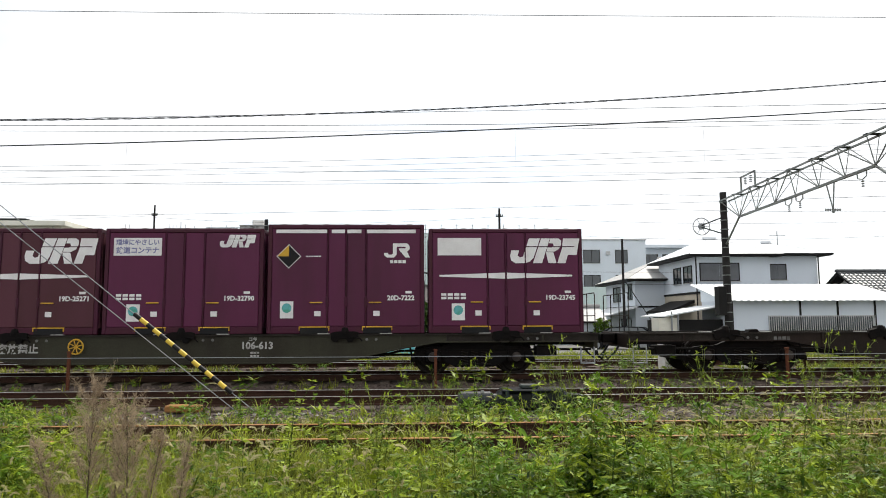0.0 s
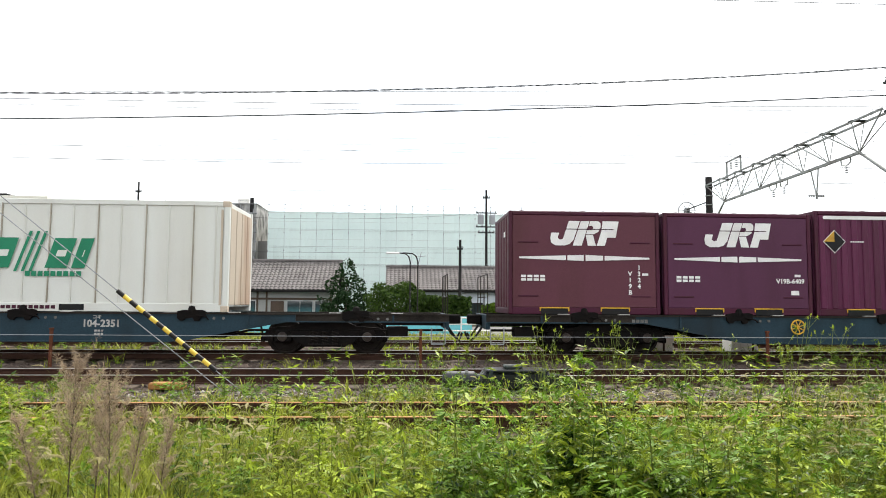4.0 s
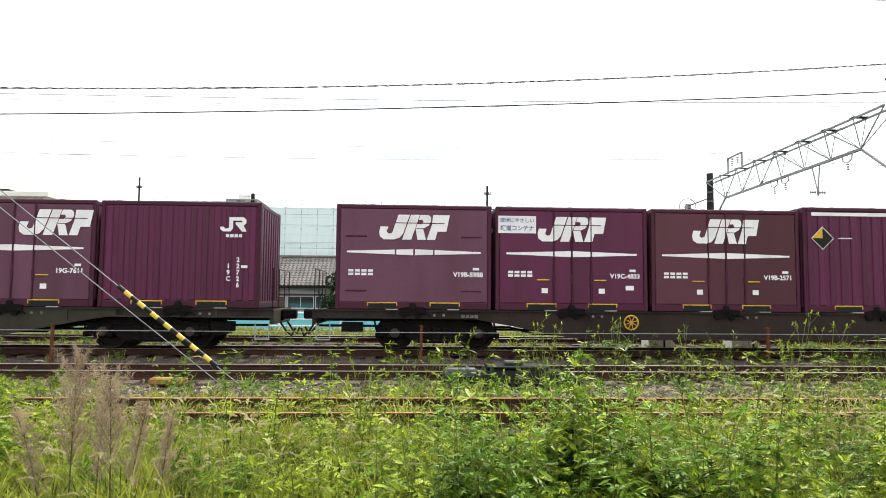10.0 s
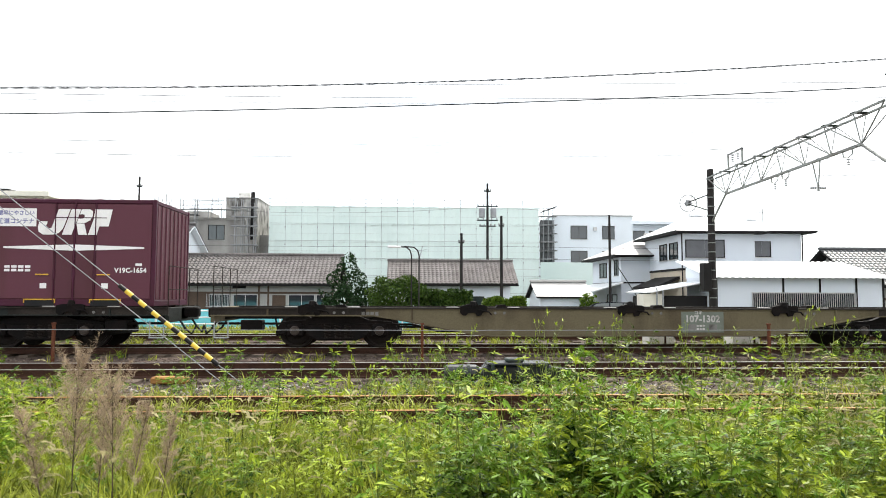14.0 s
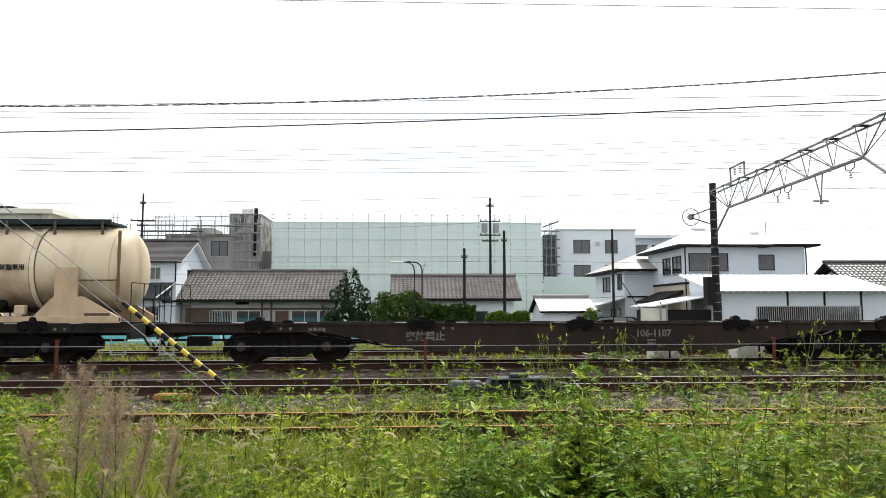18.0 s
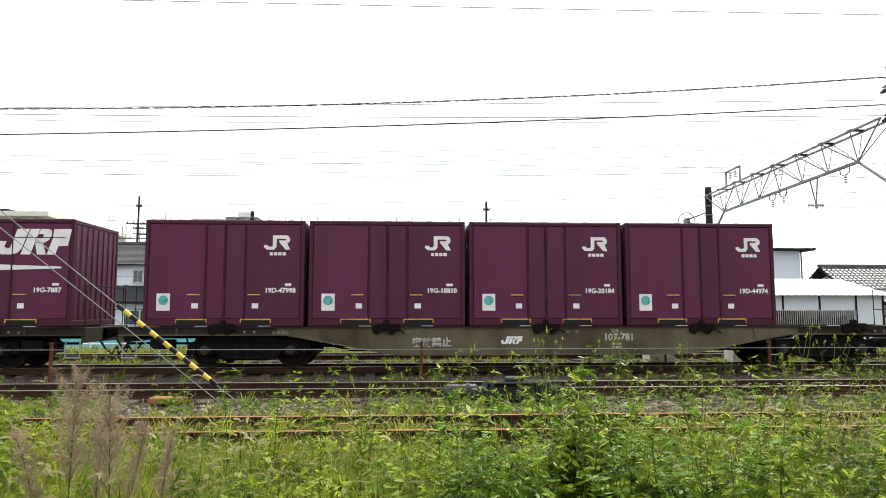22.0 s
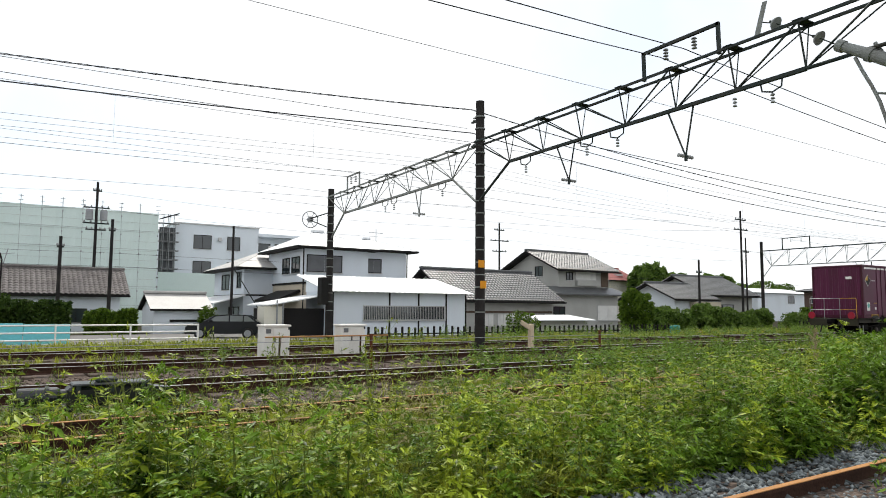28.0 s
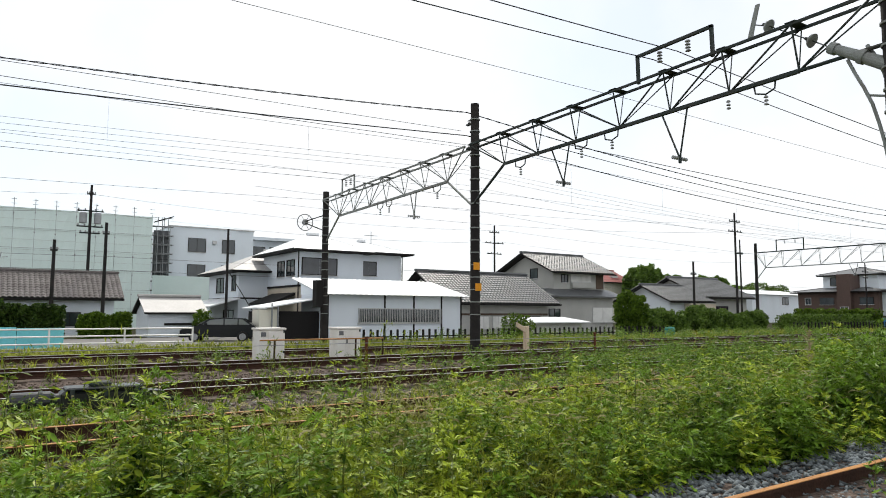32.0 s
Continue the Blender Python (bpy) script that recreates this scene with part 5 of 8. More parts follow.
def catenary(y, contact, carrier, sag=0.55):
    """A contact wire under its carrier wire, with droppers."""
    run(y, carrier, sag, 0.005, label="carrier wire above the track")
    run(y, contact, 0.02, 0.004, label="contact wire above the track")
    set_of = thing("dropper_row", (0, 0, 0), "thin droppers between two wires", "wire", "overhead wires")
    for k in range(-60, 120, 5):
        x = BEAM_X + 2.5 + k
        u = ((x - BEAM_X) % 50) / 50
        part("dropper", Geo().tube((x, y, contact), (x, y, carrier - sag * 4 * u * (1 - u)), 0.0022, 4), M_WIRE, set_of)


def feeder(z0, z1, sag, r, label, twist=0.0):
    """A feeder cable along the far masts; with twist it is two strands laid round each other."""
    spans = [((-115, 20.3, z1), (-50, 20.3, z1), sag), ((-50, 20.3, z1), (BEAM_X, 20.3, z0), sag), ((BEAM_X, 20.3, z0), (65, 20.3, z0 - 0.4), 1.0), ((65, 20.3, z0 - 0.4), (130, 20.3, z0 - 0.4), 1.2)]
    if not twist:
        return wire(spans, r, label, 40)
    ob = thing("overhead_wire", (0, 0, 0), label, "wire", "overhead wires")
    for turn in (0, math.pi):
        line = []
        for (p, q, drop), n in zip(spans, (40, 420, 200, 60)):
            p, q = Vector(p), Vector(q)
            for i in range(1 if line else 0, n + 1):
                u = i / n
                c = p.lerp(q, u) - Vector((0, 0, drop * 4 * u * (1 - u)))
                w = turn + c.x * 2 * math.pi / 0.9
                line.append(c + Vector((0, twist * math.cos(w), twist * math.sin(w))))
        part("strand", Geo().path(line, r, 5), M_WIRE, ob)
    return ob


feeder(8.75, 8.75, 1.5, 0.012, "thick black feeder cable of two twisted strands", 0.016)
feeder(7.86, 6.5, 0.8, 0.019, "thick black feeder cable")
catenary(17.4, 5.15, 6.6, 0.45)
run(12.5, 7.2, 0.12, 0.006)
for z0, z1, sag in ((5.9, 6.75, 0.5), (5.73, 6.58, 0.5), (5.53, 6.42, 0.5), (5.5, 6.0, 0.45), (4.6, 5.1, 0.5)):
    wire([((-100, 20.4, z1), (-50, 20.4, z0), 0.5), ((-50, 20.4, z0), (BEAM_X, 20.4, z1), sag), ((BEAM_X, 20.4, z1), (65, 20.4, z1 - 0.3), 0.7), ((65, 20.4, z1 - 0.3), (115, 20.4, z1 - 0.3), 0.7)], 0.0045)
wire([((-50, 20.6, 6.5), (BEAM_X, 20.6, 8.1), 0.02)], 0.008)
run(10.95, 8.1, 0.6, 0.014, label="black overhead wire on raised frame")
run(11.7, 8.1, 0.7, 0.014, label="black overhead wire on raised frame")
for y, z, sag in ((14.9, 6.4, 0.25), (15.4, 6.4, 0.8)):
    wire([((BEAM_X, y, z), (65, y, z), sag), ((65, y, z), (115, y, z), sag)], 0.012)
run(30.4, 7.8, 0.4, 0.010)
wire([((-115, 20.1, 7.5), (-50, 20.1, 7.6), 0.5), ((-50, 20.1, 7.6), (BEAM_X, 20.1, 7.45), 0.45)], 0.009)


# ---- the town beyond the line ----
BASE = -0.42


def face_map(face, x0, x1, y0, y1):
    """Maps (along, out, up) on a wall to the world: s looks at the line, w and e look along it."""
    return {"s": lambda a, o, z: (a, y0 - o, z), "w": lambda a, o, z: (x0 - o, a, z), "e": lambda a, o, z: (x1 + o, a, z)}[face]


def slab(to, a0, a1, o0, o1, z0, z1):
    p, q = to(a0, o0, z0), to(a1, o1, z1)
    return Geo().box(*(min(u, v) for u, v in zip(p, q)), *(max(u, v) for u, v in zip(p, q)))


def window(parent, to, a0, a1, z0, z1, style="slide"):
    """A window: frame, panes, sill, set a little into and out of its wall."""
    t = 0.055
    g = slab(to, a0, a1, -0.02, 0.05, z0, z0 + t)
    for u0, u1, w0, w1 in ((a0, a1, z1 - t, z1), (a0, a0 + t, z0 + t, z1 - t), (a1 - t, a1, z0 + t, z1 - t)):
        s = slab(to, u0, u1, -0.02, 0.05, w0, w1)
        g.add(s.v, s.f)
    win = part("window", g, M_TRIM if "dark" in style else M_ALU, parent)
    if "shutter" in style:
        leaf = M_SHUTTERWHITE if "white" in style else M_SHUTTER
        for k in range(2):
            u0, u1 = a0 + t + (a1 - a0 - 2 * t) * k / 2, a0 + t + (a1 - a0 - 2 * t) * (k + 1) / 2
            part("shutter", slab(to, u0 + 0.01, u1 - 0.01, -0.02, 0.022 + 0.012 * k, z0 + t, z1 - t), leaf, win)
    else:
        mid = (a0 + a1) / 2
        part("pane", slab(to, a0 + t, mid - 0.02, -0.02, 0.012, z0 + t, z1 - t), M_PANE, win)
        part("pane", slab(to, mid + 0.02, a1 - t, -0.02, 0.006, z0 + t, z1 - t), M_PANE, win)
        part("mullion", slab(to, mid - 0.02, mid + 0.02, -0.02, 0.04, z0 + t, z1 - t), M_TRIM if "dark" in style else M_ALU, win)
    part("sill", slab(to, a0 - 0.05, a1 + 0.05, 0.0, 0.1, z0 - 0.05, z0), M_ALU, win)
    if "bars" in style:
        n = int((a1 - a0) / 0.12)
        for i in range(n + 1):
            a = a0 + (a1 - a0) * i / n
            part("bar", slab(to, a - 0.012, a + 0.012, 0.1, 0.125, z0, z1), M_ALU, win)
    return win


def pitched(parent, x0, x1, y0, y1, eave, ridge, material, over=0.5, axis="x", wave=0.3, hip=0.0, name="roof", course=0.33, soffit=None):
    """A pitched roof. axis: the way its ridge runs; wave: width of a tile rib; course: height of a tile row; hip: how far the ridge ends lie in."""
    if axis == "x":
        a0, a1, b0, b1 = x0 - over, x1 + over, y0 - over, y1 + over
    else:
        a0, a1, b0, b1 = y0 - over, y1 + over, x0 - over, x1 + over
    bm_, rise = (b0 + b1) / 2, (ridge - eave) / ((b1 - b0) / 2 - over)
    low = eave - over * rise
    ribbed = wave < 1
    n = max(int((a1 - a0) / (wave if ribbed else 0.9)), 1)
    rows = max(int(math.hypot(bm_ - b0, ridge - low) / course), 2) if course else 2
    steps = [(k + d, 0.05 * (1 - d)) for k in range(rows) for d in (0, 1)] if course else [(0, 0), (rows, 0)]
    v, f = [], []
    def put(a, b, z):
        v.append((a, b, z) if axis == "x" else (b, a, z))
        return len(v) - 1
    for side, be in ((0, b0), (1, b1)):
        cols = []
        for i in range(n * 4 + 1):
            a = a0 + (a1 - a0) * i / (n * 4)
            h = (0.0, 0.06, 0.085, 0.05)[i % 4] if ribbed else 0.0
            reach = 1.0
            if hip:
                reach = min(1.0, (a - a0) / (hip + over), (a1 - a) / (hip + over))
            cols.append([put(a, be + (bm_ - be) * reach * k / rows, low + (ridge - low) * reach * k / rows + h + lift) for k, lift in steps])
        for c, d in zip(cols, cols[1:]):
            for k in range(len(steps) - 1):
                f.append((c[k], d[k], d[k + 1], c[k + 1]))
    if hip:
        for s, a in ((1, a0), (-1, a1)):
            m_ = 14
            prev = None
            for i in range(m_ + 1):
                b = b0 + (b1 - b0) * i / m_
                reach = 1 - abs(b - bm_) / (bm_ - b0)
                row = [put(a + s * (hip + over) * reach * k / 6, b, low + (ridge - low) * reach * k / 6 + 0.02) for k in range(7)]
                if prev:
                    for k in range(6):
                        f.append((prev[k], row[k], row[k + 1], prev[k + 1]))
                prev = row
    roof = part(name, Geo().add(v, f), material, parent)
    r0, r1 = (a0 + hip + (over if hip else 0), a1 - hip - (over if hip else 0))
    cap = Geo()
    if axis == "x":
        cap.box(r0 - 0.05, bm_ - 0.14, ridge, r1 + 0.05, bm_ + 0.14, ridge + 0.2, 0.05)
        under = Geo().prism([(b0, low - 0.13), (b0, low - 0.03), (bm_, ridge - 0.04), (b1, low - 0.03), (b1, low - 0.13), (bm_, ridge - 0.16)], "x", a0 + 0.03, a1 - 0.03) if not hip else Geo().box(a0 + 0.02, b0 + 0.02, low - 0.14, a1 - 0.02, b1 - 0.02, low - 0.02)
        gut = Geo().box(a0, b0 - 0.09, low - 0.1, a1, b0 + 0.01, low + 0.0)
    else:
        cap.box(bm_ - 0.14, r0 - 0.05, ridge, bm_ + 0.14, r1 + 0.05, ridge + 0.2, 0.05)
        under = Geo().prism([(b0, low - 0.13), (b0, low - 0.03), (bm_, ridge - 0.04), (b1, low - 0.03), (b1, low - 0.13), (bm_, ridge - 0.16)], "y", a0 + 0.03, a1 - 0.03) if not hip else Geo().box(b0 + 0.02, a0 + 0.02, low - 0.14, b1 - 0.02, a1 - 0.02, low - 0.02)
        gut = Geo().box(b0 - 0.09, a0, low - 0.1, b0 + 0.01, a1, low)
    part("ridge_cap", cap, material, roof)
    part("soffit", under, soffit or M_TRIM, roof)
    part("gutter", gut, M_TRIM, roof)
    return roof


def block(parent, x0, x1, y0, y1, z0, z1, material, name="wall"):
    return part(name, Geo().box(x0, y0, z0, x1, y1, z1), material, parent)


def gable_wall(parent, x0, x1, y0, y1, eave, ridge, material, axis="x"):
    """Walls up to the eaves, with gables to the ridge."""
    if axis == "x":
        m_ = (y0 + y1) / 2
        g = Geo().prism([(y0, BASE), (y0, eave), (m_, ridge - 0.17), (y1, eave), (y1, BASE)], "x", x0, x1)
    else:
        m_ = (x0 + x1) / 2
        g = Geo().prism([(x0, BASE), (x0, eave), (m_, ridge - 0.17), (x1, eave), (x1, BASE)], "y", y0, y1)
    return part("wall", g, material, parent)


def dwelling(x0, x1, y0, label, name="house", category="house"):
    return thing(name, ((x0 + x1) / 2 * 0, 0, 0), label, category, "houses")


def drainpipe(parent, x, y, z0, z1, material=None):
    part("drainpipe", Geo().tube((x, y, z0), (x, y, z1), 0.045, 8), material or M_TRIM, parent)


# white house with a beige lower storey, end of the street
h = dwelling(-34, -25.9, 46, "white two-storey house with beige lower storey and grey tiled roof")
block(h, -34, -25.9, 46, 54, BASE, 2.2, M_WALLBEIGE)
block(h, -34, -25.9, 46, 54, 2.2, 4.7, M_WALL)
part("band", Geo().box(-34.04, 45.96, 2.16, -25.86, 54.04, 2.24), M_BROWNTRIM, h)
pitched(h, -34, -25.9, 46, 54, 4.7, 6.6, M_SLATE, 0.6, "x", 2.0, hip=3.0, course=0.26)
drainpipe(h, -25.95, 45.92, BASE, 4.6)
to = face_map("e", -34, -25.9, 46, 54)
window(h, to, 47.3, 49.0, 2.95, 4.05, "slide dark")
window(h, to, 47.2, 49.2, BASE + 0.1, 1.3, "slide dark")
part("awning", slab(to, 47.1, 49.3, 0, 0.35, 1.35, 1.5), M_TRIM, h)
block(h, -25.8, -24.0, 51, 53.5, BASE, 0.7, M_CABINET, "annex")

# white two-storey house with slate roofs
h = dwelling(-23.5, -17.4, 52, "white two-storey house with grey slate roofs")
gable_wall(h, -23.45, -17.45, 52, 58.6, 5.15, 6.75, M_WALL)
pitched(h, -23.45, -17.45, 52, 58.6, 5.2, 6.8, M_SLATE, 0.55, "x", 2.0, course=0.24, soffit=M_WALL)
block(h, -24.0, -18.45, 50.5, 52.2, BASE, 2.3, M_WALL)
block(h, -18.4, -16.95, 53.4, 58, BASE, 2.4, M_WALLGREY)
lean = [(-24.65, 49.9, 2.2), (-18.15, 49.9, 2.2), (-16.6, 58, 2.2), (-24.65, 52.1, 2.2), (-22.9, 52.1, 3.45), (-17.45, 52.1, 3.45), (-17.45, 58, 3.45)]
g = Geo().add(lean + [(x, y, z - 0.13) for x, y, z in lean[:4]], [(0, 1, 5, 4), (0, 4, 3), (1, 2, 6, 5), (0, 1, 8, 7), (1, 2, 9, 8), (0, 3, 10, 7), (7, 8, 9, 10)])
part("lean_to_roof", g, M_SLATEDARK, h, "near-black lean-to roof with pale hip flashing")
for p_, q_ in ((0, 4), (1, 5)):
    part("hip_flashing", Geo().tube(lean[p_], lean[q_], 0.055, 6), M_TINROOF, h)
part("gutter", Geo().box(-24.7, 49.8, 2.02, -18.15, 49.9, 2.14), M_TRIM, h)
to = face_map("s", -23.6, -17, 52, 58)
for a0, a1 in ((-22.25, -21.5), (-20.3, -19.55), (-19.4, -18.6)):
    window(h, to, a0, a1, 3.6, 4.55, "slide")
lo = face_map("s", -24, -17.5, 50.5, 58)
for a0, a1, z0, z1 in ((-23.35, -22.5, 0.45, 1.3), (-21.85, -21.0, 0.7, 1.55), (-20.1, -19.2, 0.55, 1.5), (-19.05, -18.15, 0.6, 1.55)):
    window(h, lo, a0, a1, z0, z1, "slide dark")
to = face_map("e", -23.45, -17.45, 52, 58)
window(h, to, 54.5, 56.6, 3.5, 4.5, "slide dark")
drainpipe(h, -23.4, 51.93, 3.4, 5.0)
drainpipe(h, -17.5, 51.93, 3.4, 5.0)
drainpipe(h, -18.5, 50.44, BASE, 2.2)
drainpipe(h, -23.95, 50.44, BASE, 2.2)
part("air_unit", Geo().box(-20.9, 50.05, BASE + 0.1, -20.1, 50.4, 0.35, 0.03), M_CABINET, h)

# long bungalow with a ribbed tile roof
h = dwelling(-17.5, -5.4, 52.7, "low beige bungalow with long grey tiled roof")
gable_wall(h, -16.9, -5.6, 52.7, 58.3, 2.4, 4.3, M_WALLGREY)
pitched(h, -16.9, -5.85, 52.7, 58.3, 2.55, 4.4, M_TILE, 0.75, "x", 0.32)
wing = Geo()
for i in range(5):
    z0, z1 = 2.02 + 0.44 * i, 2.0 + 0.44 * (i + 1)
    xa, xb = -18.55 + 0.18 * i, -18.55 + 0.18 * (i + 1)
    y0, y1 = 51.95 + 0.68 * i, 51.95 + 0.68 * (i + 1)
    wing.add([(xa, y0, z0 + 0.03), (-17.6, y0, z0 + 0.03), (-17.6, y1, z1), (xb, y1, z1), (xa, y0, z0 - 0.04), (-17.6, y0, z0 - 0.04)], [(0, 1, 2, 3), (4, 5, 1, 0)])
    wing.box(xa - 0.06, y0, z0 + 0.03, xa + 0.1, y1, z1 + 0.1)
part("roof_skirt", wing, M_TILE, h, "tiled skirt at the end of the roof")
part("skirt_soffit", Geo().box(-18.5, 52.0, 1.86, -17.6, 55.3, 1.97), M_TRIM, h)
to = face_map("s", -17, -5.5, 52.7, 58)
part("lintel_band", slab(to, -16.9, -5.6, 0, 0.08, 1.34, 1.5), M_BROWNTRIM, h)
part("lower_wall", slab(to, -16.9, -14.9, 0, 0.06, BASE, 1.34), M_BROWNTRIM, h, "brown boarded wall")
for a0, a1, st in ((-15.1, -13.4, "slide bars"), (-13.15, -11.3, "slide"), (-9.0, -7.0, "slide"), (-6.9, -5.8, "slide")):
    window(h, to, a0, a1, 0.38, 1.3, st)
part("door", slab(to, -10.2, -9.2, -0.02, 0.05, BASE, 1.25), M_BROWNTRIM, h)
part("vent", slab(to, -13.2, -12.2, 0, 0.05, 1.75, 2.15), M_TRIM, h)
part("vent", slab(to, -8.6, -7.9, 0, 0.05, 1.95, 2.15), M_TRIM, h)
for x in (-11.2, -10.5, -5.65):
    part("post", Geo().box(x - 0.06, 52.58, BASE, x + 0.06, 52.7, 2.3), M_BROWNTRIM, h)

# second bungalow
h = dwelling(-1, 8.4, 54.6, "low white bungalow with grey ribbed tile roof")
gable_wall(h, -1.0, 8.3, 54.6, 60, 2.35, 4.0, M_WALL)
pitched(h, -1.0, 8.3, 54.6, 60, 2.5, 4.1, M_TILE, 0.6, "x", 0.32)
window(h, face_map("s", -1, 8.3, 54.6, 60), 4.8, 6.2, 0.2, 1.2, "slide dark")
part("aerial", Geo().path([(1.0, 57.3, 4.1), (1.3, 57.3, 5.4)], 0.03, 5).path([(0.8, 57.3, 5.0), (1.7, 57.3, 5.1)], 0.02, 5), M_GALV, h)

# building wrapped in pale green scaffold sheeting
h = dwelling(-14.4, 14, 72, "large building wrapped in pale green scaffold sheeting", "sheeted_building", "building")
part("wall", Geo().box(-13.6, 72.8, BASE, 13.3, 88, 10.2), M_CONCRETE, h)
cols = 17
for i in range(cols):
    xa, xb = -14.4 + 28.4 * i / cols, -14.4 + 28.4 * (i + 1) / cols
    nz, v, f = 6, [], []
    for k in range(nz + 1):
        z = BASE + 11.0 * k / nz
        m0, dy = (xa + xb) / 2, random.uniform(-0.04, 0.05)
        v += [(xa + 0.012, 72, z), (m0 - 0.3, 72.05 + dy, z), (m0 + 0.3, 72.05 - dy, z), (xb - 0.012, 72, z)]
        if k:
            f += [(4 * k - 4 + j, 4 * k - 3 + j, 4 * k + 1 + j, 4 * k + j) for j in range(3)]
    part("sheet_strip", Geo().add(v, f), M_NET, h)
    part("scaffold_pole", Geo().tube((xa, 72.1, BASE), (xa, 72.1, 11.5 if i % 1 == 0 else 10.8), 0.03, 6), M_GALV, h)
tie = Geo().box(-0.05, -0.04, -0.08, 0.05, 0.0, 0.08, 0.01).mesh("tie", M_GALV)
fork = Geo().box(-0.22, -0.02, -0.02, 0.22, 0.02, 0.02).mesh("pole_head", M_GALV)
for i in range(cols + 1):
    x = -14.4 + 28.4 * i / cols
    for k in range(6):
        if random.random() < 0.8:
            part("tie", tie, M_GALV, h, at=(x, 71.94, 1.0 + 1.83 * k + random.uniform(-0.1, 0.1)))
    for z in (10.95, 11.35):
        part("pole_head", fork, M_GALV, h, at=(x, 72.1, z))
for k in range(12):
    part("seam", Geo().box(-14.3, 71.955, 0.35 + 0.92 * k, 13.9, 71.975, 0.362 + 0.92 * k), M_WALLGREY, h)
for k in range(7):
    part("ledger", Geo().tube((-14.4, 71.97, BASE + 0.1 + 11.0 * k / 6.05), (14.0, 71.97, BASE + 0.1 + 11.0 * k / 6.05), 0.012, 6), M_GALV, h)
part("sheet_strip", Geo().box(14.0, 72, BASE, 14.04, 88, 10.6), M_NET, h)
part("sheet_strip", Geo().box(-14.44, 72, BASE, -14.4, 88, 10.6), M_NET, h)


def scaffold(parent, x0, x1, y, z0, z1, step=1.8, lift=1.9, over=1.2, board=None):
    n = max(int((x1 - x0) / step), 1)
    for i in range(n + 1):
        x = x0 + (x1 - x0) * i / n
        for dy in (0, 0.9):
            part("scaffold_pole", Geo().tube((x, y + dy, z0), (x, y + dy, z1 + random.uniform(0.3, over)), 0.04, 6), M_GALV, parent)
    z = z0 + 1.0
    while z < z1 + 0.6:
        part("ledger", Geo().tube((x0 - 0.4, y, z), (x1 + 0.4, y, z), 0.035, 6), M_GALV, parent)
        part("ledger", Geo().tube((x0 - 0.4, y, z + 0.9), (x1 + 0.4, y, z + 0.9), 0.03, 6), M_GALV, parent)
        part("scaffold_board", Geo().box(x0 - 0.3, y, z - 0.05, x1 + 0.3, y + 0.8, z), board or M_TRIM, parent)
        z += lift


# concrete building under repair
h = dwelling(-33, -14.5, 71, "stained concrete building with open scaffolding", "concrete_building", "building")
block(h, -25, -16.6, 70.9, 86, BASE, 9.15, M_CONCRETE)
block(h, -36, -25, 72.5, 86, BASE, 8.1, M_CONCRETE)
block(h, -18.95, -15.7, 72.2, 80, BASE, 11.35, M_DIRTY, "stair_tower")
block(h, -16.6, -14.6, 73.5, 86, BASE, 7.6, M_CONCRETE)
part("tower_coping", Geo().box(-19.0, 72.1, 11.35, -15.62, 80.1, 11.45), M_DIRTY, h)
block(h, -17.9, -16.7, 73.2, 75.5, 11.45, 12.1, M_CABINET, "roof_box")
part("downpipe", Geo().tube((-16.15, 72.05, 7.0), (-16.15, 72.05, 12.0), 0.2, 10), M_TRIM, h, "thick dark pipe on the stair tower")
block(h, -23.2, -20.9, 73, 77, 9.15, 10.05, M_CONCRETE, "roof_house")
to = face_map("s", -25, -16.6, 70.9, 86)
for a0, a1 in ((-20.35, -18.7), (-24.2, -22.8)):
    window(h, to, a0, a1, 6.85, 8.4, "slide dark")
for z in (5.4, 9.15):
    part("floor_band", slab(to, -25, -16.6, 0, 0.12, z - 0.25, z), M_CONCRETE, h)
scaffold(h, -35.6, -27, 70.4, BASE, 8.3, 1.5, 1.75, 1.9)
scaffold(h, -27, -21.4, 69.6, BASE, 9.5, 1.3, 1.75, 2.0)
scaffold(h, -17.3, -15.4, 69.3, BASE, 10.2, 0.62, 0.95, 0.9, M_GALV)
scaffold(h, -21.3, -17.4, 69.6, 8.9, 9.6, 1.0, 1.75, 1.5, M_GALV)
for x in (-30.6, -30.2, -26.1, -25.7, -25.3, -24.4, -21.7, -20.2, -19.6):
    part("scaffold_pole", Geo().tube((x, 71.6, 8.0), (x, 71.6, 11.4), 0.03, 6), M_GALV, h)
    part("ledger", Geo().tube((x - 0.35, 71.6, 10.9), (x + 0.35, 71.6, 10.9), 0.025, 6), M_GALV, h)
for x0, x1, z in ((-35.8, -24.3, 10.2), (-26.5, -19.0, 10.6), (-26.5, -19.0, 11.0)):
    part("ledger", Geo().tube((x0, 71.55, z), (x1, 71.55, z), 0.025, 6), M_GALV, h)
for z, a0, a1 in ((8.75, -35.8, -24.3), (9.75, -26.3, -16.0), (7.6, -35.8, -30.5)):
    part("scaffold_board", Geo().box(a0, 69.2, z, a1, 69.55, z + 0.1, 0.02), M_STEELPALE, h)

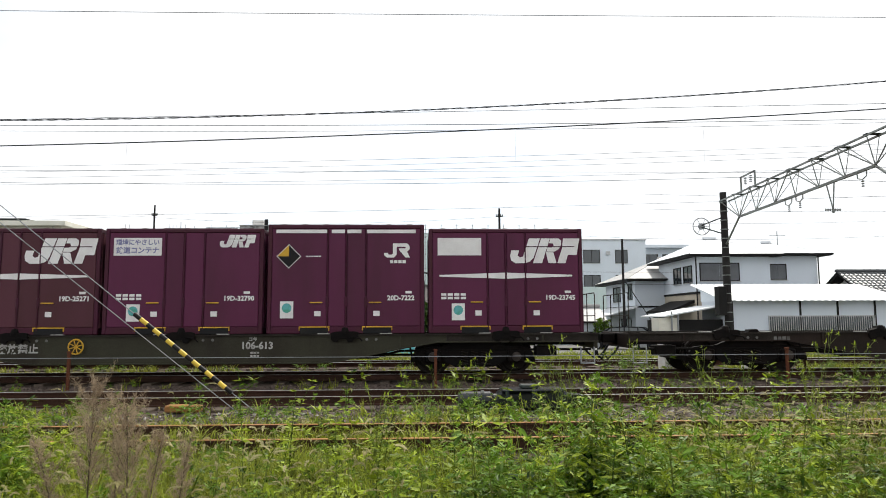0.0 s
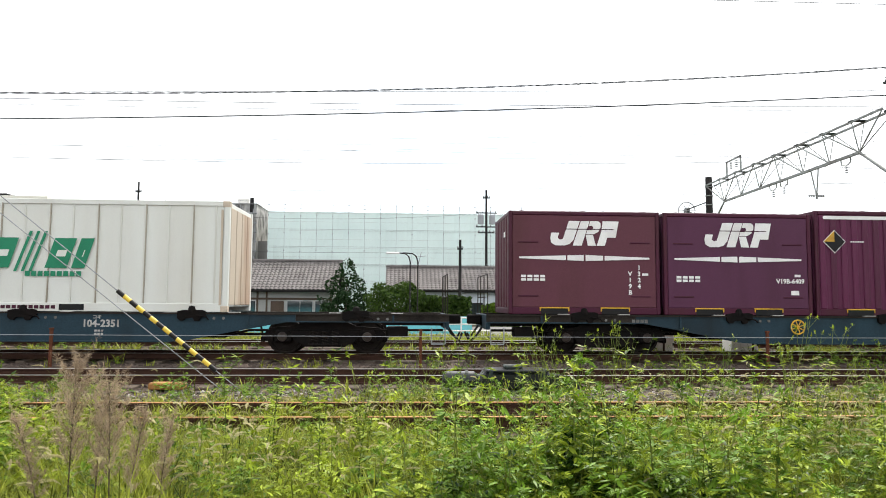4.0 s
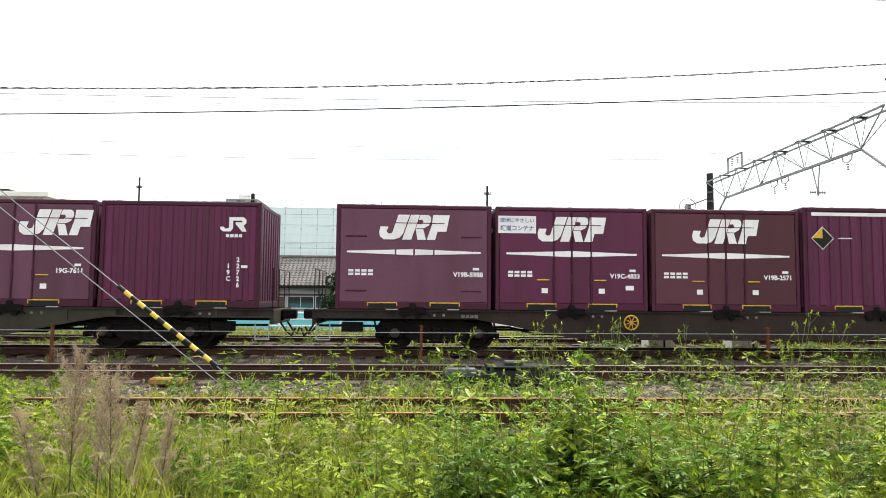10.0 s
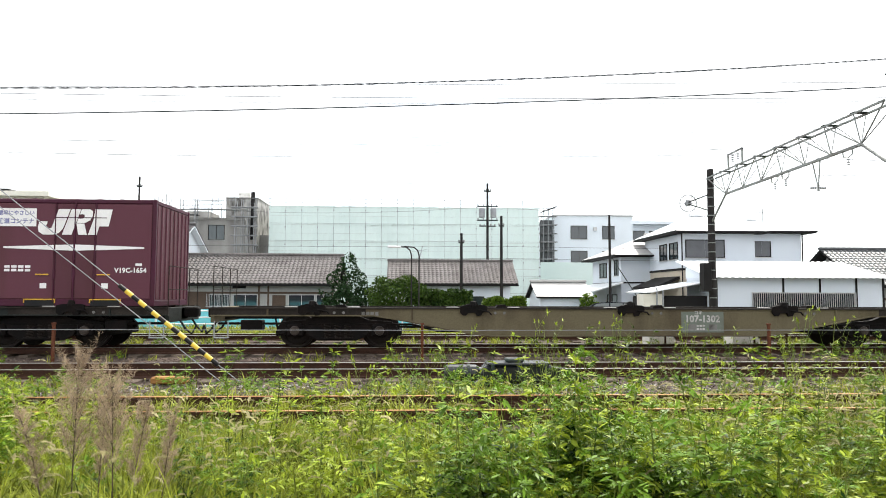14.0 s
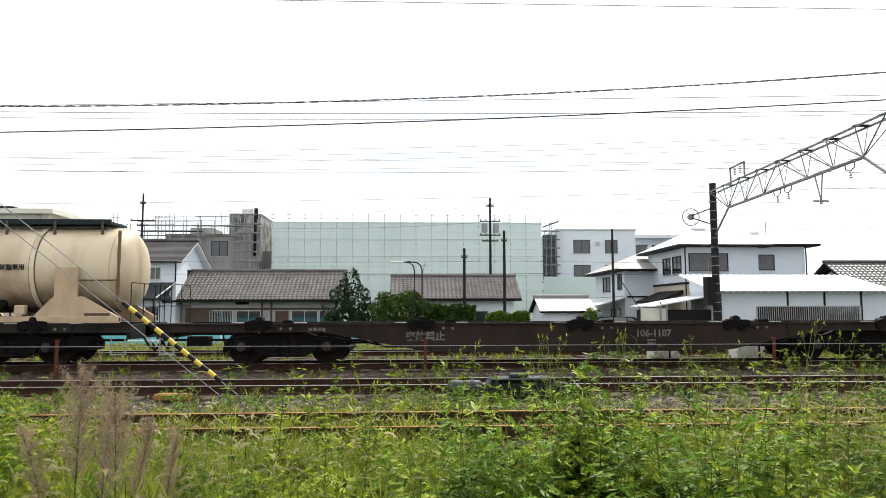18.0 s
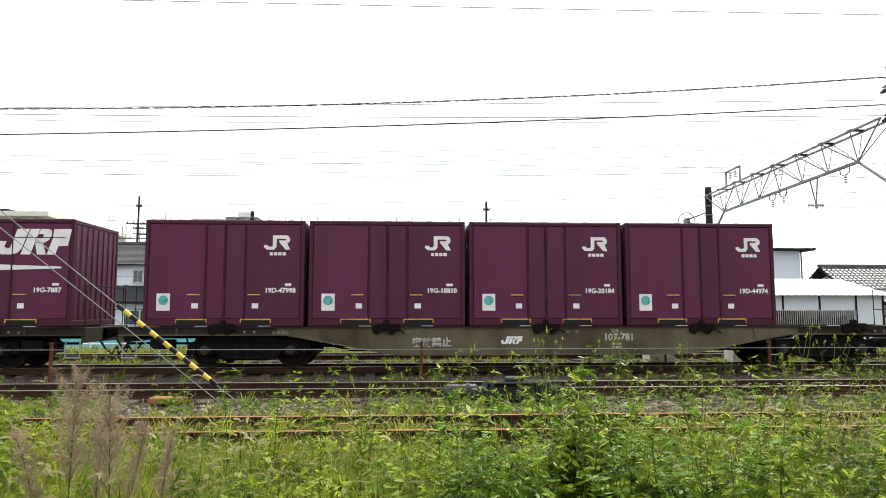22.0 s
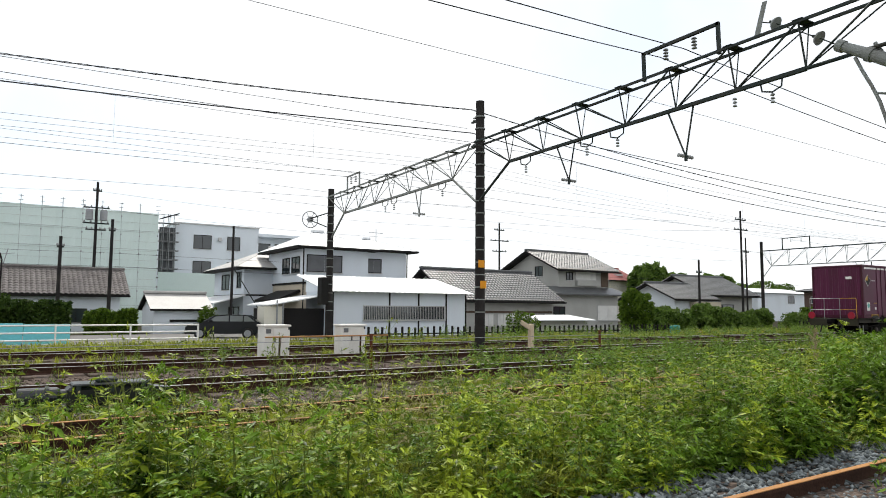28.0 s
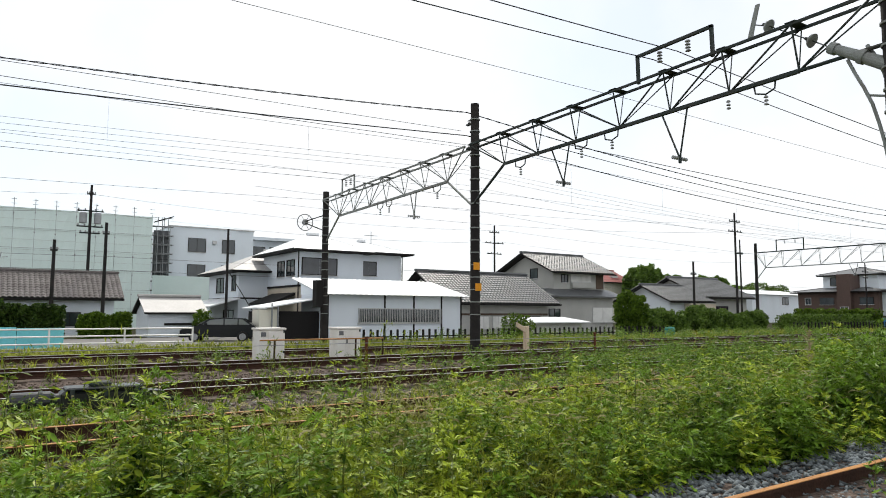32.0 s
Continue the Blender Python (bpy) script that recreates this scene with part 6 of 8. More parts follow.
# cream block of flats
h = dwelling(-58, -38, 74, "cream concrete building with flat eaves", "cream_building", "building")
block(h, -60, -38.4, 74, 95, BASE, 11.5, M_WALLCREAM)
part("eave_slab", Geo().box(-60.4, 73.2, 11.5, -37.6, 95.6, 12.05, 0.04), M_WALLCREAM, h)
part("roof_house", Geo().prism([(-58, 12.05), (-58, 13.3), (-45.6, 13.3), (-43.9, 12.05)], "y", 80, 90), M_TRIM, h)
to = face_map("s", -60, -38, 74, 95)
for a in (-54.6, -50.4, -45.6, -40.85):
    for z in (3.2, 6.3, 9.4):
        window(h, to, a, a + 1.4, z, z + 1.1, "slide dark")
part("downpipe", Geo().tube((-39.2, 73.9, BASE), (-39.2, 73.9, 11.6), 0.06, 8), M_WALLGREY, h)

# white office block and its sheeted foot
h = dwelling(17.4, 26.9, 80, "white rendered three-storey office block", "office_block", "building")
block(h, 17.4, 26.9, 80, 95, BASE, 10.75, M_WALL)
part("parapet", Geo().box(17.3, 79.9, 10.75, 27.0, 95, 10.9), M_ALU, h)
to = face_map("s", 17.4, 26.9, 80, 95)
for a0, a1 in ((19.4, 21.4), (23.2, 24.7)):
    for z in (2.0, 5.0, 8.0):
        window(h, to, a0, a1, z, z + 1.6, "slide dark")
part("lamp", slab(to, 22.1, 22.5, 0, 0.3, 9.0, 9.4), M_ALU, h)
scaffold(h, 15.3, 17.2, 79.0, BASE, 10.2, 0.5, 1.0, 1.6)
part("scaffold_mesh", Geo().box(15.7, 79.95, 4.9, 17.35, 80.0, 10.2), M_SHUTTER, h, "dark grey mesh behind scaffold")
part("scaffold_board", Geo().prism([(15.5, 10.9), (15.5, 11.0), (17.4, 11.7), (17.4, 11.6)], "y", 78.2, 79.2), M_TRIM, h)
part("sheet_strip", Geo().box(15.3, 77.6, BASE, 22.4, 77.66, 5.1), M_NET, h)
h = dwelling(28, 40, 92, "white apartment building with balconies", "apartment_building", "building")
block(h, 29, 38, 92, 104, BASE, 11.0, M_WALL)
part("eave_slab", Geo().box(28.4, 90.6, 11.0, 38.6, 104, 11.4), M_WALL, h)
to = face_map("s", 29, 38, 92, 104)
for a in (30.2, 33.2):
    for z in (2.6, 5.6, 8.6):
        window(h, to, a, a + 2.4, z, z + 1.6, "slide dark")
        part("balcony", slab(to, a - 0.2, a + 2.6, 0, 1.0, z - 0.7, z + 0.2), M_WALL, h)

# small white shed
h = dwelling(8.9, 13, 48, "small white shed with dull grey gable roof", "shed", "shed")
gable_wall(h, 9.4, 12.9, 48, 52, 1.3, 2.2, M_WALL)
pitched(h, 9.4, 12.9, 48, 52, 1.35, 2.25, M_GREYROOF, 0.3, "x", 2.0, course=0)
part("dark_band", Geo().box(10.4, 47.94, 0.35, 12.9, 48.0, 0.5), M_TRIM, h)

# white house with hipped pale roof
h = dwelling(15.9, 24, 50, "white two-storey house with pale hipped roof")
block(h, 15.9, 24.0, 50, 57.8, BASE, 4.6, M_WALLSHADE)
pitched(h, 15.9, 24.0, 50, 57.8, 4.6, 6.1, M_GREYROOF, 0.8, "x", 2.0, hip=3.2, course=0)
part("band", Geo().box(15.86, 49.96, 2.2, 24.04, 57.84, 2.32), M_TRIM, h)
to = face_map("w", 15.9, 24, 50, 57.8)
window(h, to, 53.6, 55.6, 2.7, 3.9, "slide dark")
window(h, to, 50.6, 51.6, 2.8, 4.0, "slide dark")
part("porch_roof", Geo().prism([(13.6, 1.55), (13.6, 1.63), (15.9, 2.3), (15.9, 2.2)], "y", 49.5, 57.5), M_TINROOF, h)
window(h, to, 51.0, 53.5, -0.1, 1.4, "slide dark")
window(h, face_map("s", 15.9, 24, 50, 57), 17.2, 18.9, -0.1, 1.6, "slide dark")

# white two-storey house, its walls tinted blue for skylit shade
h = dwelling(18.1, 28, 44, "white two-storey house tinted blue for shade, with dark eaves")
block(h, 18.1, 23.0, 44, 51, 3.0, 5.65, M_WALLSHADE)
block(h, 23.0, 26.4, 44.4, 51, BASE, 5.65, M_WALLSHADE)
block(h, 18.1, 23.0, 44, 51, BASE, 3.0, M_WALLBEIGE)
part("band", Geo().box(18.04, 43.94, 2.98, 23.04, 51, 3.12), M_TRIM, h)
pitched(h, 18.1, 23.0, 44, 51, 5.77, 6.95, M_TINROOF, 0.7, "x", 2.0, hip=2.0, course=0)
pitched(h, 23.0, 26.4, 44.4, 51, 5.8, 6.7, M_TINROOF, 0.7, "x", 2.0, hip=1.4, course=0)
to = face_map("s", 18.1, 23, 44, 51)
window(h, to, 18.3, 20.95, 3.8, 5.0, "shutter dark")
window(h, face_map("s", 23, 26.4, 44.4, 51), 22.95 + 0.1, 24.3, 3.9, 4.95, "shutter dark")
to = face_map("w", 18.1, 23, 44, 51)
window(h, to, 46.6, 48.0, 3.75, 4.9, "slide dark")
window(h, to, 44.7, 46.2, 3.75, 4.9, "slide dark")
part("awning", Geo().prism([(16.4, 1.75), (16.4, 1.9), (18.1, 2.6), (18.1, 2.4)], "y", 44.5, 49), M_TRIM, h)
drainpipe(h, 18.05, 43.93, 0, 5.5)
drainpipe(h, 26.45, 44.33, 0, 5.5)
part("aerial", Geo().path([(25.2, 47, 6.5), (25.2, 47, 7.5)], 0.03, 5).path([(24.6, 47, 7.2), (25.8, 47, 7.2)], 0.025, 5), M_GALV, h)

# long white shed with a metal roof
h = dwelling(17.1, 26.8, 37, "long white shed with bright metal roof and grille window", "long_shed", "shed")
block(h, 17.1, 26.7, 37, 41, BASE, 2.4, M_WALLSHADE)
line = [(16.5 + 10.5 * i / 108, 0.03 if i % 4 in (1, 2) else 0.0) for i in range(109)]
v = [(x, y, z + d) for y, z in ((36.5, 2.31), (41.2, 3.42)) for x, d in line] + [(x, y, z + d - 0.04) for y, z in ((36.5, 2.31), (41.2, 3.42)) for x, d in line]
n = len(line)
g = Geo().add(v, [(i, i + 1, n + i + 1, n + i) for i in range(n - 1)] + [(2 * n + i, 3 * n + i, 3 * n + i + 1, 2 * n + i + 1) for i in range(n - 1)] + [(i, 2 * n + i, 2 * n + i + 1, i + 1) for i in range(n - 1)])
part("metal_roof", g, M_TINROOF, h, "bright white corrugated roof")
to = face_map("s", 17.1, 26.7, 37, 41)
for x in (17.1, 20.9, 23.0, 25.1, 26.65):
    part("batten", slab(to, x - 0.05, x + 0.05, 0, 0.04, BASE, 2.3), M_TRIM, h)
window(h, to, 19.1, 25.0, 0.6, 1.5, "slide bars")
block(h, 13.9, 17.1, 38.2, 41.5, BASE, 1.3, M_TRIM, "lean_to")
part("porch_roof", Geo().prism([(13.6, 1.45), (13.6, 1.52), (17.1, 2.15), (17.1, 2.08)], "y", 37.6, 41.8), M_TINROOF, h)
block(h, 13.3, 14.4, 37.8, 39, BASE, 1.4, M_WALLCREAM, "porch_wall")
part("gable", Geo().prism([(37, 2.35), (41, 2.35), (41, 3.35)], "x", 17.05, 17.15), M_WALL, h)
for x, hgt in ((14.0, 1.75), (14.35, 1.6)):
    part("flue", Geo().tube((x, 37.7, BASE), (x, 37.7, hgt), 0.05, 8), M_GALV, h)

# tiled bungalow wing and two-storey house
h = dwelling(28, 48, 41, "grey two-storey house with dark tiled roofs and a low wing")
gable_wall(h, 28.6, 38.2, 41.2, 48, 2.35, 4.3, M_WALLGREY)
pitched(h, 28.6, 38.2, 41.2, 48, 2.4, 4.4, M_TILEDARK, 0.8, "x", 0.3)
gable_wall(h, 41.2, 47.4, 43.6, 50.4, 5.1, 6.55, M_WALLGREY)
pitched(h, 41.2, 47.4, 43.6, 50.4, 5.1, 6.6, M_TILEDARK, 0.8, "x", 0.3)
block(h, 38.2, 47.0, 42.2, 47, BASE, 2.7, M_WALLGREY)
part("lean_to_roof", Geo().prism([(41.6, 2.55), (41.6, 2.68), (43.7, 3.35), (43.7, 3.2)], "x", 38.0, 47.9), M_TILEDARK, h)
to = face_map("s", 41.2, 47.4, 43.6, 50)
window(h, to, 43.2, 45.8, 3.95, 4.75, "shutter white")
part("balcony", slab(to, 43.2, 45.9, 0.0, 0.3, 3.45, 3.9), M_WALLGREY, h)
part("window_hood", slab(to, 43.1, 45.9, 0.0, 0.4, 4.78, 4.86), M_WALLGREY, h)
window(h, to, 42.1, 42.9, 3.9, 4.6, "slide dark")
part("dark_panel", slab(to, 46.4, 47.3, 0, 0.05, 3.4, 5.0), M_BROWNTRIM, h)
window(h, face_map("w", 41.2, 47, 43.6, 50), 45.6, 46.6, 4.3, 5.2, "slide dark")
to = face_map("s", 38.2, 47, 42.2, 47)
window(h, to, 44.4, 47.0, 0.4, 1.75, "shutter white")
window(h, to, 39.3, 40.6, 0.7, 1.6, "slide dark")
to = face_map("s", 28.6, 38.2, 41.2, 48)
part("lintel_band", slab(to, 28.6, 38.2, 0, 0.06, 1.05, 1.2), M_BROWNTRIM, h)
for a0, a1, st in ((31.2, 32.3, "shutter white"), (32.6, 33.8, "shutter white"), (34.8, 37.4, "slide dark")):
    window(h, to, a0, a1, 0.0, 1.0, st)
h = dwelling(31, 36.4, 35.5, "low shed with flat pale metal roof", "low_shed", "shed")
block(h, 31.2, 36.4, 35.5, 37.5, BASE, 0.55, M_WALLGREY)
part("metal_roof", Geo().prism([(35.1, 0.55), (35.1, 0.62), (37.9, 0.95), (37.9, 0.88)], "x", 30.8, 36.8), M_TINROOF, h)

# houses farther along
h = dwelling(80, 88, 74, "pale house with dull red roof")
gable_wall(h, 80.5, 88.6, 76, 84, 6.4, 8.1, M_WALLCREAM)
pitched(h, 80.5, 88.6, 76, 84, 6.4, 8.3, M_REDROOF, 0.6, "x", 2.0, course=0.4)
part("skylight", Geo().box(85.5, 76.9, 6.95, 86.8, 77.9, 7.25), M_ALU, h)
h = dwelling(51, 68, 42, "low house with weathered dark tiled roofs and white gable")
gable_wall(h, 55.4, 61.0, 42.6, 48.6, 2.7, 4.05, M_WALL, "x")
pitched(h, 55.4, 61.0, 42.6, 48.6, 2.7, 4.05, M_TILEDARK, 0.7, "x", 0.3)
gable_wall(h, 62.0, 69.6, 43.5, 51.5, 3.1, 5.0, M_WALLGREY)
pitched(h, 62.0, 69.6, 43.5, 51.5, 3.2, 5.05, M_TILEDARK, 0.7, "x", 0.3)
part("lower_wall", Geo().box(57.6, 41.8, BASE, 61.6, 42.55, 2.2), M_WALLBEIGE, h)
window(h, face_map("s", 62, 69, 43.5, 51), 64.0, 66.2, 0.6, 2.0, "slide dark")
h = dwelling(100, 112, 44, "grey-brown and white three-storey house with hipped roofs")
block(h, 100, 112, 43.4, 54.3, BASE, 4.4, M_BRICKWALL)
block(h, 101, 112.5, 42.2, 43.4, 1.0, 4.3, M_WALL, "side_wall")
block(h, 102, 110, 44.2, 51.6, 4.4, 6.9, M_WALL, "upper_wall")
block(h, 99.2, 102.2, 46.6, 48.4, BASE, 6.7, M_BRICKWALL, "stair_bay")
pitched(h, 102, 110, 44.2, 51.6, 6.9, 7.8, M_TILEDARK, 0.7, "x", 0.3, hip=3.0)
pitched(h, 100, 112, 43.4, 54.3, 4.45, 5.4, M_TILEDARK, 0.8, "x", 0.3, hip=4.4)
to = face_map("w", 100, 112, 43.4, 54.3)
for a0, a1, st in ((44.0, 45.8, "slide dark"), (49.2, 51.2, "slide dark"), (52.4, 53.3, "slide")):
    window(h, to, a0, a1, 2.5, 3.5, st)
window(h, face_map("w", 102, 110, 44.2, 51.6), 49.0, 50.6, 5.2, 6.4, "slide dark")
window(h, face_map("w", 99.2, 102, 46.6, 48.4), 46.9, 48.0, 1.5, 2.2, "slide")
window(h, face_map("s", 101, 112, 42.2, 43.4), 102.5, 104.5, 2.6, 4.0, "slide dark")
for x in (102, 106, 110):
    part("post", Geo().box(x - 0.12, 42.3, BASE, x + 0.12, 42.54, 1.2), M_WALLGREY, h)
h = dwelling(95, 115, 60, "pale low warehouse far down the line", "warehouse", "building")
block(h, 112, 134, 69, 86, BASE, 4.6, M_WALL)
part("metal_roof", Geo().prism([(68.5, 4.6), (77.5, 5.8), (86.5, 4.6)], "x", 111.5, 134.5), M_TINROOF, h)
window(h, face_map("s", 112, 134, 69, 86), 121.5, 123.6, 2.8, 4.2, "slide dark")


# ---- things along the line and the street ----
def picket(x0, x1, y, step=0.72, high=0.62, label="low dark picket fence of old sleepers"):
    ob = thing("picket_fence", (0, 0, BASE), label, "fence")
    g = Geo().box(-0.06, -0.05, 0, 0.06, 0.05, high, 0.02)
    me = g.mesh("picket", M_TRIM)
    x = x0
    while x < x1:
        part("picket", me, M_TRIM, ob, at=(x, y, random.uniform(-0.05, 0.03)))
        x += step
    part("rail", Geo().box(x0, y + 0.05, 0.3, x1, y + 0.09, 0.38), M_TRIM, ob)
    return ob


picket(17.4, 28.2, 33, 0.42, 0.74)
picket(28.8, 42.5, 33, 0.42, 0.74)
picket(60, 92, 33, 0.6, 0.9, "weathered grey picket fence far down the line")

railing = thing("white_railing", (0, 33, BASE), "white steel railing of two bars along the street", "railing")
me = Geo().box(-0.035, -0.035, 0, 0.035, 0.035, 0.98, 0.008).mesh("post", M_WHITE)
x = 8.5
while x > -70:
    part("post", me, M_WHITE, railing, at=(x, 0, 0))
    x -= 2.9
for z in (0.93, 0.62, 0.31):
    part("bar", Geo().tube((-70, 0, z), (8.5, 0, z), 0.035, 8), M_WHITE, railing)

tarp = thing("cyan_screen", (0, 34.6, BASE), "bright cyan plastic sheet screen beside the street", "screen")
for i in range(30):
    xa = 3.4 - (i + 1) * 1.8
    g = Geo()
    dy = random.uniform(-0.04, 0.04)
    g.box(xa + 0.01, dy, 0.0, xa + 1.79, dy + 0.03, 0.98 + random.uniform(-0.03, 0.02), 0.008)
    part("panel", g, M_CYAN, tarp)

kerb = solid("kerb", Geo().box(-80, 33.4, BASE - 0.1, 12, 33.7, BASE + 0.12, 0.02), M_CONCRETE, "concrete kerb along the street", "kerb", kind="structure")


def cabinet(x, y, w, label):
    ob = thing("relay_cabinet", (x, y, -0.3), label, "cabinet", "relay cabinets")
    part("plinth", Geo().box(-w / 2 - 0.03, -0.02, -0.1, w / 2 + 0.03, 0.62, 0.14, 0.01), M_CONCRETE, ob)
    part("body", Geo().box(-w / 2, 0, 0.14, w / 2, 0.6, 1.04, 0.015), M_CABINET, ob)
    part("lid", Geo().box(-w / 2 - 0.03, -0.04, 1.04, w / 2 + 0.03, 0.63, 1.1, 0.012), M_CABINET, ob)
    door = part("door", Geo().box(-w / 2 + 0.26, -0.018, 0.2, w / 2 - 0.03, 0.0, 1.0, 0.006), M_CABINET, ob)
    for z in (0.35, 0.95):
        part("hinge", Geo().box(w / 2 - 0.06, -0.035, z, w / 2 - 0.02, -0.012, z + 0.08), M_STEEL, door)
    part("handle", Geo().box(-w / 2 + 0.3, -0.045, 0.6, -w / 2 + 0.33, -0.015, 0.74), M_STEEL, door)
    part("vent", Geo().box(-w / 2 + 0.05, -0.012, 0.85, -w / 2 + 0.2, 0.0, 0.98), M_SHUTTER, ob)
    return ob


cabinet(7.42, 19.6, 0.78, "white steel relay cabinet beside the track")
cabinet(9.92, 19.6, 0.8, "white steel relay cabinet with stained door")
guard_rail = thing("pipe_barrier", (0, 19.2, -0.3), "rusty brown pipe barrier in front of cabinets", "barrier")
for x in (7.35, 9.95, 10.9):
    part("post", Geo().tube((x, 0, -0.1), (x, 0, 0.78), 0.03, 8), M_RAIL, guard_rail)
part("bar", Geo().tube((6.9, -0.03, 0.76), (10.9, -0.03, 0.76), 0.022, 8), M_RUSTRAIL, guard_rail)

post = thing("timber_marker", (17.15, 19.5, -0.35), "pale timber marker post with slanting arm", "marker post")
part("post", Geo().box(-0.09, -0.09, 0, 0.09, 0.09, 1.12, 0.02), M_WOOD, post)
part("arm", Geo().prism([(-0.1, 0.88), (-0.1, 1.06), (-0.52, 1.27), (-0.52, 1.1)], "y", -0.1, -0.03), M_WOOD, post)

# point machine beside the near track
pm = thing("point_machine", (1.68, 11.35, -0.2), "low glossy black steel point machine on the ballast", "point machine")
part("case", Geo().box(-0.42, -0.22, 0.05, 0.72, 0.22, 0.34, 0.04), M_ENAMEL, pm)
part("lid", Geo().box(-0.36, -0.24, 0.34, 0.66, 0.24, 0.385, 0.018), M_ENAMEL, pm)
part("motor", Geo().lathe([(0.02, -0.32), (0.11, -0.31), (0.14, -0.27), (0.14, 0.2), (0.1, 0.26), (0.1, 0.32)], (-0.74, 0, 0.2), "x", 20), M_ENAMEL, pm, smooth=False)
part("motor_band", Geo().lathe([(0.13, -0.03), (0.155, -0.025), (0.155, 0.025), (0.13, 0.03)], (-0.66, 0, 0.2), "x", 20), M_STEEL, pm)
part("junction_box", Geo().box(-0.05, -0.17, 0.385, 0.24, 0.1, 0.45, 0.02), M_STEEL, pm, "dull grey junction box")
part("rod_case", Geo().prism([(0.72, 0.05), (0.72, 0.3), (0.98, 0.27), (1.16, 0.16), (1.2, 0.05)], "y", -0.15, 0.15), M_ENAMEL, pm)
part("base_plate", Geo().box(-1.1, -0.28, 0.0, 1.22, 0.28, 0.05, 0.01), M_BLACK, pm)
part("drive_rod", Geo().tube((0.4, 0.2, 0.1), (0.4, 1.2, 0.08), 0.025, 8), M_STEEL, pm)
for x in (-0.28, 0.15, 0.58):
    part("latch", Geo().box(x - 0.03, -0.255, 0.25, x + 0.03, -0.22, 0.37, 0.006), M_STEEL, pm)
for x in (-1.02, -0.45, 0.78, 1.12):
    part("bolt", Geo().lathe([(0.035, 0.05), (0.035, 0.075), (0.02, 0.08)], (x, -0.24, 0), "z", 6), M_STEEL, pm)

plate = thing("rusty_plate", (-3.85, 11.5, -0.17), "small rust-orange steel plate on ballast", "steel plate")
part("plate", Geo().box(-0.28, -0.12, 0.0, 0.28, 0.12, 0.11, 0.02), M_RUSTRAIL, plate)

for x in (-15.7, -7.65, 0.35, 8.3, 16.4):
    st = thing("rusty_stake", (x, 15.35, -0.2), "thin rust-brown steel stake between tracks", "stake", "rusty stakes")
    part("stake", Geo().box(-0.03, -0.03, 0, 0.03, 0.03, 0.82, 0.006), M_RUSTDARK, st)
    part("cap", Geo().box(-0.04, -0.04, 0.82, 0.04, 0.04, 0.86, 0.006), M_RUSTDARK, st)
solid("guide_wire", Geo().path([(-16, 15.3, 0.52), (0.35, 15.3, 0.5), (17, 15.3, 0.52)], 0.008, 5), M_GALV, "thin grey guide wire between stakes", "wire")

# stay wires with a striped guard
stay = thing("stay_wire", (-2.95, 11.35, -0.2), "yellow and black striped guard on a slanting stay wire", "stay wire")
lo, hi = Vector((-0.09, 0, 0.34)), Vector((-1.7, 0, 1.62))
u = (hi - lo).normalized()
n = 15
for i in range(n):
    a, b = lo.lerp(hi, i / n), lo.lerp(hi, (i + 1) / n)
    g = Geo().tube(a, b, 0.037, 14)
    part("guard_band", g, M_YELLOWBAND if i % 2 else M_BLACK, stay)
part("stay", Geo().tube(lo - u * 0.45, lo + u * 14, 0.009, 6), M_GALV, stay)
part("stay", Geo().tube(lo - u * 0.4 + Vector((-0.12, -0.05, -0.12)), lo + u * 14 + Vector((-0.3, -0.05, -0.1)), 0.008, 6), M_GALV, stay)


def street_pole(x, y, top, label, arms=(), r=0.13, boxes=False):
    ob = thing("utility_pole", (x, y, BASE), label, "utility pole", "utility poles")
    part("pole", Geo().tube((0, 0, 0), (0, 0, top - BASE), r, 12, r * 0.7), M_POLE, ob)
    for z, w in arms:
        arm = part("cross_arm", Geo().box(-w / 2, -0.05, z - BASE - 0.05, w / 2, 0.05, z - BASE + 0.05), M_STEEL, ob)
        for k in (-0.45, -0.2, 0.2, 0.45):
            part("insulator", Geo().lathe([(0.03, 0), (0.06, 0.03), (0.05, 0.12), (0.02, 0.15)], (k * w, 0, z - BASE + 0.05), "z", 10), M_INSUL, arm)
    if boxes:
        for dx in (-0.5, 0.5):
            part("transformer", Geo().lathe([(0.05, 0), (0.26, 0.04), (0.26, 0.75), (0.2, 0.85), (0.05, 0.88)], (dx, -0.1, 7.9 - BASE), "z", 16), M_GALV, ob, "grey drum transformer")
    return ob


street_pole(6.87, 58, 10.9, "tall street pole with drum transformers", ((10.2, 0.6), (8.9, 1.8), (7.7, 1.8), (7.2, 1.4)), boxes=True)
street_pole(6.95, 50, 7.15, "plain dark street pole", ((6.4, 0.4),))
street_pole(3.83, 48, 5.65, "short dark street pole", ((5.0, 0.4),))
p3 = street_pole(13.55, 45, 6.7, "thin pale street pole with stay", (), 0.1)
part("stay", Geo().tube((0.1, 0, 4.3), (2.9, 0, 0), 0.03, 6), M_WIRE, p3)
street_pole(-23.95, 62, 11.8, "street pole with aerial cross arms", ((10.9, 0.5), (9.35, 2.1), (8.9, 0.9)), 0.11)
street_pole(62.5, 40, 11.3, "tall street pole with cross arms", ((10.4, 1.8), (9.4, 2.2)))
street_pole(55.65, 40, 6.1, "short dark pole with crossarm", ((4.9, 0.8),))
street_pole(47.7, 60, 11.0, "street pole with several cross arms", ((10.2, 1.4), (9.0, 2.6), (7.8, 2.0)))
street_pole(66.4, 42, 9.0, "thin street pole far down the line", ((7.5, 1.0),), 0.1)
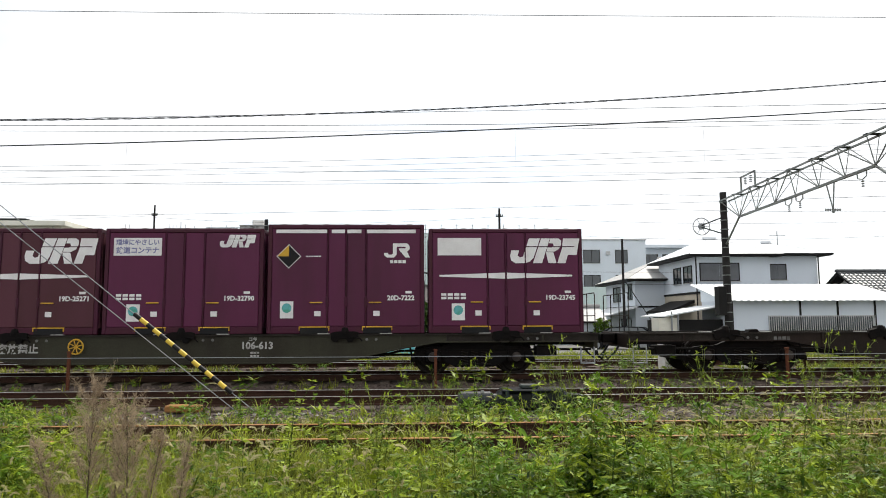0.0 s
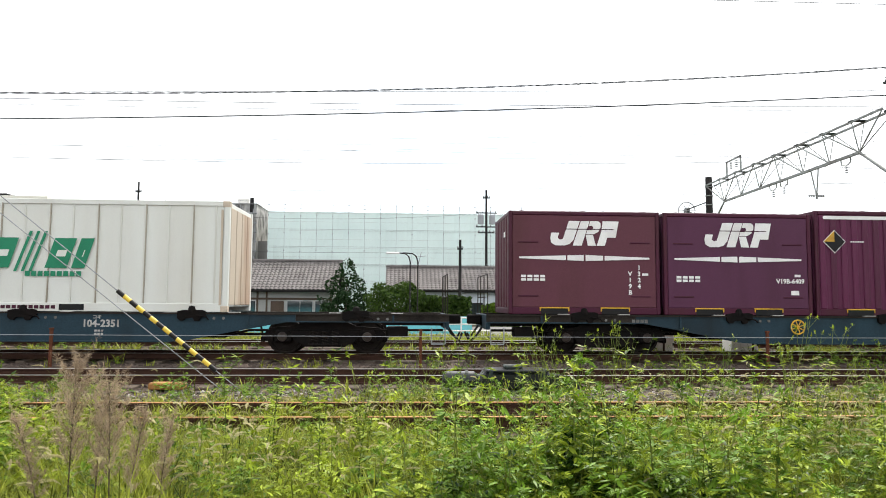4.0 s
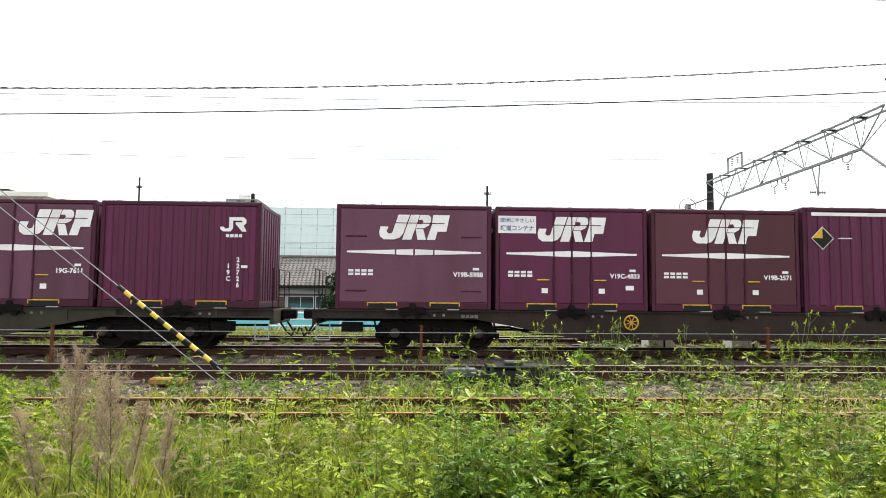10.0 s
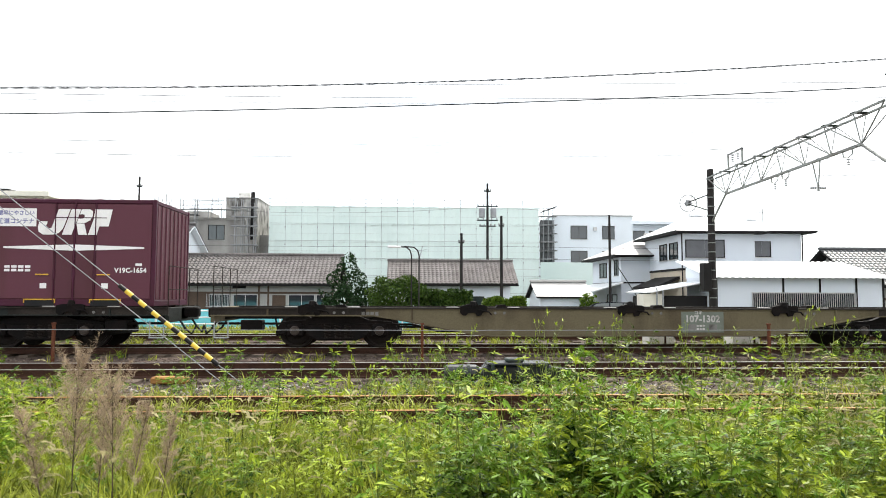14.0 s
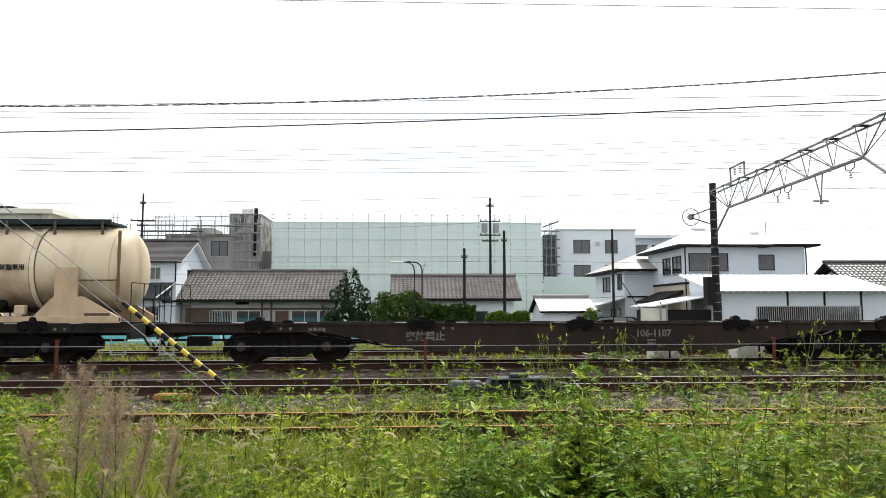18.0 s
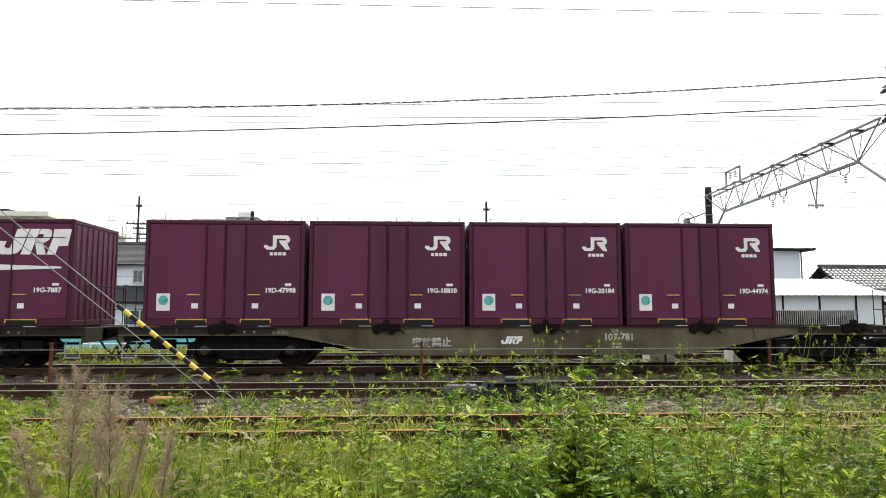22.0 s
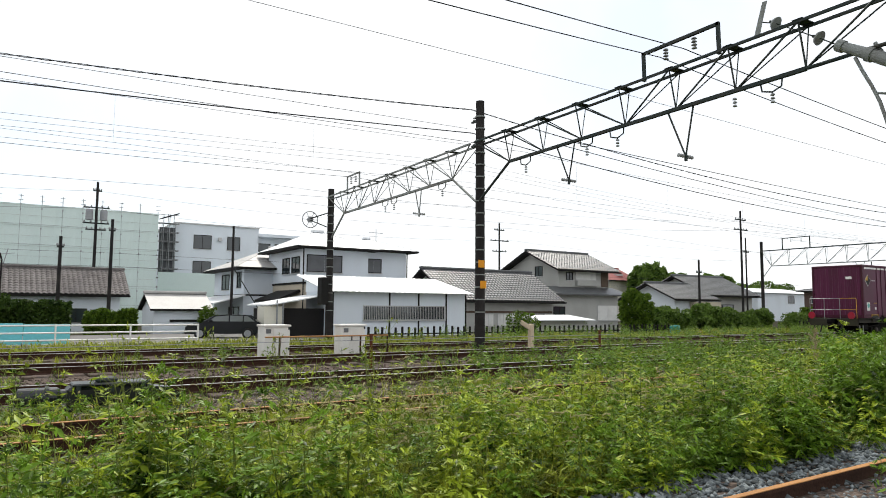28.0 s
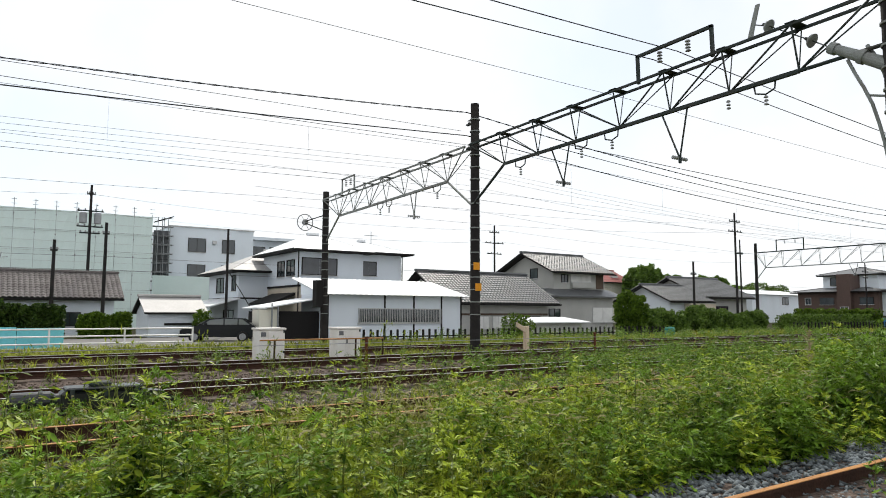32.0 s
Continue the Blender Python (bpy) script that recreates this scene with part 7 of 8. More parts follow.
street_pole(98, 44, 8.0, "thin street pole with meter box", ((6.8, 1.6), (6.0, 1.2)), 0.1)
lamp = thing("street_lamp", (0.3, 45, BASE), "twin grey street lamp with curved arm", "street lamp")
for dx in (0.0, 0.5):
    pts = [(dx, 0, 0), (dx, 0, 4.3), (dx - 0.1, 0, 4.65), (dx - 0.35, 0, 4.85), (dx - 1.0, 0, 4.9)]
    part("pole", Geo().path(pts, 0.045, 8), M_POLE, lamp)
part("lantern", Geo().box(-1.6, -0.15, 4.8, -0.7, 0.15, 4.95, 0.06), M_WHITE, lamp)

for z, y, sag in ((4.75, 48, 0.1), (3.9, 48, 0.12)):
    xs = (-60, -24, 6.9, 38, 70, 110)
    wire([((a, y, z), (b, y, z), sag) for a, b in zip(xs, xs[1:])], 0.009, "thin black street cable between poles")
for z, y, sag in ((10.2, 58, 0.6), (8.9, 58, 0.7)):
    xs = (-70, -24, 6.9, 47.7, 98)
    wire([((a, y, z), (b, y, z), sag) for a, b in zip(xs, xs[1:])], 0.009, "thin street wire between tall poles")
for z, y in ((10.3, 40), (9.4, 40.0)):
    wire([((13.5, y, z - 1.5), (62.5, y, z), 0.7), ((62.5, y, z), (110, y, z), 0.6)], 0.008, "thin street wire far down the line")

# the next catenary portal
mast(65, 39.4, 8.3, 0.15, "dark catenary mast far down the line", False)
mast(65, 14, 8.3, 0.15, "dark catenary mast far down the line", False)
portal = truss(65, 14.1, 39.3, 5.8, 7.35, 13, "distant pale lattice catenary beam over the line", M_STEELPALE)
hoop(portal, 34.5, 37.2, 7.35, 8.5)
for y in (30.0, 21.5):
    drop_bracket(portal, y, 5.8, 4.7)


def motor_car(x, y):
    """A dark estate car, parked side on."""
    ob = thing("parked_car", (x, y, BASE), "dark blue-black estate car parked by a house", "car")
    low = [(-2.0, 0.28), (-2.02, 0.62), (-1.85, 0.82), (-1.0, 0.92), (1.9, 0.95), (2.03, 0.8), (2.03, 0.3)]
    part("body", Geo().prism(low, "y", -0.8, 0.8), M_CARPAINT, ob)
    top = [(-1.15, 0.9), (-0.5, 1.3), (0.2, 1.36), (1.3, 1.32), (1.85, 0.93)]
    cabin = part("cabin", Geo().prism(top, "y", -0.68, 0.68), M_CARPAINT, ob)
    part("side_window", Geo().prism([(-0.85, 0.97), (-0.45, 1.24), (0.25, 1.3), (0.25, 0.97)], "y", -0.69, -0.675), M_CARSHEEN, cabin)
    part("side_window", Geo().prism([(0.32, 0.97), (0.32, 1.3), (1.0, 1.28), (1.0, 0.97)], "y", -0.69, -0.675), M_CARSHEEN, cabin)
    part("side_window", Geo().prism([(1.06, 0.97), (1.06, 1.28), (1.28, 1.26), (1.65, 0.97)], "y", -0.69, -0.675), M_CARSHEEN, cabin)
    part("windscreen", Geo().prism([(-1.17, 0.95), (-1.12, 0.95), (-0.5, 1.28), (-0.55, 1.29)], "y", -0.6, 0.6), M_CARSHEEN, cabin)
    for wx in (-1.25, 1.3):
        for wy in (-0.72, 0.72):
            tyre = part("wheel", Geo().lathe([(0.05, -0.1), (0.3, -0.1), (0.31, 0.0), (0.3, 0.1), (0.05, 0.1)], (wx, wy, 0.31), "y", 20), M_BLACK, ob)
            part("rim", Geo().lathe([(0.02, -0.11), (0.19, -0.11), (0.19, -0.1), (0.02, -0.1)], (wx, wy - 0.005 if wy < 0 else wy + 0.21, 0.31), "y", 16), M_GALV, tyre)
    part("headlight", Geo().box(-2.03, -0.72, 0.62, -1.9, -0.45, 0.76, 0.02), M_ALU, ob)
    part("bumper", Geo().box(-2.08, -0.78, 0.3, -1.98, 0.78, 0.5, 0.03), M_BLACK, ob)
    part("mirror", Geo().box(-0.75, -0.95, 0.95, -0.58, -0.8, 1.08, 0.02), M_CARPAINT, ob)
    return ob


motor_car(11.5, 39.0).rotation_euler.z = radians(-24)
solid("blue_water_butt", Geo().lathe([(0.02, 0), (0.34, 0.02), (0.36, 0.6), (0.3, 0.7), (0.02, 0.72)], (0, 0, 0), "z", 18), M_TEAL, "small blue-green plastic butt in the hedge", "water butt", at=(40.6, 31.2, BASE))
solid("blue_tarpaulin", Geo().box(-0.9, -0.8, 0, 0.9, 0.8, 1.2, 0.15), M_BLUETARP, "blue tarpaulin over a heap beside the hedge", "tarpaulin", at=(90, 37.6, BASE))


# ---- plants ----
RNG = np.random.default_rng(7)


def mesh_of(name, verts, tris, material):
    """A mesh from arrays of points and triangles."""
    me = bpy.data.meshes.new(name)
    me.vertices.add(len(verts))
    me.vertices.foreach_set("co", np.asarray(verts, np.float32).ravel())
    me.loops.add(3 * len(tris))
    me.loops.foreach_set("vertex_index", np.asarray(tris, np.int32).ravel())
    me.polygons.add(len(tris))
    me.polygons.foreach_set("loop_start", np.arange(0, 3 * len(tris), 3, dtype=np.int32))
    me.update(calc_edges=True)
    me.materials.append(material)
    return me


def scatter(name, shapes, spots, material, parent=None):
    """Copies of shapes (points, triangles) at spots: rows of x, y, z, size, turn, lean. One mesh."""
    pick = RNG.integers(0, len(shapes), len(spots))
    vs, ts, k = [], [], 0
    for s, (v, t) in enumerate(shapes):
        rows = spots[pick == s]
        if not len(rows):
            continue
        c, n = np.cos(rows[:, 4]), np.sin(rows[:, 4])
        p = v[None] * rows[:, 3, None, None]
        lean = rows[:, 5, None]
        px = p[:, :, 0] + lean * p[:, :, 2]
        x = c[:, None] * px - n[:, None] * p[:, :, 1] + rows[:, 0, None]
        y = n[:, None] * px + c[:, None] * p[:, :, 1] + rows[:, 1, None]
        z = p[:, :, 2] + rows[:, 2, None]
        vs.append(np.stack([x, y, z], -1).reshape(-1, 3))
        ts.append((t[None] + (np.arange(len(rows)) * len(v))[:, None, None] + k).reshape(-1, 3))
        k += len(rows) * len(v)
    me = mesh_of(name, np.concatenate(vs), np.concatenate(ts), material)
    ob = new(name, me)
    if parent is not None:
        ob.parent = parent
    return ob


def leaflet(base, tip, wide, droop=0.0, roll=0.0):
    """A pointed leaf of two triangles, folded along its rib."""
    b, t = np.array(base, float), np.array(tip, float)
    d = t - b
    side = np.cross(d, (0, 0, 1.0))
    side /= np.linalg.norm(side) + 1e-9
    side = side * math.cos(roll) + np.array((0, 0, math.sin(roll)))
    m = b + d * 0.45 + np.array((0, 0, droop + 0.25 * wide))
    return np.array([b, m + side * wide, t, m - side * wide]), np.array([(0, 1, 2), (0, 2, 3)])


def joined(pieces):
    vs, ts, k = [], [], 0
    for v, t in pieces:
        vs.append(v)
        ts.append(t + k)
        k += len(v)
    return np.concatenate(vs), np.concatenate(ts)


def stalk(pts, r):
    """A thin three-sided stem along points."""
    out = []
    pts = np.array(pts, float)
    n = len(pts)
    ring = np.array([(math.cos(a), math.sin(a), 0) for a in (0, 2.1, 4.2)])
    v = np.concatenate([p + ring * r * (1 - 0.6 * i / (n - 1)) for i, p in enumerate(pts)])
    t = []
    for i in range(n - 1):
        for k in range(3):
            a, b, c, d = 3 * i + k, 3 * i + (k + 1) % 3, 3 * i + 3 + k, 3 * i + 3 + (k + 1) % 3
            t += [(a, b, d), (a, d, c)]
    return v, np.array(t)


def lobed_leaf(at, turn, rise, size):
    """A deeply cut leaf: a tip lobe and pairs of narrow side lobes, arching over at its own tilt."""
    d = np.array((math.cos(turn), math.sin(turn), rise))
    d /= np.linalg.norm(d)
    roll = RNG.uniform(-0.7, 0.7)
    side = np.array((-math.sin(turn) * math.cos(roll), math.cos(turn) * math.cos(roll), math.sin(roll)))
    at = np.array(at)
    sag = np.array((0, 0, -0.22 * size))
    out = [leaflet(at + d * size * 0.25, at + d * size + sag, 0.1 * size, 0, roll)]
    for k, l in ((0.3, 0.48), (0.58, 0.38)):
        for s in (-1, 1):
            p = at + d * size * k + sag * k * k
            out.append(leaflet(p, p + (d * 0.75 + side * s) * size * l * RNG.uniform(0.8, 1.15) + sag * 0.35, 0.09 * size, 0, roll))
    return out


def leafy_weed(high, leaves, size, spread=0.12, bare=0.1, more=3):
    """An upright weed: leaves all up the stem, short leafy side shoots, a tuft on top. Leaves and stems as separate shapes."""
    bend = RNG.uniform(-0.1, 0.1, 2)
    def at(u):
        return np.array((bend[0] * u * u * high, bend[1] * u * u * high, u * high))
    stems = [stalk([at(u) for u in (0, 0.3, 0.6, 0.85, 1)], 0.0035 + 0.0015 * high)]
    green = []
    turn = RNG.uniform(0, 6.3)
    for i in range(leaves):
        u = bare + (1 - bare) * (i + 0.5) / leaves
        turn += 2.4 + RNG.uniform(-0.5, 0.5)
        s = size * (1.2 - 0.65 * u) * RNG.uniform(0.75, 1.25)
        p = at(u)
        arm = spread * (1.25 - u) * RNG.uniform(0.2, 1.4)
        q = p + np.array((math.cos(turn) * arm, math.sin(turn) * arm, arm * 1.1))
        if arm > 0.05:
            stems.append(stalk([p, q], 0.002))
            for k in range(more):
                green += lobed_leaf(p + (q - p) * RNG.uniform(0.3, 1.0), turn + RNG.uniform(-1.9, 1.9), RNG.uniform(-0.5, 0.7), s * 0.85)
        green += lobed_leaf(q, turn, RNG.uniform(-0.5, 0.45), s)
    for k in range(4):
        green += lobed_leaf(at(0.97 + 0.01 * k), turn + 1.7 * k, RNG.uniform(0.8, 2.2), size * 0.55)
    return joined(green), joined(stems)


def blade(high, wide, bend, seg=4):
    """One arching blade of grass."""
    v, t = [], []
    for i in range(seg + 1):
        u = i / seg
        w = wide * (1 - u) ** 0.7
        x, z = bend * u**1.7 * high * 0.8, high * (u - 0.36 * abs(bend) * u * u)
        v += [(x, -w, z), (x, w, z)] if i < seg else [(x, 0, z)]
    for i in range(seg - 1):
        a = 2 * i
        t += [(a, a + 1, a + 3), (a, a + 3, a + 2)]
    a = 2 * (seg - 1)
    t.append((a, a + 1, a + 2))
    return np.array(v, float), np.array(t)


def tuft(blades, high, seg=3, wide=1.0):
    out = []
    for i in range(blades):
        v, t = blade(high * RNG.uniform(0.55, 1.1), wide * RNG.uniform(0.0035, 0.009), RNG.uniform(0.3, 1.6), seg)
        a = RNG.uniform(0, 6.3)
        c, s = math.cos(a), math.sin(a)
        v = np.stack([c * v[:, 0] - s * v[:, 1], s * v[:, 0] + c * v[:, 1], v[:, 2]], -1) + np.array((RNG.normal(0, 0.035), RNG.normal(0, 0.035), 0))
        out.append((v, t))
    return joined(out)


def foxtail(high, seg=5):
    """A nodding seed head on a thin stem: the head alone, and the stem."""
    bend = RNG.uniform(0.15, 0.4)
    pts = [np.array((bend * u**3 * high, 0, u * high * (1 - 0.08 * u))) for u in np.linspace(0, 1, seg)]
    head, p, d = [], pts[-1], pts[-1] - pts[-2]
    d /= np.linalg.norm(d)
    for i in range(48):
        u = i / 48
        q = p + d * 0.1 * u + np.array((0.06 * u * u, 0, -0.06 * u * u))
        a = RNG.uniform(0, 6.3)
        o = np.array((math.cos(a) * 0.3, math.sin(a), math.cos(a)))
        w = 0.015 * (1 - abs(u - 0.4) * 1.1)
        head.append((np.array([q, q + o * w + d * 0.012, q + d * 0.014 - o * w * 0.4]), np.array([(0, 1, 2)])))
    return joined(head), stalk(pts, 0.0022)


def field(n, x0, x1, y0, y1, keep=None):
    """Random places on a stretch of ground; keep(x, y): the chance of each."""
    p = np.stack([RNG.uniform(x0, x1, n), RNG.uniform(y0, y1, n)], -1)
    if keep is not None:
        p = p[RNG.uniform(0, 1, n) < keep(p[:, 0], p[:, 1])]
    return p


def spots(p, z, lo, hi, lean=0.12):
    n = len(p)
    zz = z(p[:, 0], p[:, 1]) if callable(z) else np.full(n, z)
    return np.column_stack([p, zz, RNG.uniform(lo, hi, n), RNG.uniform(0, 6.3, n), RNG.normal(0, lean, n)])


def bumps(x, y, s=1.0, k=0.0):
    """Smooth patchiness between 0 and 1."""
    return 0.5 + 0.25 * (np.sin(x * 1.7 * s + 1.3 + k) * np.cos(y * 1.3 * s + k) + np.sin(x * 0.63 * s - y * 0.9 * s + 2.1 * k))


# the strip of earth between the sidings
strip = Geo().prism([(3.9, -0.5), (4.05, -0.36), (7.4, -0.34), (7.6, -0.5)], "x", -60, 120)
tagged(part("earth_strip", strip, M_SOIL), "bare earth under the weeds", "ground", kind="structure")

LEAFY = [leafy_weed(h, n, s, 0.12) for h, n, s in ((0.64, 17, 0.14), (0.74, 19, 0.145), (0.84, 20, 0.14), (0.92, 21, 0.135), (0.7, 18, 0.15), (0.98, 22, 0.13), (0.56, 15, 0.15))]
SPARSE = [leafy_weed(h, n, s, 0.14, more=2) for h, n, s in ((0.6, 14, 0.18), (0.72, 15, 0.19), (0.86, 16, 0.18), (0.98, 18, 0.17), (0.52, 12, 0.19), (0.8, 16, 0.175))]
FAR_WEED = [leafy_weed(h, n, s, 0.14, more=1) for h, n, s in ((0.6, 11, 0.24), (0.8, 13, 0.24), (0.95, 14, 0.22))]
LOW = [leafy_weed(h, n, s, 0.08) for h, n, s in ((0.3, 8, 0.13), (0.4, 10, 0.13), (0.36, 9, 0.15))]
TUFTS = [tuft(14, h) for h in (0.4, 0.48, 0.56, 0.66)]
SHORT = [tuft(10, h) for h in (0.16, 0.22, 0.28)]
VERGE = [tuft(7, h, 2, 1.6) for h in (0.16, 0.22, 0.28)]
FOX = [foxtail(h) for h in (0.55, 0.62, 0.7, 0.78)]


def planted(name, shapes, rows, label, material=None):
    """A stand of weeds: one mass of leaves and one of stems, from the same spots."""
    global RNG
    ob = thing(name, (0, 0, 0), label, "weeds", kind="stuff")
    seed = RNG.integers(0, 10**9)
    RNG = np.random.default_rng(seed)
    tagged(scatter("leaves", [a for a, b in shapes], rows, material or M_LEAF, ob), kind="stuff")
    RNG = np.random.default_rng(seed)
    tagged(scatter("stems", [b for a, b in shapes], rows, M_STEM, ob), kind="stuff")
    RNG = np.random.default_rng(seed + 1)
    return ob


CLUMPS = ((0.55, 4.1, 0.55), (1.15, 4.6, 0.6), (2.0, 4.25, 0.5), (5.3, 4.35, 0.75), (4.0, 5.2, 0.7), (7.4, 4.3, 0.8), (-3.6, 5.6, 0.6), (1.9, 5.4, 0.5), (9.8, 4.6, 1.0), (13.5, 4.8, 1.2), (-1.25, 4.9, 0.3), (-3.1, 4.7, 0.45))


def lush(x, y):
    """1 in the middle of a lush clump, falling to 0 round it."""
    return np.maximum.reduce([np.exp(-((x - a) ** 2 + (y - b) ** 2) / r**2) for a, b, r in CLUMPS])


def leafy_chance(x, y):
    """Leafy weeds from the middle to the far end, in clumps; mostly grass near the dry plumes."""
    c = np.clip(0.16 + 0.3 * (x + 0.9), 0.1, 0.8)
    c = c * np.where((x > 3.0) & (y < 4.0), 0.3, 1.0)
    c = c * np.where((x > 2.5) & (x < 4.5), 0.3, 1.0)
    c = np.where((x < -3.0) & (y > 5.2), 0.7, c)
    c = c * np.clip(0.2 + 1.1 * bumps(x, y, 1.1, 0.7), 0, 1) * np.clip(2.0 * bumps(x, y, 2.7, 0.3) - 0.3, 0.05, 1)
    return np.maximum(c, 0.85 * lush(x, y))


p = np.concatenate([field(4300, -7.5, 9, 3.85, 7.6, leafy_chance), field(3300, 9, 26, 3.95, 7.4, leafy_chance)])
rows = spots(p, -0.36, 0.72, 1.18)
rows[:, 3] *= np.clip(0.86 - 0.05 * (rows[:, 1] - 3.9) + 0.75 * (bumps(p[:, 0], p[:, 1], 1.0, 2.0) - 0.42) + np.clip(0.02 * (p[:, 0] - 4), 0, 0.3), 0.5, 1.15)
young = (RNG.uniform(0, 1, len(rows)) < np.clip(0.72 - 0.05 * rows[:, 0], 0.25, 0.75) * (1 - 0.75 * lush(p[:, 0], p[:, 1]))) | (rows[:, 1] > 6.6)
rows[:, 3] *= np.where((rows[:, 0] > 1.8) & (rows[:, 0] < 6), 0.86, 1.0) * np.where((rows[:, 0] > 0) & (rows[:, 0] < 2.6) & (rows[:, 1] > 5.2), 0.78, 1.0)
rows[:, 3] *= np.where((p[:, 0] > 0.1) & (p[:, 0] < 2.0) & (p[:, 1] > 4.8), 0.8, 1.0) * (0.88 + np.clip(0.03 * (p[:, 0] - 5.0), 0, 0.22) + 0.14 * lush(p[:, 0], p[:, 1])) * np.clip(1.12 - 0.08 * (p[:, 1] - 4.4), 0.8, 1.1)
far = rows[:, 0] > 4.2
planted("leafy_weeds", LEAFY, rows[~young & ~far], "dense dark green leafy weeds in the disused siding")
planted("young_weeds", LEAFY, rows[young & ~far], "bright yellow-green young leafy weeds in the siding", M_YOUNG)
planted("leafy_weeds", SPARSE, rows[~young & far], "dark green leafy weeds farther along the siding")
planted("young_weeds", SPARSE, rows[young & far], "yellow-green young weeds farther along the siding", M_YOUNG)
p = np.concatenate([field(460, -5, 12, 3.8, 7.6), field(160, 12, 30, 3.8, 7.6)])
planted("low_weeds", LOW, spots(p, -0.36, 0.8, 1.3), "low broad-leaved weeds under the taller ones")

# weeds that have grown over the tracks farther along
def over_chance(x, y):
    return np.clip((x - 8.5 - 0.2 * np.abs(y - 11)) / 3.5, 0, 1) * np.clip(0.3 + bumps(x, y, 0.9, 1.1), 0, 1)


p = np.concatenate([field(1500, 8.5, 40, 7.2, 15.6, over_chance), field(700, 14, 60, 18.8, 31, lambda x, y: np.clip((x - 16) / 8, 0, 0.8))])
planted("track_weeds", FAR_WEED, spots(p, -0.25, 0.5, 0.85), "leafy weeds grown over the rails far along the line")
p = np.concatenate([field(260, -9, 12, 9.3, 11.2, lambda x, y: 0.25 + 0.75 * bumps(x, y, 1.4, 0.4)), field(60, -10, 14, 13.6, 16.2, lambda x, y: bumps(x, y, 2.0)), field(300, -16, 20, 19.0, 21.4, lambda x, y: 0.5 * bumps(x, y, 1.2)), field(34, 6.0, 9.5, 1.9, 2.95)])
planted("ballast_weeds", LOW, spots(p, -0.2, 0.5, 1.1), "scattered small weeds on the ballast")


def bare_chance(x, y):
    """Grass where the leafy weeds leave room, in tussocks."""
    return np.clip(1.05 - 1.25 * leafy_chance(x, y) - 0.25 * np.clip(x, 0, 1.6), 0.12, 1) * np.clip(1.7 * bumps(x, y, 3.1, 1.9) - 0.15, 0.1, 1)


def grass(name, shapes, rows, label):
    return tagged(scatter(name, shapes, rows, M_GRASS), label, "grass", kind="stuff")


p = np.concatenate([field(7800, -6.5, 2.6, 3.7, 7.7, bare_chance), field(3600, 2.4, 5.6, 4.2, 7.7, lambda x, y: np.maximum(bare_chance(x, y), 0.55 * (1 - lush(x, y)))), field(2400, 5.6, 9, 4.0, 7.7, bare_chance), field(3400, 9, 28, 4.2, 7.7, bare_chance)])
rows = spots(p, -0.37, 0.7, 1.15)
rows[:, 3] *= np.clip(1.1 - 0.02 * p[:, 0], 0.75, 1.15) * np.clip(1.05 - 0.08 * (p[:, 1] - 4.5), 0.75, 1.05)
grass("tall_grass", TUFTS, rows, "tall yellow-green grass among the weeds")
p = np.concatenate([
    field(2600, -9, 14, 7.5, 9.6, lambda x, y: np.where((np.abs(y - 7.93) < 0.09) | (np.abs(y - 9.07) < 0.09), 0.12, 0.35 + 0.6 * bumps(x, y, 1.2))),
    field(1700, -10, 16, 9.4, 11.4, lambda x, y: 0.75 * bumps(x, y, 1.3, 0.5) ** 1.5),
    field(700, -12, 22, 13.4, 16.6, lambda x, y: 0.5 * bumps(x, y, 1.6) ** 2),
])
grass("track_grass", SHORT, spots(p, -0.2, 0.7, 1.5), "short yellow-green grass between the rails")
p = np.concatenate([field(5000, 10, 45, 7.5, 16.0, lambda x, y: np.clip((x - 9) / 8, 0, 1)), field(2500, -20, 30, 18.9, 21.6, lambda x, y: 0.7 * bumps(x, y, 1.0) ** 1.5)])
grass("far_track_grass", VERGE, spots(p, -0.2, 0.8, 1.6), "short green grass between the far rails")
p = np.concatenate([field(9000, -45, 32, 24.5, 33.2, lambda x, y: 0.35 + 0.6 * bumps(x, y, 0.5)), field(4500, 30, 90, 18.5, 36)])
grass("verge_grass", VERGE, spots(p, -0.42, 1.2, 2.6), "rough green verge beyond the tracks")

p = np.concatenate([field(620, -6, 10, 4.0, 9.6, lambda x, y: bumps(x, y, 1.0, 0.2)), field(420, -4.2, -0.2, 4.0, 6.8), field(420, 2.2, 5.2, 4.6, 7.4), field(420, 6.2, 12, 4.3, 6.6), field(60, 3.2, 8.6, 9.3, 10.8), field(160, 10, 20, 4.5, 10)])
rows = spots(p, -0.36, 0.75, 1.15, 0.18)
fox = thing("foxtail_grass", (0, 0, 0), "foxtail grass with pale nodding seed heads", "grass", kind="stuff")
seed = RNG.integers(0, 10**9)
RNG = np.random.default_rng(seed)
tagged(scatter("seed_heads", [a for a, b in FOX], rows, M_SEED, fox), kind="stuff")
RNG = np.random.default_rng(seed)
tagged(scatter("stems", [b for a, b in FOX], rows, M_STEM, fox), kind="stuff")


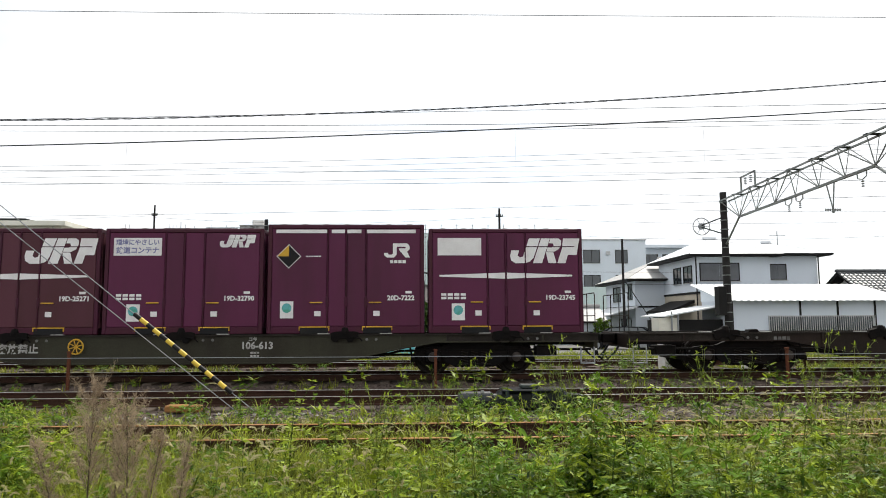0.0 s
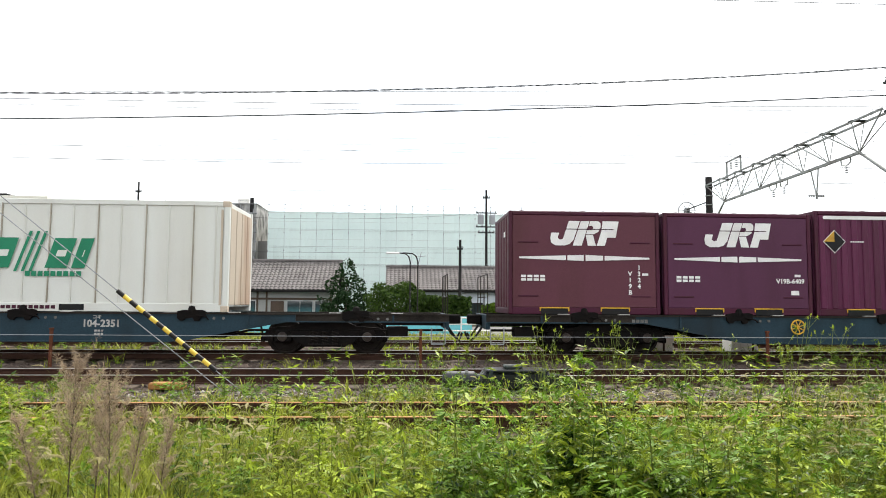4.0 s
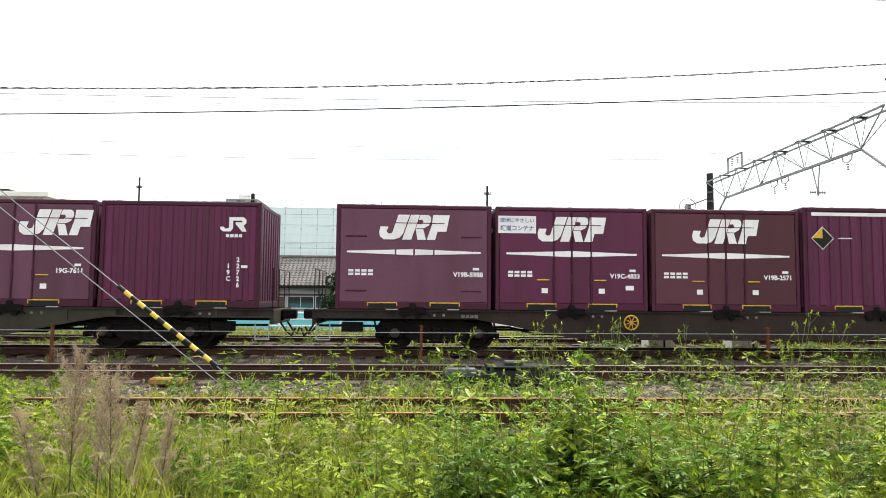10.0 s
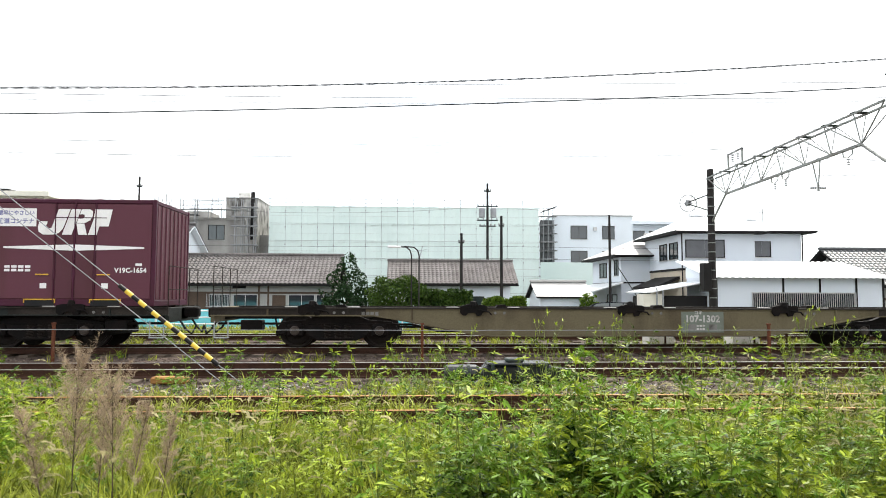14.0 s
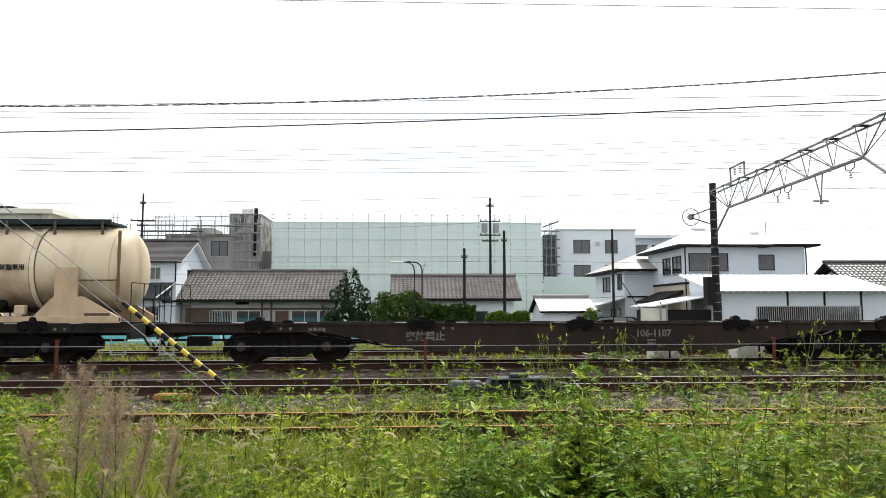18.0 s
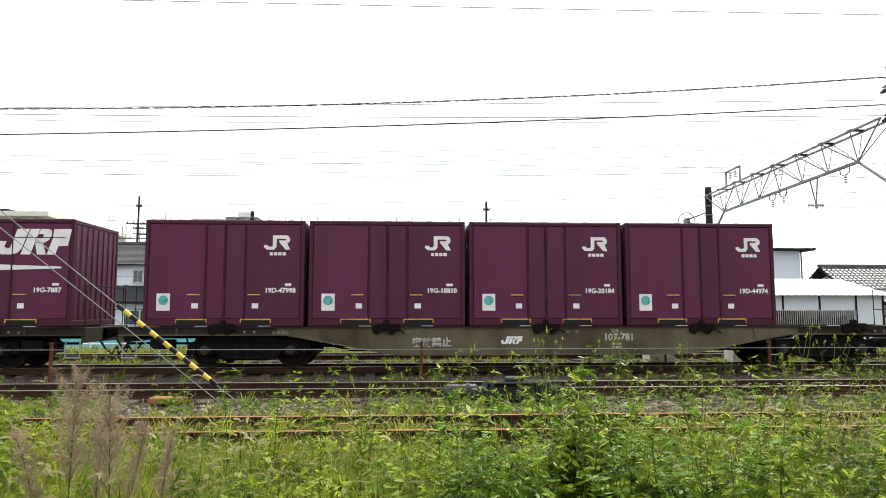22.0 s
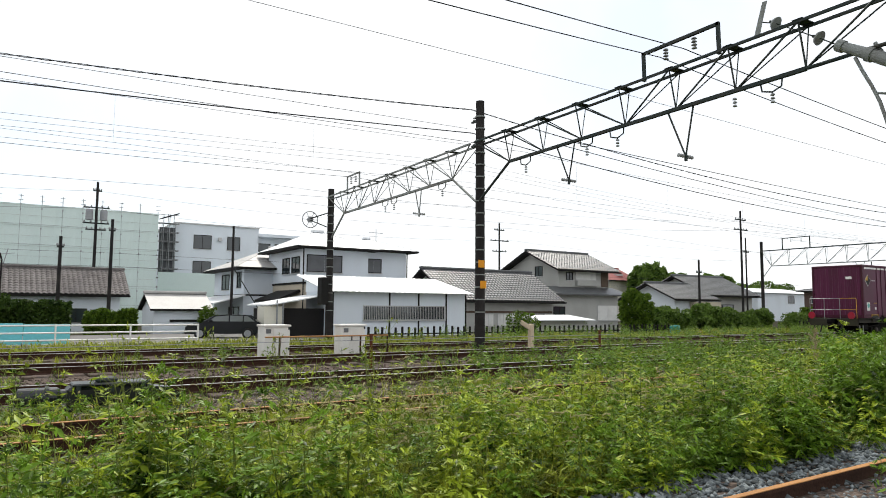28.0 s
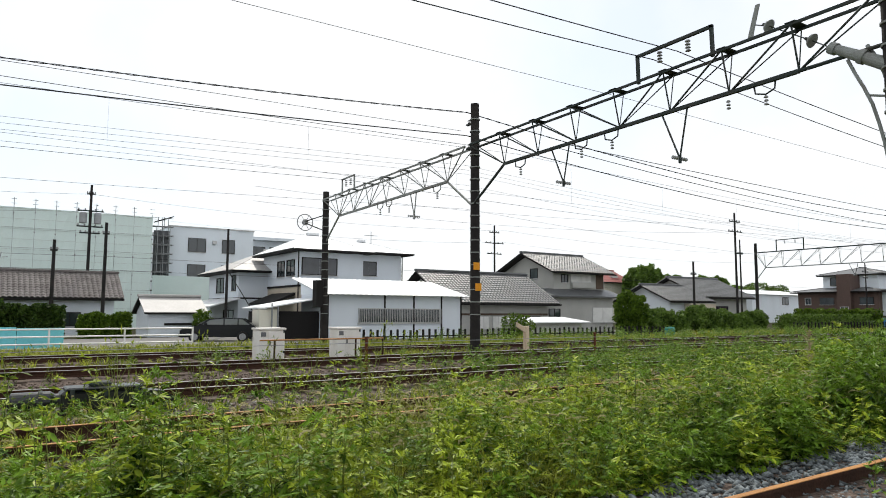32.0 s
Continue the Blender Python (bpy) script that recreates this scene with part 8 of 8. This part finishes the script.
def tall_weed(x, y, high, lean=0.0, dense=1.0):
    """A tall thin weed with whorls of narrow leaves, a thing of its own."""
    ob = thing("tall_weed", (x, y, -0.34), "tall thin weed with whorls of narrow green leaves", "weed", "tall weeds")
    turn = RNG.uniform(0, 6.3)
    bend = np.array((lean, RNG.uniform(-0.05, 0.05)))
    def at(u):
        return np.array((*(bend * u * u * high), u * high))
    stems, green = [stalk([at(u) for u in np.linspace(0, 1, 7)], 0.0055)], []
    n = int(10 * dense)
    for i in range(n):
        u = 0.3 + 0.7 * (i + 0.6) / n
        for k in range(RNG.integers(2, 5)):
            turn += 1.7 + RNG.uniform(-0.4, 0.4)
            l = RNG.uniform(0.07, 0.12) * (1.25 - 0.6 * u)
            p = at(u)
            tip = p + np.array((math.cos(turn) * l, math.sin(turn) * l, RNG.uniform(-0.3, 0.5) * l))
            green.append(leaflet(p, tip, 0.17 * l, 0, RNG.uniform(-0.9, 0.9)))
            green += [leaflet(p, p + np.array((math.cos(turn + s) * l * 0.8, math.sin(turn + s) * l * 0.8, 0.1 * l)), 0.13 * l) for s in (-0.6, 0.6)]
    for k in range(RNG.integers(1, 4)):
        u = RNG.uniform(0.45, 0.8)
        a = RNG.uniform(0, 6.3)
        p, q = at(u), at(u) + np.array((math.cos(a) * 0.14, math.sin(a) * 0.14, 0.2))
        stems.append(stalk([p, q], 0.004))
        for s in range(5):
            w = a + RNG.uniform(-2, 2)
            green.append(leaflet(q, q + np.array((math.cos(w) * 0.09, math.sin(w) * 0.09, RNG.uniform(-0.03, 0.06))), 0.016))
    v, t = joined(stems)
    part("stem", mesh_of("stem", v, t, M_STEMDARK), M_STEMDARK, ob)
    v, t = joined(green)
    tagged(part("leaves", mesh_of("leaves", v, t, M_YOUNG), M_YOUNG, ob), kind="stuff")
    return ob


for x, y, high, lean in ((-1.55, 6.2, 1.23, -0.05), (-1.2, 6.0, 1.16, 0.25), (-1.05, 5.6, 1.10, 0.05), (-0.75, 6.4, 1.19, 0.1), (-0.35, 6.6, 1.21, 0.2), (-0.55, 5.4, 1.04, -0.2), (0.4, 5.5, 1.30, 0.03), (0.62, 5.9, 1.16, 0.12), (1.15, 5.7, 1.32, -0.2), (1.35, 5.8, 1.38, 0.15), (1.6, 6.0, 1.23, 0.05), (1.9, 5.9, 1.34, 0.22), (2.15, 6.3, 1.21, -0.1), (2.4, 5.6, 1.28, 0.08), (2.62, 6.1, 1.12, 0.1), (2.95, 5.8, 1.30, 0.2), (3.3, 6.2, 1.25, -0.12), (3.6, 5.9, 1.12, 0.05), (3.95, 6.4, 1.10, 0.1), (4.6, 6.0, 1.04, -0.1), (-2.9, 6.5, 0.99, 0.1), (-3.5, 6.2, 0.94, -0.1), (5.4, 5.2, 1.08, 0.1), (6.1, 5.0, 1.12, 0.05), (6.8, 4.6, 1.10, 0.0), (7.6, 5.1, 1.08, -0.1), (8.8, 4.8, 1.10, 0.1), (10.2, 5.2, 1.16, 0.0)):
    tall_weed(x, y, high, lean)
kept = RNG
RNG = np.random.default_rng(77)
for i in range(7):
    tall_weed(-1.3 + i * 0.85 + RNG.uniform(-0.12, 0.12), RNG.uniform(6.0, 7.3), RNG.uniform(0.72, 1.0), RNG.uniform(-0.2, 0.2))
for i in range(30):
    tall_weed(-0.6 + i * 0.4 + RNG.uniform(-0.18, 0.18), RNG.uniform(4.15, 5.3), RNG.uniform(0.78, 1.06), RNG.uniform(-0.1, 0.1), 1.3)
for i in range(22):
    tall_weed(5.6 + i * 0.42 + RNG.uniform(-0.2, 0.2), RNG.uniform(4.2, 6.6), RNG.uniform(1.05, 1.38), RNG.uniform(-0.12, 0.12), 1.2)
RNG = kept


def bare_stalk(x, y, high, lean):
    """A thin pale stalk that forks again and again, with tiny leaves and buds at its tips."""
    ob = thing("thin_stalk", (x, y, -0.34), "thin green branching stalk with small yellow-green buds", "weed", "thin stalks")
    def at(u):
        return np.array((lean * u * high, 0.02 * u, u * high))
    bits, buds = [stalk([at(u) for u in np.linspace(0, 1, 5)], 0.005)], []
    def bud(p, r):
        for i in range(7):
            w = RNG.normal(size=3) * r
            buds.append(leaflet(p, p + w + np.array((0, 0, 0.5 * r)), 0.3 * r))
    turn = RNG.uniform(0, 6.3)
    for k in range(6):
        turn += math.pi + RNG.uniform(-0.5, 0.5)
        u = 0.5 + 0.075 * k
        p = at(u)
        l = RNG.uniform(0.22, 0.4) * (1.35 - u)
        q = p + np.array((math.cos(turn) * l, math.sin(turn) * l * 0.5, l * RNG.uniform(1.1, 1.7)))
        bits.append(stalk([p, (p + q) / 2 + np.array((math.cos(turn) * 0.02, 0, -0.02)), q], 0.0032))
        bud(q, 0.017)
        for j in range(2):
            m = p + (q - p) * RNG.uniform(0.4, 0.8)
            r = m + np.array((RNG.uniform(-0.09, 0.09), RNG.uniform(-0.05, 0.05), RNG.uniform(0.06, 0.13)))
            bits.append(stalk([m, r], 0.002))
            bud(r, 0.014)
        for i in range(3):
            buds += lobed_leaf(p, RNG.uniform(0, 6.3), RNG.uniform(-0.2, 0.6), RNG.uniform(0.05, 0.085) * (1.5 - u))
    bud(at(1.0), 0.018)
    for i in range(9):
        buds += lobed_leaf(at(RNG.uniform(0.3, 0.62)), RNG.uniform(0, 6.3), RNG.uniform(-0.3, 0.5), RNG.uniform(0.07, 0.1))
    v, t = joined(bits)
    part("stalk", mesh_of("stalk", v, t, M_STEM), M_STEM, ob)
    v, t = joined(buds)
    tagged(part("foliage", mesh_of("foliage", v, t, M_YOUNG), M_YOUNG, ob), kind="stuff")


for x, y, high, lean in ((0.62, 5.2, 1.32, -0.18), (0.85, 5.3, 1.25, 0.2), (1.1, 5.1, 1.4, -0.05), (1.5, 5.3, 1.42, 0.12), (1.75, 5.3, 1.38, -0.1), (2.1, 5.2, 1.3, 0.1), (2.4, 5.4, 1.36, -0.15), (2.75, 5.1, 1.45, 0.22), (3.05, 5.2, 1.3, -0.1), (3.25, 5.3, 1.42, 0.12), (3.7, 5.2, 1.25, 0.1), (-0.4, 5.2, 1.05, 0.1), (0.25, 5.6, 1.1, -0.25), (1.3, 5.5, 1.2, -0.2), (2.6, 5.6, 1.22, 0.05), (3.9, 5.6, 1.15, -0.1), (0.05, 6.2, 1.1, 0.15)):
    bare_stalk(x, y, high, lean)


def plume(x, y, high, wide, lean, twigs=9):
    """A dry feathery plant: dark stem, thin branches, each with a haze of fine pinkish-brown threads."""
    ob = thing("dry_plume_plant", (x, y, -0.34), "dead feathery pinkish-brown plume on dark stem", "dry weed", "dry plumes")
    def at(u):
        return np.array((lean * u * u * high, 0, u * high))
    bits = [stalk([at(u) for u in np.linspace(0, 0.97, 6)], 0.007)]
    threads = []
    lines = [(at(0.5), at(1.0))]
    for k in range(twigs * 3):
        u = 0.42 + 0.5 * k / (twigs * 3)
        a = k * 2.4 + RNG.uniform(-0.4, 0.4)
        l = wide * (1.35 - 0.9 * (u - 0.4)) * RNG.uniform(0.6, 1.2)
        p = at(u)
        q = p + np.array((math.cos(a) * l, math.sin(a) * l, l * RNG.uniform(1.0, 2.0)))
        bits.append(stalk([p, q], 0.0016))
        lines.append((p, q))
    for p, q in lines:
        n = 80
        w = RNG.uniform(0.15, 1.08, n)[:, None]
        base = p + (q - p) * w + RNG.normal(0, 0.006, (n, 3))
        d = RNG.normal(size=(n, 3)) * 0.02 + np.array((0, 0, 0.02))
        side = np.cross(d, RNG.normal(size=(n, 3)))
        side /= np.linalg.norm(side, axis=1)[:, None] + 1e-9
        threads.append(np.stack([base - side * 0.0016, base + side * 0.0016, base + d], 1).reshape(-1, 3))
    v, t = joined(bits)
    part("stem", mesh_of("stem", v, t, M_BARK), M_BARK, ob)
    vv = np.concatenate(threads)
    part("plume", mesh_of("plume", vv, np.arange(len(vv)).reshape(-1, 3), M_PLUME), M_PLUME, ob)
    return ob


plume(-2.12, 4.55, 1.25, 0.12, 0.02, 17)
plume(-1.84, 4.5, 1.14, 0.12, -0.03, 16)
plume(-2.2, 4.4, 0.95, 0.06, -0.22, 7)
plume(-1.72, 4.45, 1.0, 0.055, 0.12, 7)
plume(-1.55, 4.5, 0.92, 0.06, 0.1, 7)
plume(-1.98, 4.6, 1.0, 0.05, 0.05, 6)
plume(14.5, 7.6, 1.3, 0.09, 0.05, 10)


# ---- trees, hedges, far woods ----
def leaf_cloud(n, inside, box, size):
    """Small leaves in a volume, denser towards its skin. inside(p): below 1 within."""
    lo, hi = np.array(box[0], float), np.array(box[1], float)
    p = RNG.uniform(lo, hi, (n * 6, 3))
    d = inside(p)
    ok = (d < 1) & (RNG.uniform(0, 1, len(p)) < np.clip(d, 0.12, 1) ** 2)
    p = p[ok][:n]
    m = len(p)
    a = RNG.normal(size=(m, 3))
    a /= np.linalg.norm(a, axis=1)[:, None]
    b = np.cross(a, RNG.normal(size=(m, 3)))
    b /= np.linalg.norm(b, axis=1)[:, None]
    s = (size * RNG.uniform(0.6, 1.4, m))[:, None]
    v = np.stack([p - a * s, p + b * s * 0.5, p + a * s, p - b * s * 0.5], 1).reshape(-1, 3)
    k = np.arange(m)[:, None] * 4
    t = np.concatenate([k + [0, 1, 2], k + [0, 2, 3]], 1).reshape(-1, 3)
    return v, t


def lumpy(p, f, k):
    return 0.16 * (np.sin(p[:, 0] * f + k) * np.cos(p[:, 2] * f * 1.2 + k) + np.sin(p[:, 1] * f * 1.1 - k))


def tree(x, y, high, wide, label, material, shape="round", trunk=0.25, n=2600, size=0.12, category="tree"):
    ob = thing("tree", (x, y, BASE), label, category, "trees")
    bark = Geo().tube((0, 0, 0), (0, 0, high * 0.6), 0.06 * wide + 0.04, 8, 0.03)
    for i in range(5):
        a = i * 1.3
        z = high * (trunk + 0.08 * i)
        bark.tube((0, 0, z), (math.cos(a) * wide * 0.6, math.sin(a) * wide * 0.6, z + high * 0.2), 0.035, 6, 0.012)
    part("trunk", bark, M_BARK, ob)
    c = high * (1 + trunk) / 2
    h = high * (1 - trunk) / 2
    if shape == "cone":
        def inside(p):
            u = np.clip((p[:, 2] - high * trunk * 0.5) / (high * (1 - trunk * 0.5)), 0, 1)
            return np.hypot(p[:, 0], p[:, 1]) / (wide * (1 - u) ** 0.75 * np.clip(0.55 + 3 * u, 0, 1) + 0.03) + lumpy(p, 3.0, x) * 2.6
    else:
        def inside(p):
            return np.sqrt((p[:, 0] / wide) ** 2 + (p[:, 1] / wide) ** 2 + ((p[:, 2] - c) / h) ** 2) + lumpy(p, 5.5 / wide, x)
    v, t = leaf_cloud(n, inside, ((-wide * 1.2, -wide * 1.2, high * trunk * 0.4), (wide * 1.2, wide * 1.2, high * 1.05)), size)
    part("crown", mesh_of("crown", v, t, material), material, ob)
    return ob


def hedge(x0, x1, y0, y1, high, label, material=None, n=2500, size=0.09):
    ob = thing("hedge", (0, 0, BASE), label, "hedge", "hedges")
    def inside(p):
        u = np.abs((p[:, 0] - (x0 + x1) / 2) / ((x1 - x0) / 2))
        w = np.abs((p[:, 1] - (y0 + y1) / 2) / ((y1 - y0) / 2))
        return np.maximum.reduce([u, w, p[:, 2] / high]) + lumpy(p, 4.0, x0) * 0.6
    v, t = leaf_cloud(n, inside, ((x0, y0, 0), (x1, y1, high * 1.1)), size)
    part("leaves", mesh_of("leaves", v, t, material or M_HEDGE), material or M_HEDGE, ob)
    stems = Geo()
    x = x0 + 0.3
    while x < x1:
        stems.tube((x, (y0 + y1) / 2, 0), (x + 0.1, (y0 + y1) / 2, high * 0.8), 0.04, 5)
        x += 0.6
    tagged(part("stems", stems, M_BARK, ob), kind="stuff")
    return ob


tree(-4.2, 49, 4.9, 1.7, "dark green conical evergreen tree by the street", M_CONIFER, "cone", 0.1, 8000, 0.12)
tree(-0.6, 47, 2.9, 1.9, "spreading green garden shrub", M_PINE, "round", 0.12, 6500, 0.11, "shrub")
hedge(0.6, 4.5, 46.6, 48.0, 1.95, "clipped green hedge by the street", M_PINE, n=9000, size=0.11)
hedge(5.2, 8.2, 46.6, 47.6, 1.5, "low clipped yellow-green hedge", n=6000, size=0.11)
tree(12.6, 47, 1.8, 0.6, "small garden bush beside the shed", M_HEDGE, "round", 0.15, 1200, 0.08, "shrub")
tree(40.3, 34.5, 3.2, 1.15, "tall rounded yellow-green bush at the fence", M_HEDGE, "round", 0.03, 9000, 0.1, "shrub")
tree(28.6, 33.6, 1.6, 1.0, "small green bush behind the fence", M_HEDGE, "round", 0.05, 1500, 0.08, "shrub")
for x, y, w, hgt in ((44.2, 36.5, 1.2, 1.5), (46.8, 37, 1.4, 2.0), (49.8, 37.5, 1.0, 1.3), (52.8, 37.5, 1.7, 2.3), (56, 38, 1.5, 2.0), (59.3, 38, 1.2, 1.5), (62.5, 38.4, 1.4, 1.9)):
    tree(x, y, hgt, w, "dense dark garden bushes along the fence", M_BUSH, "round", 0.02, 5500, 0.13, "shrub")
hedge(88, 89.6, 38.4, 48.5, 2.1, "clipped bright green hedge before a brown house", n=9000, size=0.15)
hedge(66, 84, 37.2, 38.6, 1.5, "long low green hedge along the fence", M_BUSH, n=7000, size=0.13)
for x, y, w, hgt in ((86.9, 72, 2.7, 9.0), (94, 76, 2.6, 8.6), (99, 77, 3.0, 8.2), (106, 76, 3.0, 8.0), (111, 76, 3.2, 8.2), (140, 95, 6, 8.5), (165, 100, 7, 9)):
    tree(x, y, hgt, w, "distant rounded dark green tree", M_BUSH, "round", 0.3, 7000, 0.3)


# ---- loose stone on the near ballast ----
def stones(n, x0, x1, y0, y1, z, lo, hi):
    base = np.array([(1, 0, 0), (-1, 0, 0), (0, 1, 0), (0, -1, 0), (0, 0, 1), (0, 0, -1)], float)
    tri = np.array([(0, 2, 4), (2, 1, 4), (1, 3, 4), (3, 0, 4), (2, 0, 5), (1, 2, 5), (3, 1, 5), (0, 3, 5)])
    shapes = []
    for i in range(10):
        v = np.concatenate([base * RNG.uniform(0.7, 1.2, (6, 1)) + RNG.normal(0, 0.22, (6, 3))])
        shapes.append((v * np.array((1.0, 0.8, 0.6)), tri))
    p = field(n, x0, x1, y0, y1)
    rows = spots(p, z, lo, hi, 0.4)
    rows[:, 2] += RNG.uniform(-0.012, 0.014, len(rows))
    return shapes, rows


shapes, rows = stones(7000, 3.0, 20, 3.15, 4.05, -0.215, 0.024, 0.058)
tagged(scatter("crushed_stone", shapes, rows, M_STONE), "blue-grey crushed stone beside the rusted rail", "ballast", kind="stuff")
shapes, rows = stones(4000, 3.0, 16, 2.0, 3.1, -0.225, 0.018, 0.04)
tagged(scatter("crushed_stone", shapes, rows, M_STONE), "grey crushed stone between rusted rails", "ballast", kind="stuff")
shapes, rows = stones(16000, -10, 16, 9.6, 16.3, -0.205, 0.018, 0.045)
tagged(scatter("ballast_stone", shapes, rows, M_LOOSE), "brown-grey loose ballast stone", "ballast", kind="stuff")
shapes, rows = stones(7000, -11, 18, 9.75, 11.5, -0.205, 0.014, 0.04)
keep = RNG.uniform(0, 1, len(rows)) < np.clip(1.5 * bumps(rows[:, 0], rows[:, 1], 1.6, 0.9) - 0.1, 0.1, 1)
tagged(scatter("pale_gravel", shapes, rows[keep], M_GRAVEL), "pale grey gravel between siding and running track", "ballast", kind="stuff")


# ---- what moves ----
def along(t):
    """How far the train has come along its track, from where it stands at 24 s."""
    return -235.969 + 9.38086 * t + 0.0206474 * t**2 - 0.000221804 * t**3 + 6.03298e-06 * t**4


def motions():
    for ob, x, z in TRAIN:
        walk(ob, [(t, pose(x + along(t), TRAIN_Y, z)) for t in range(33)])


motions()
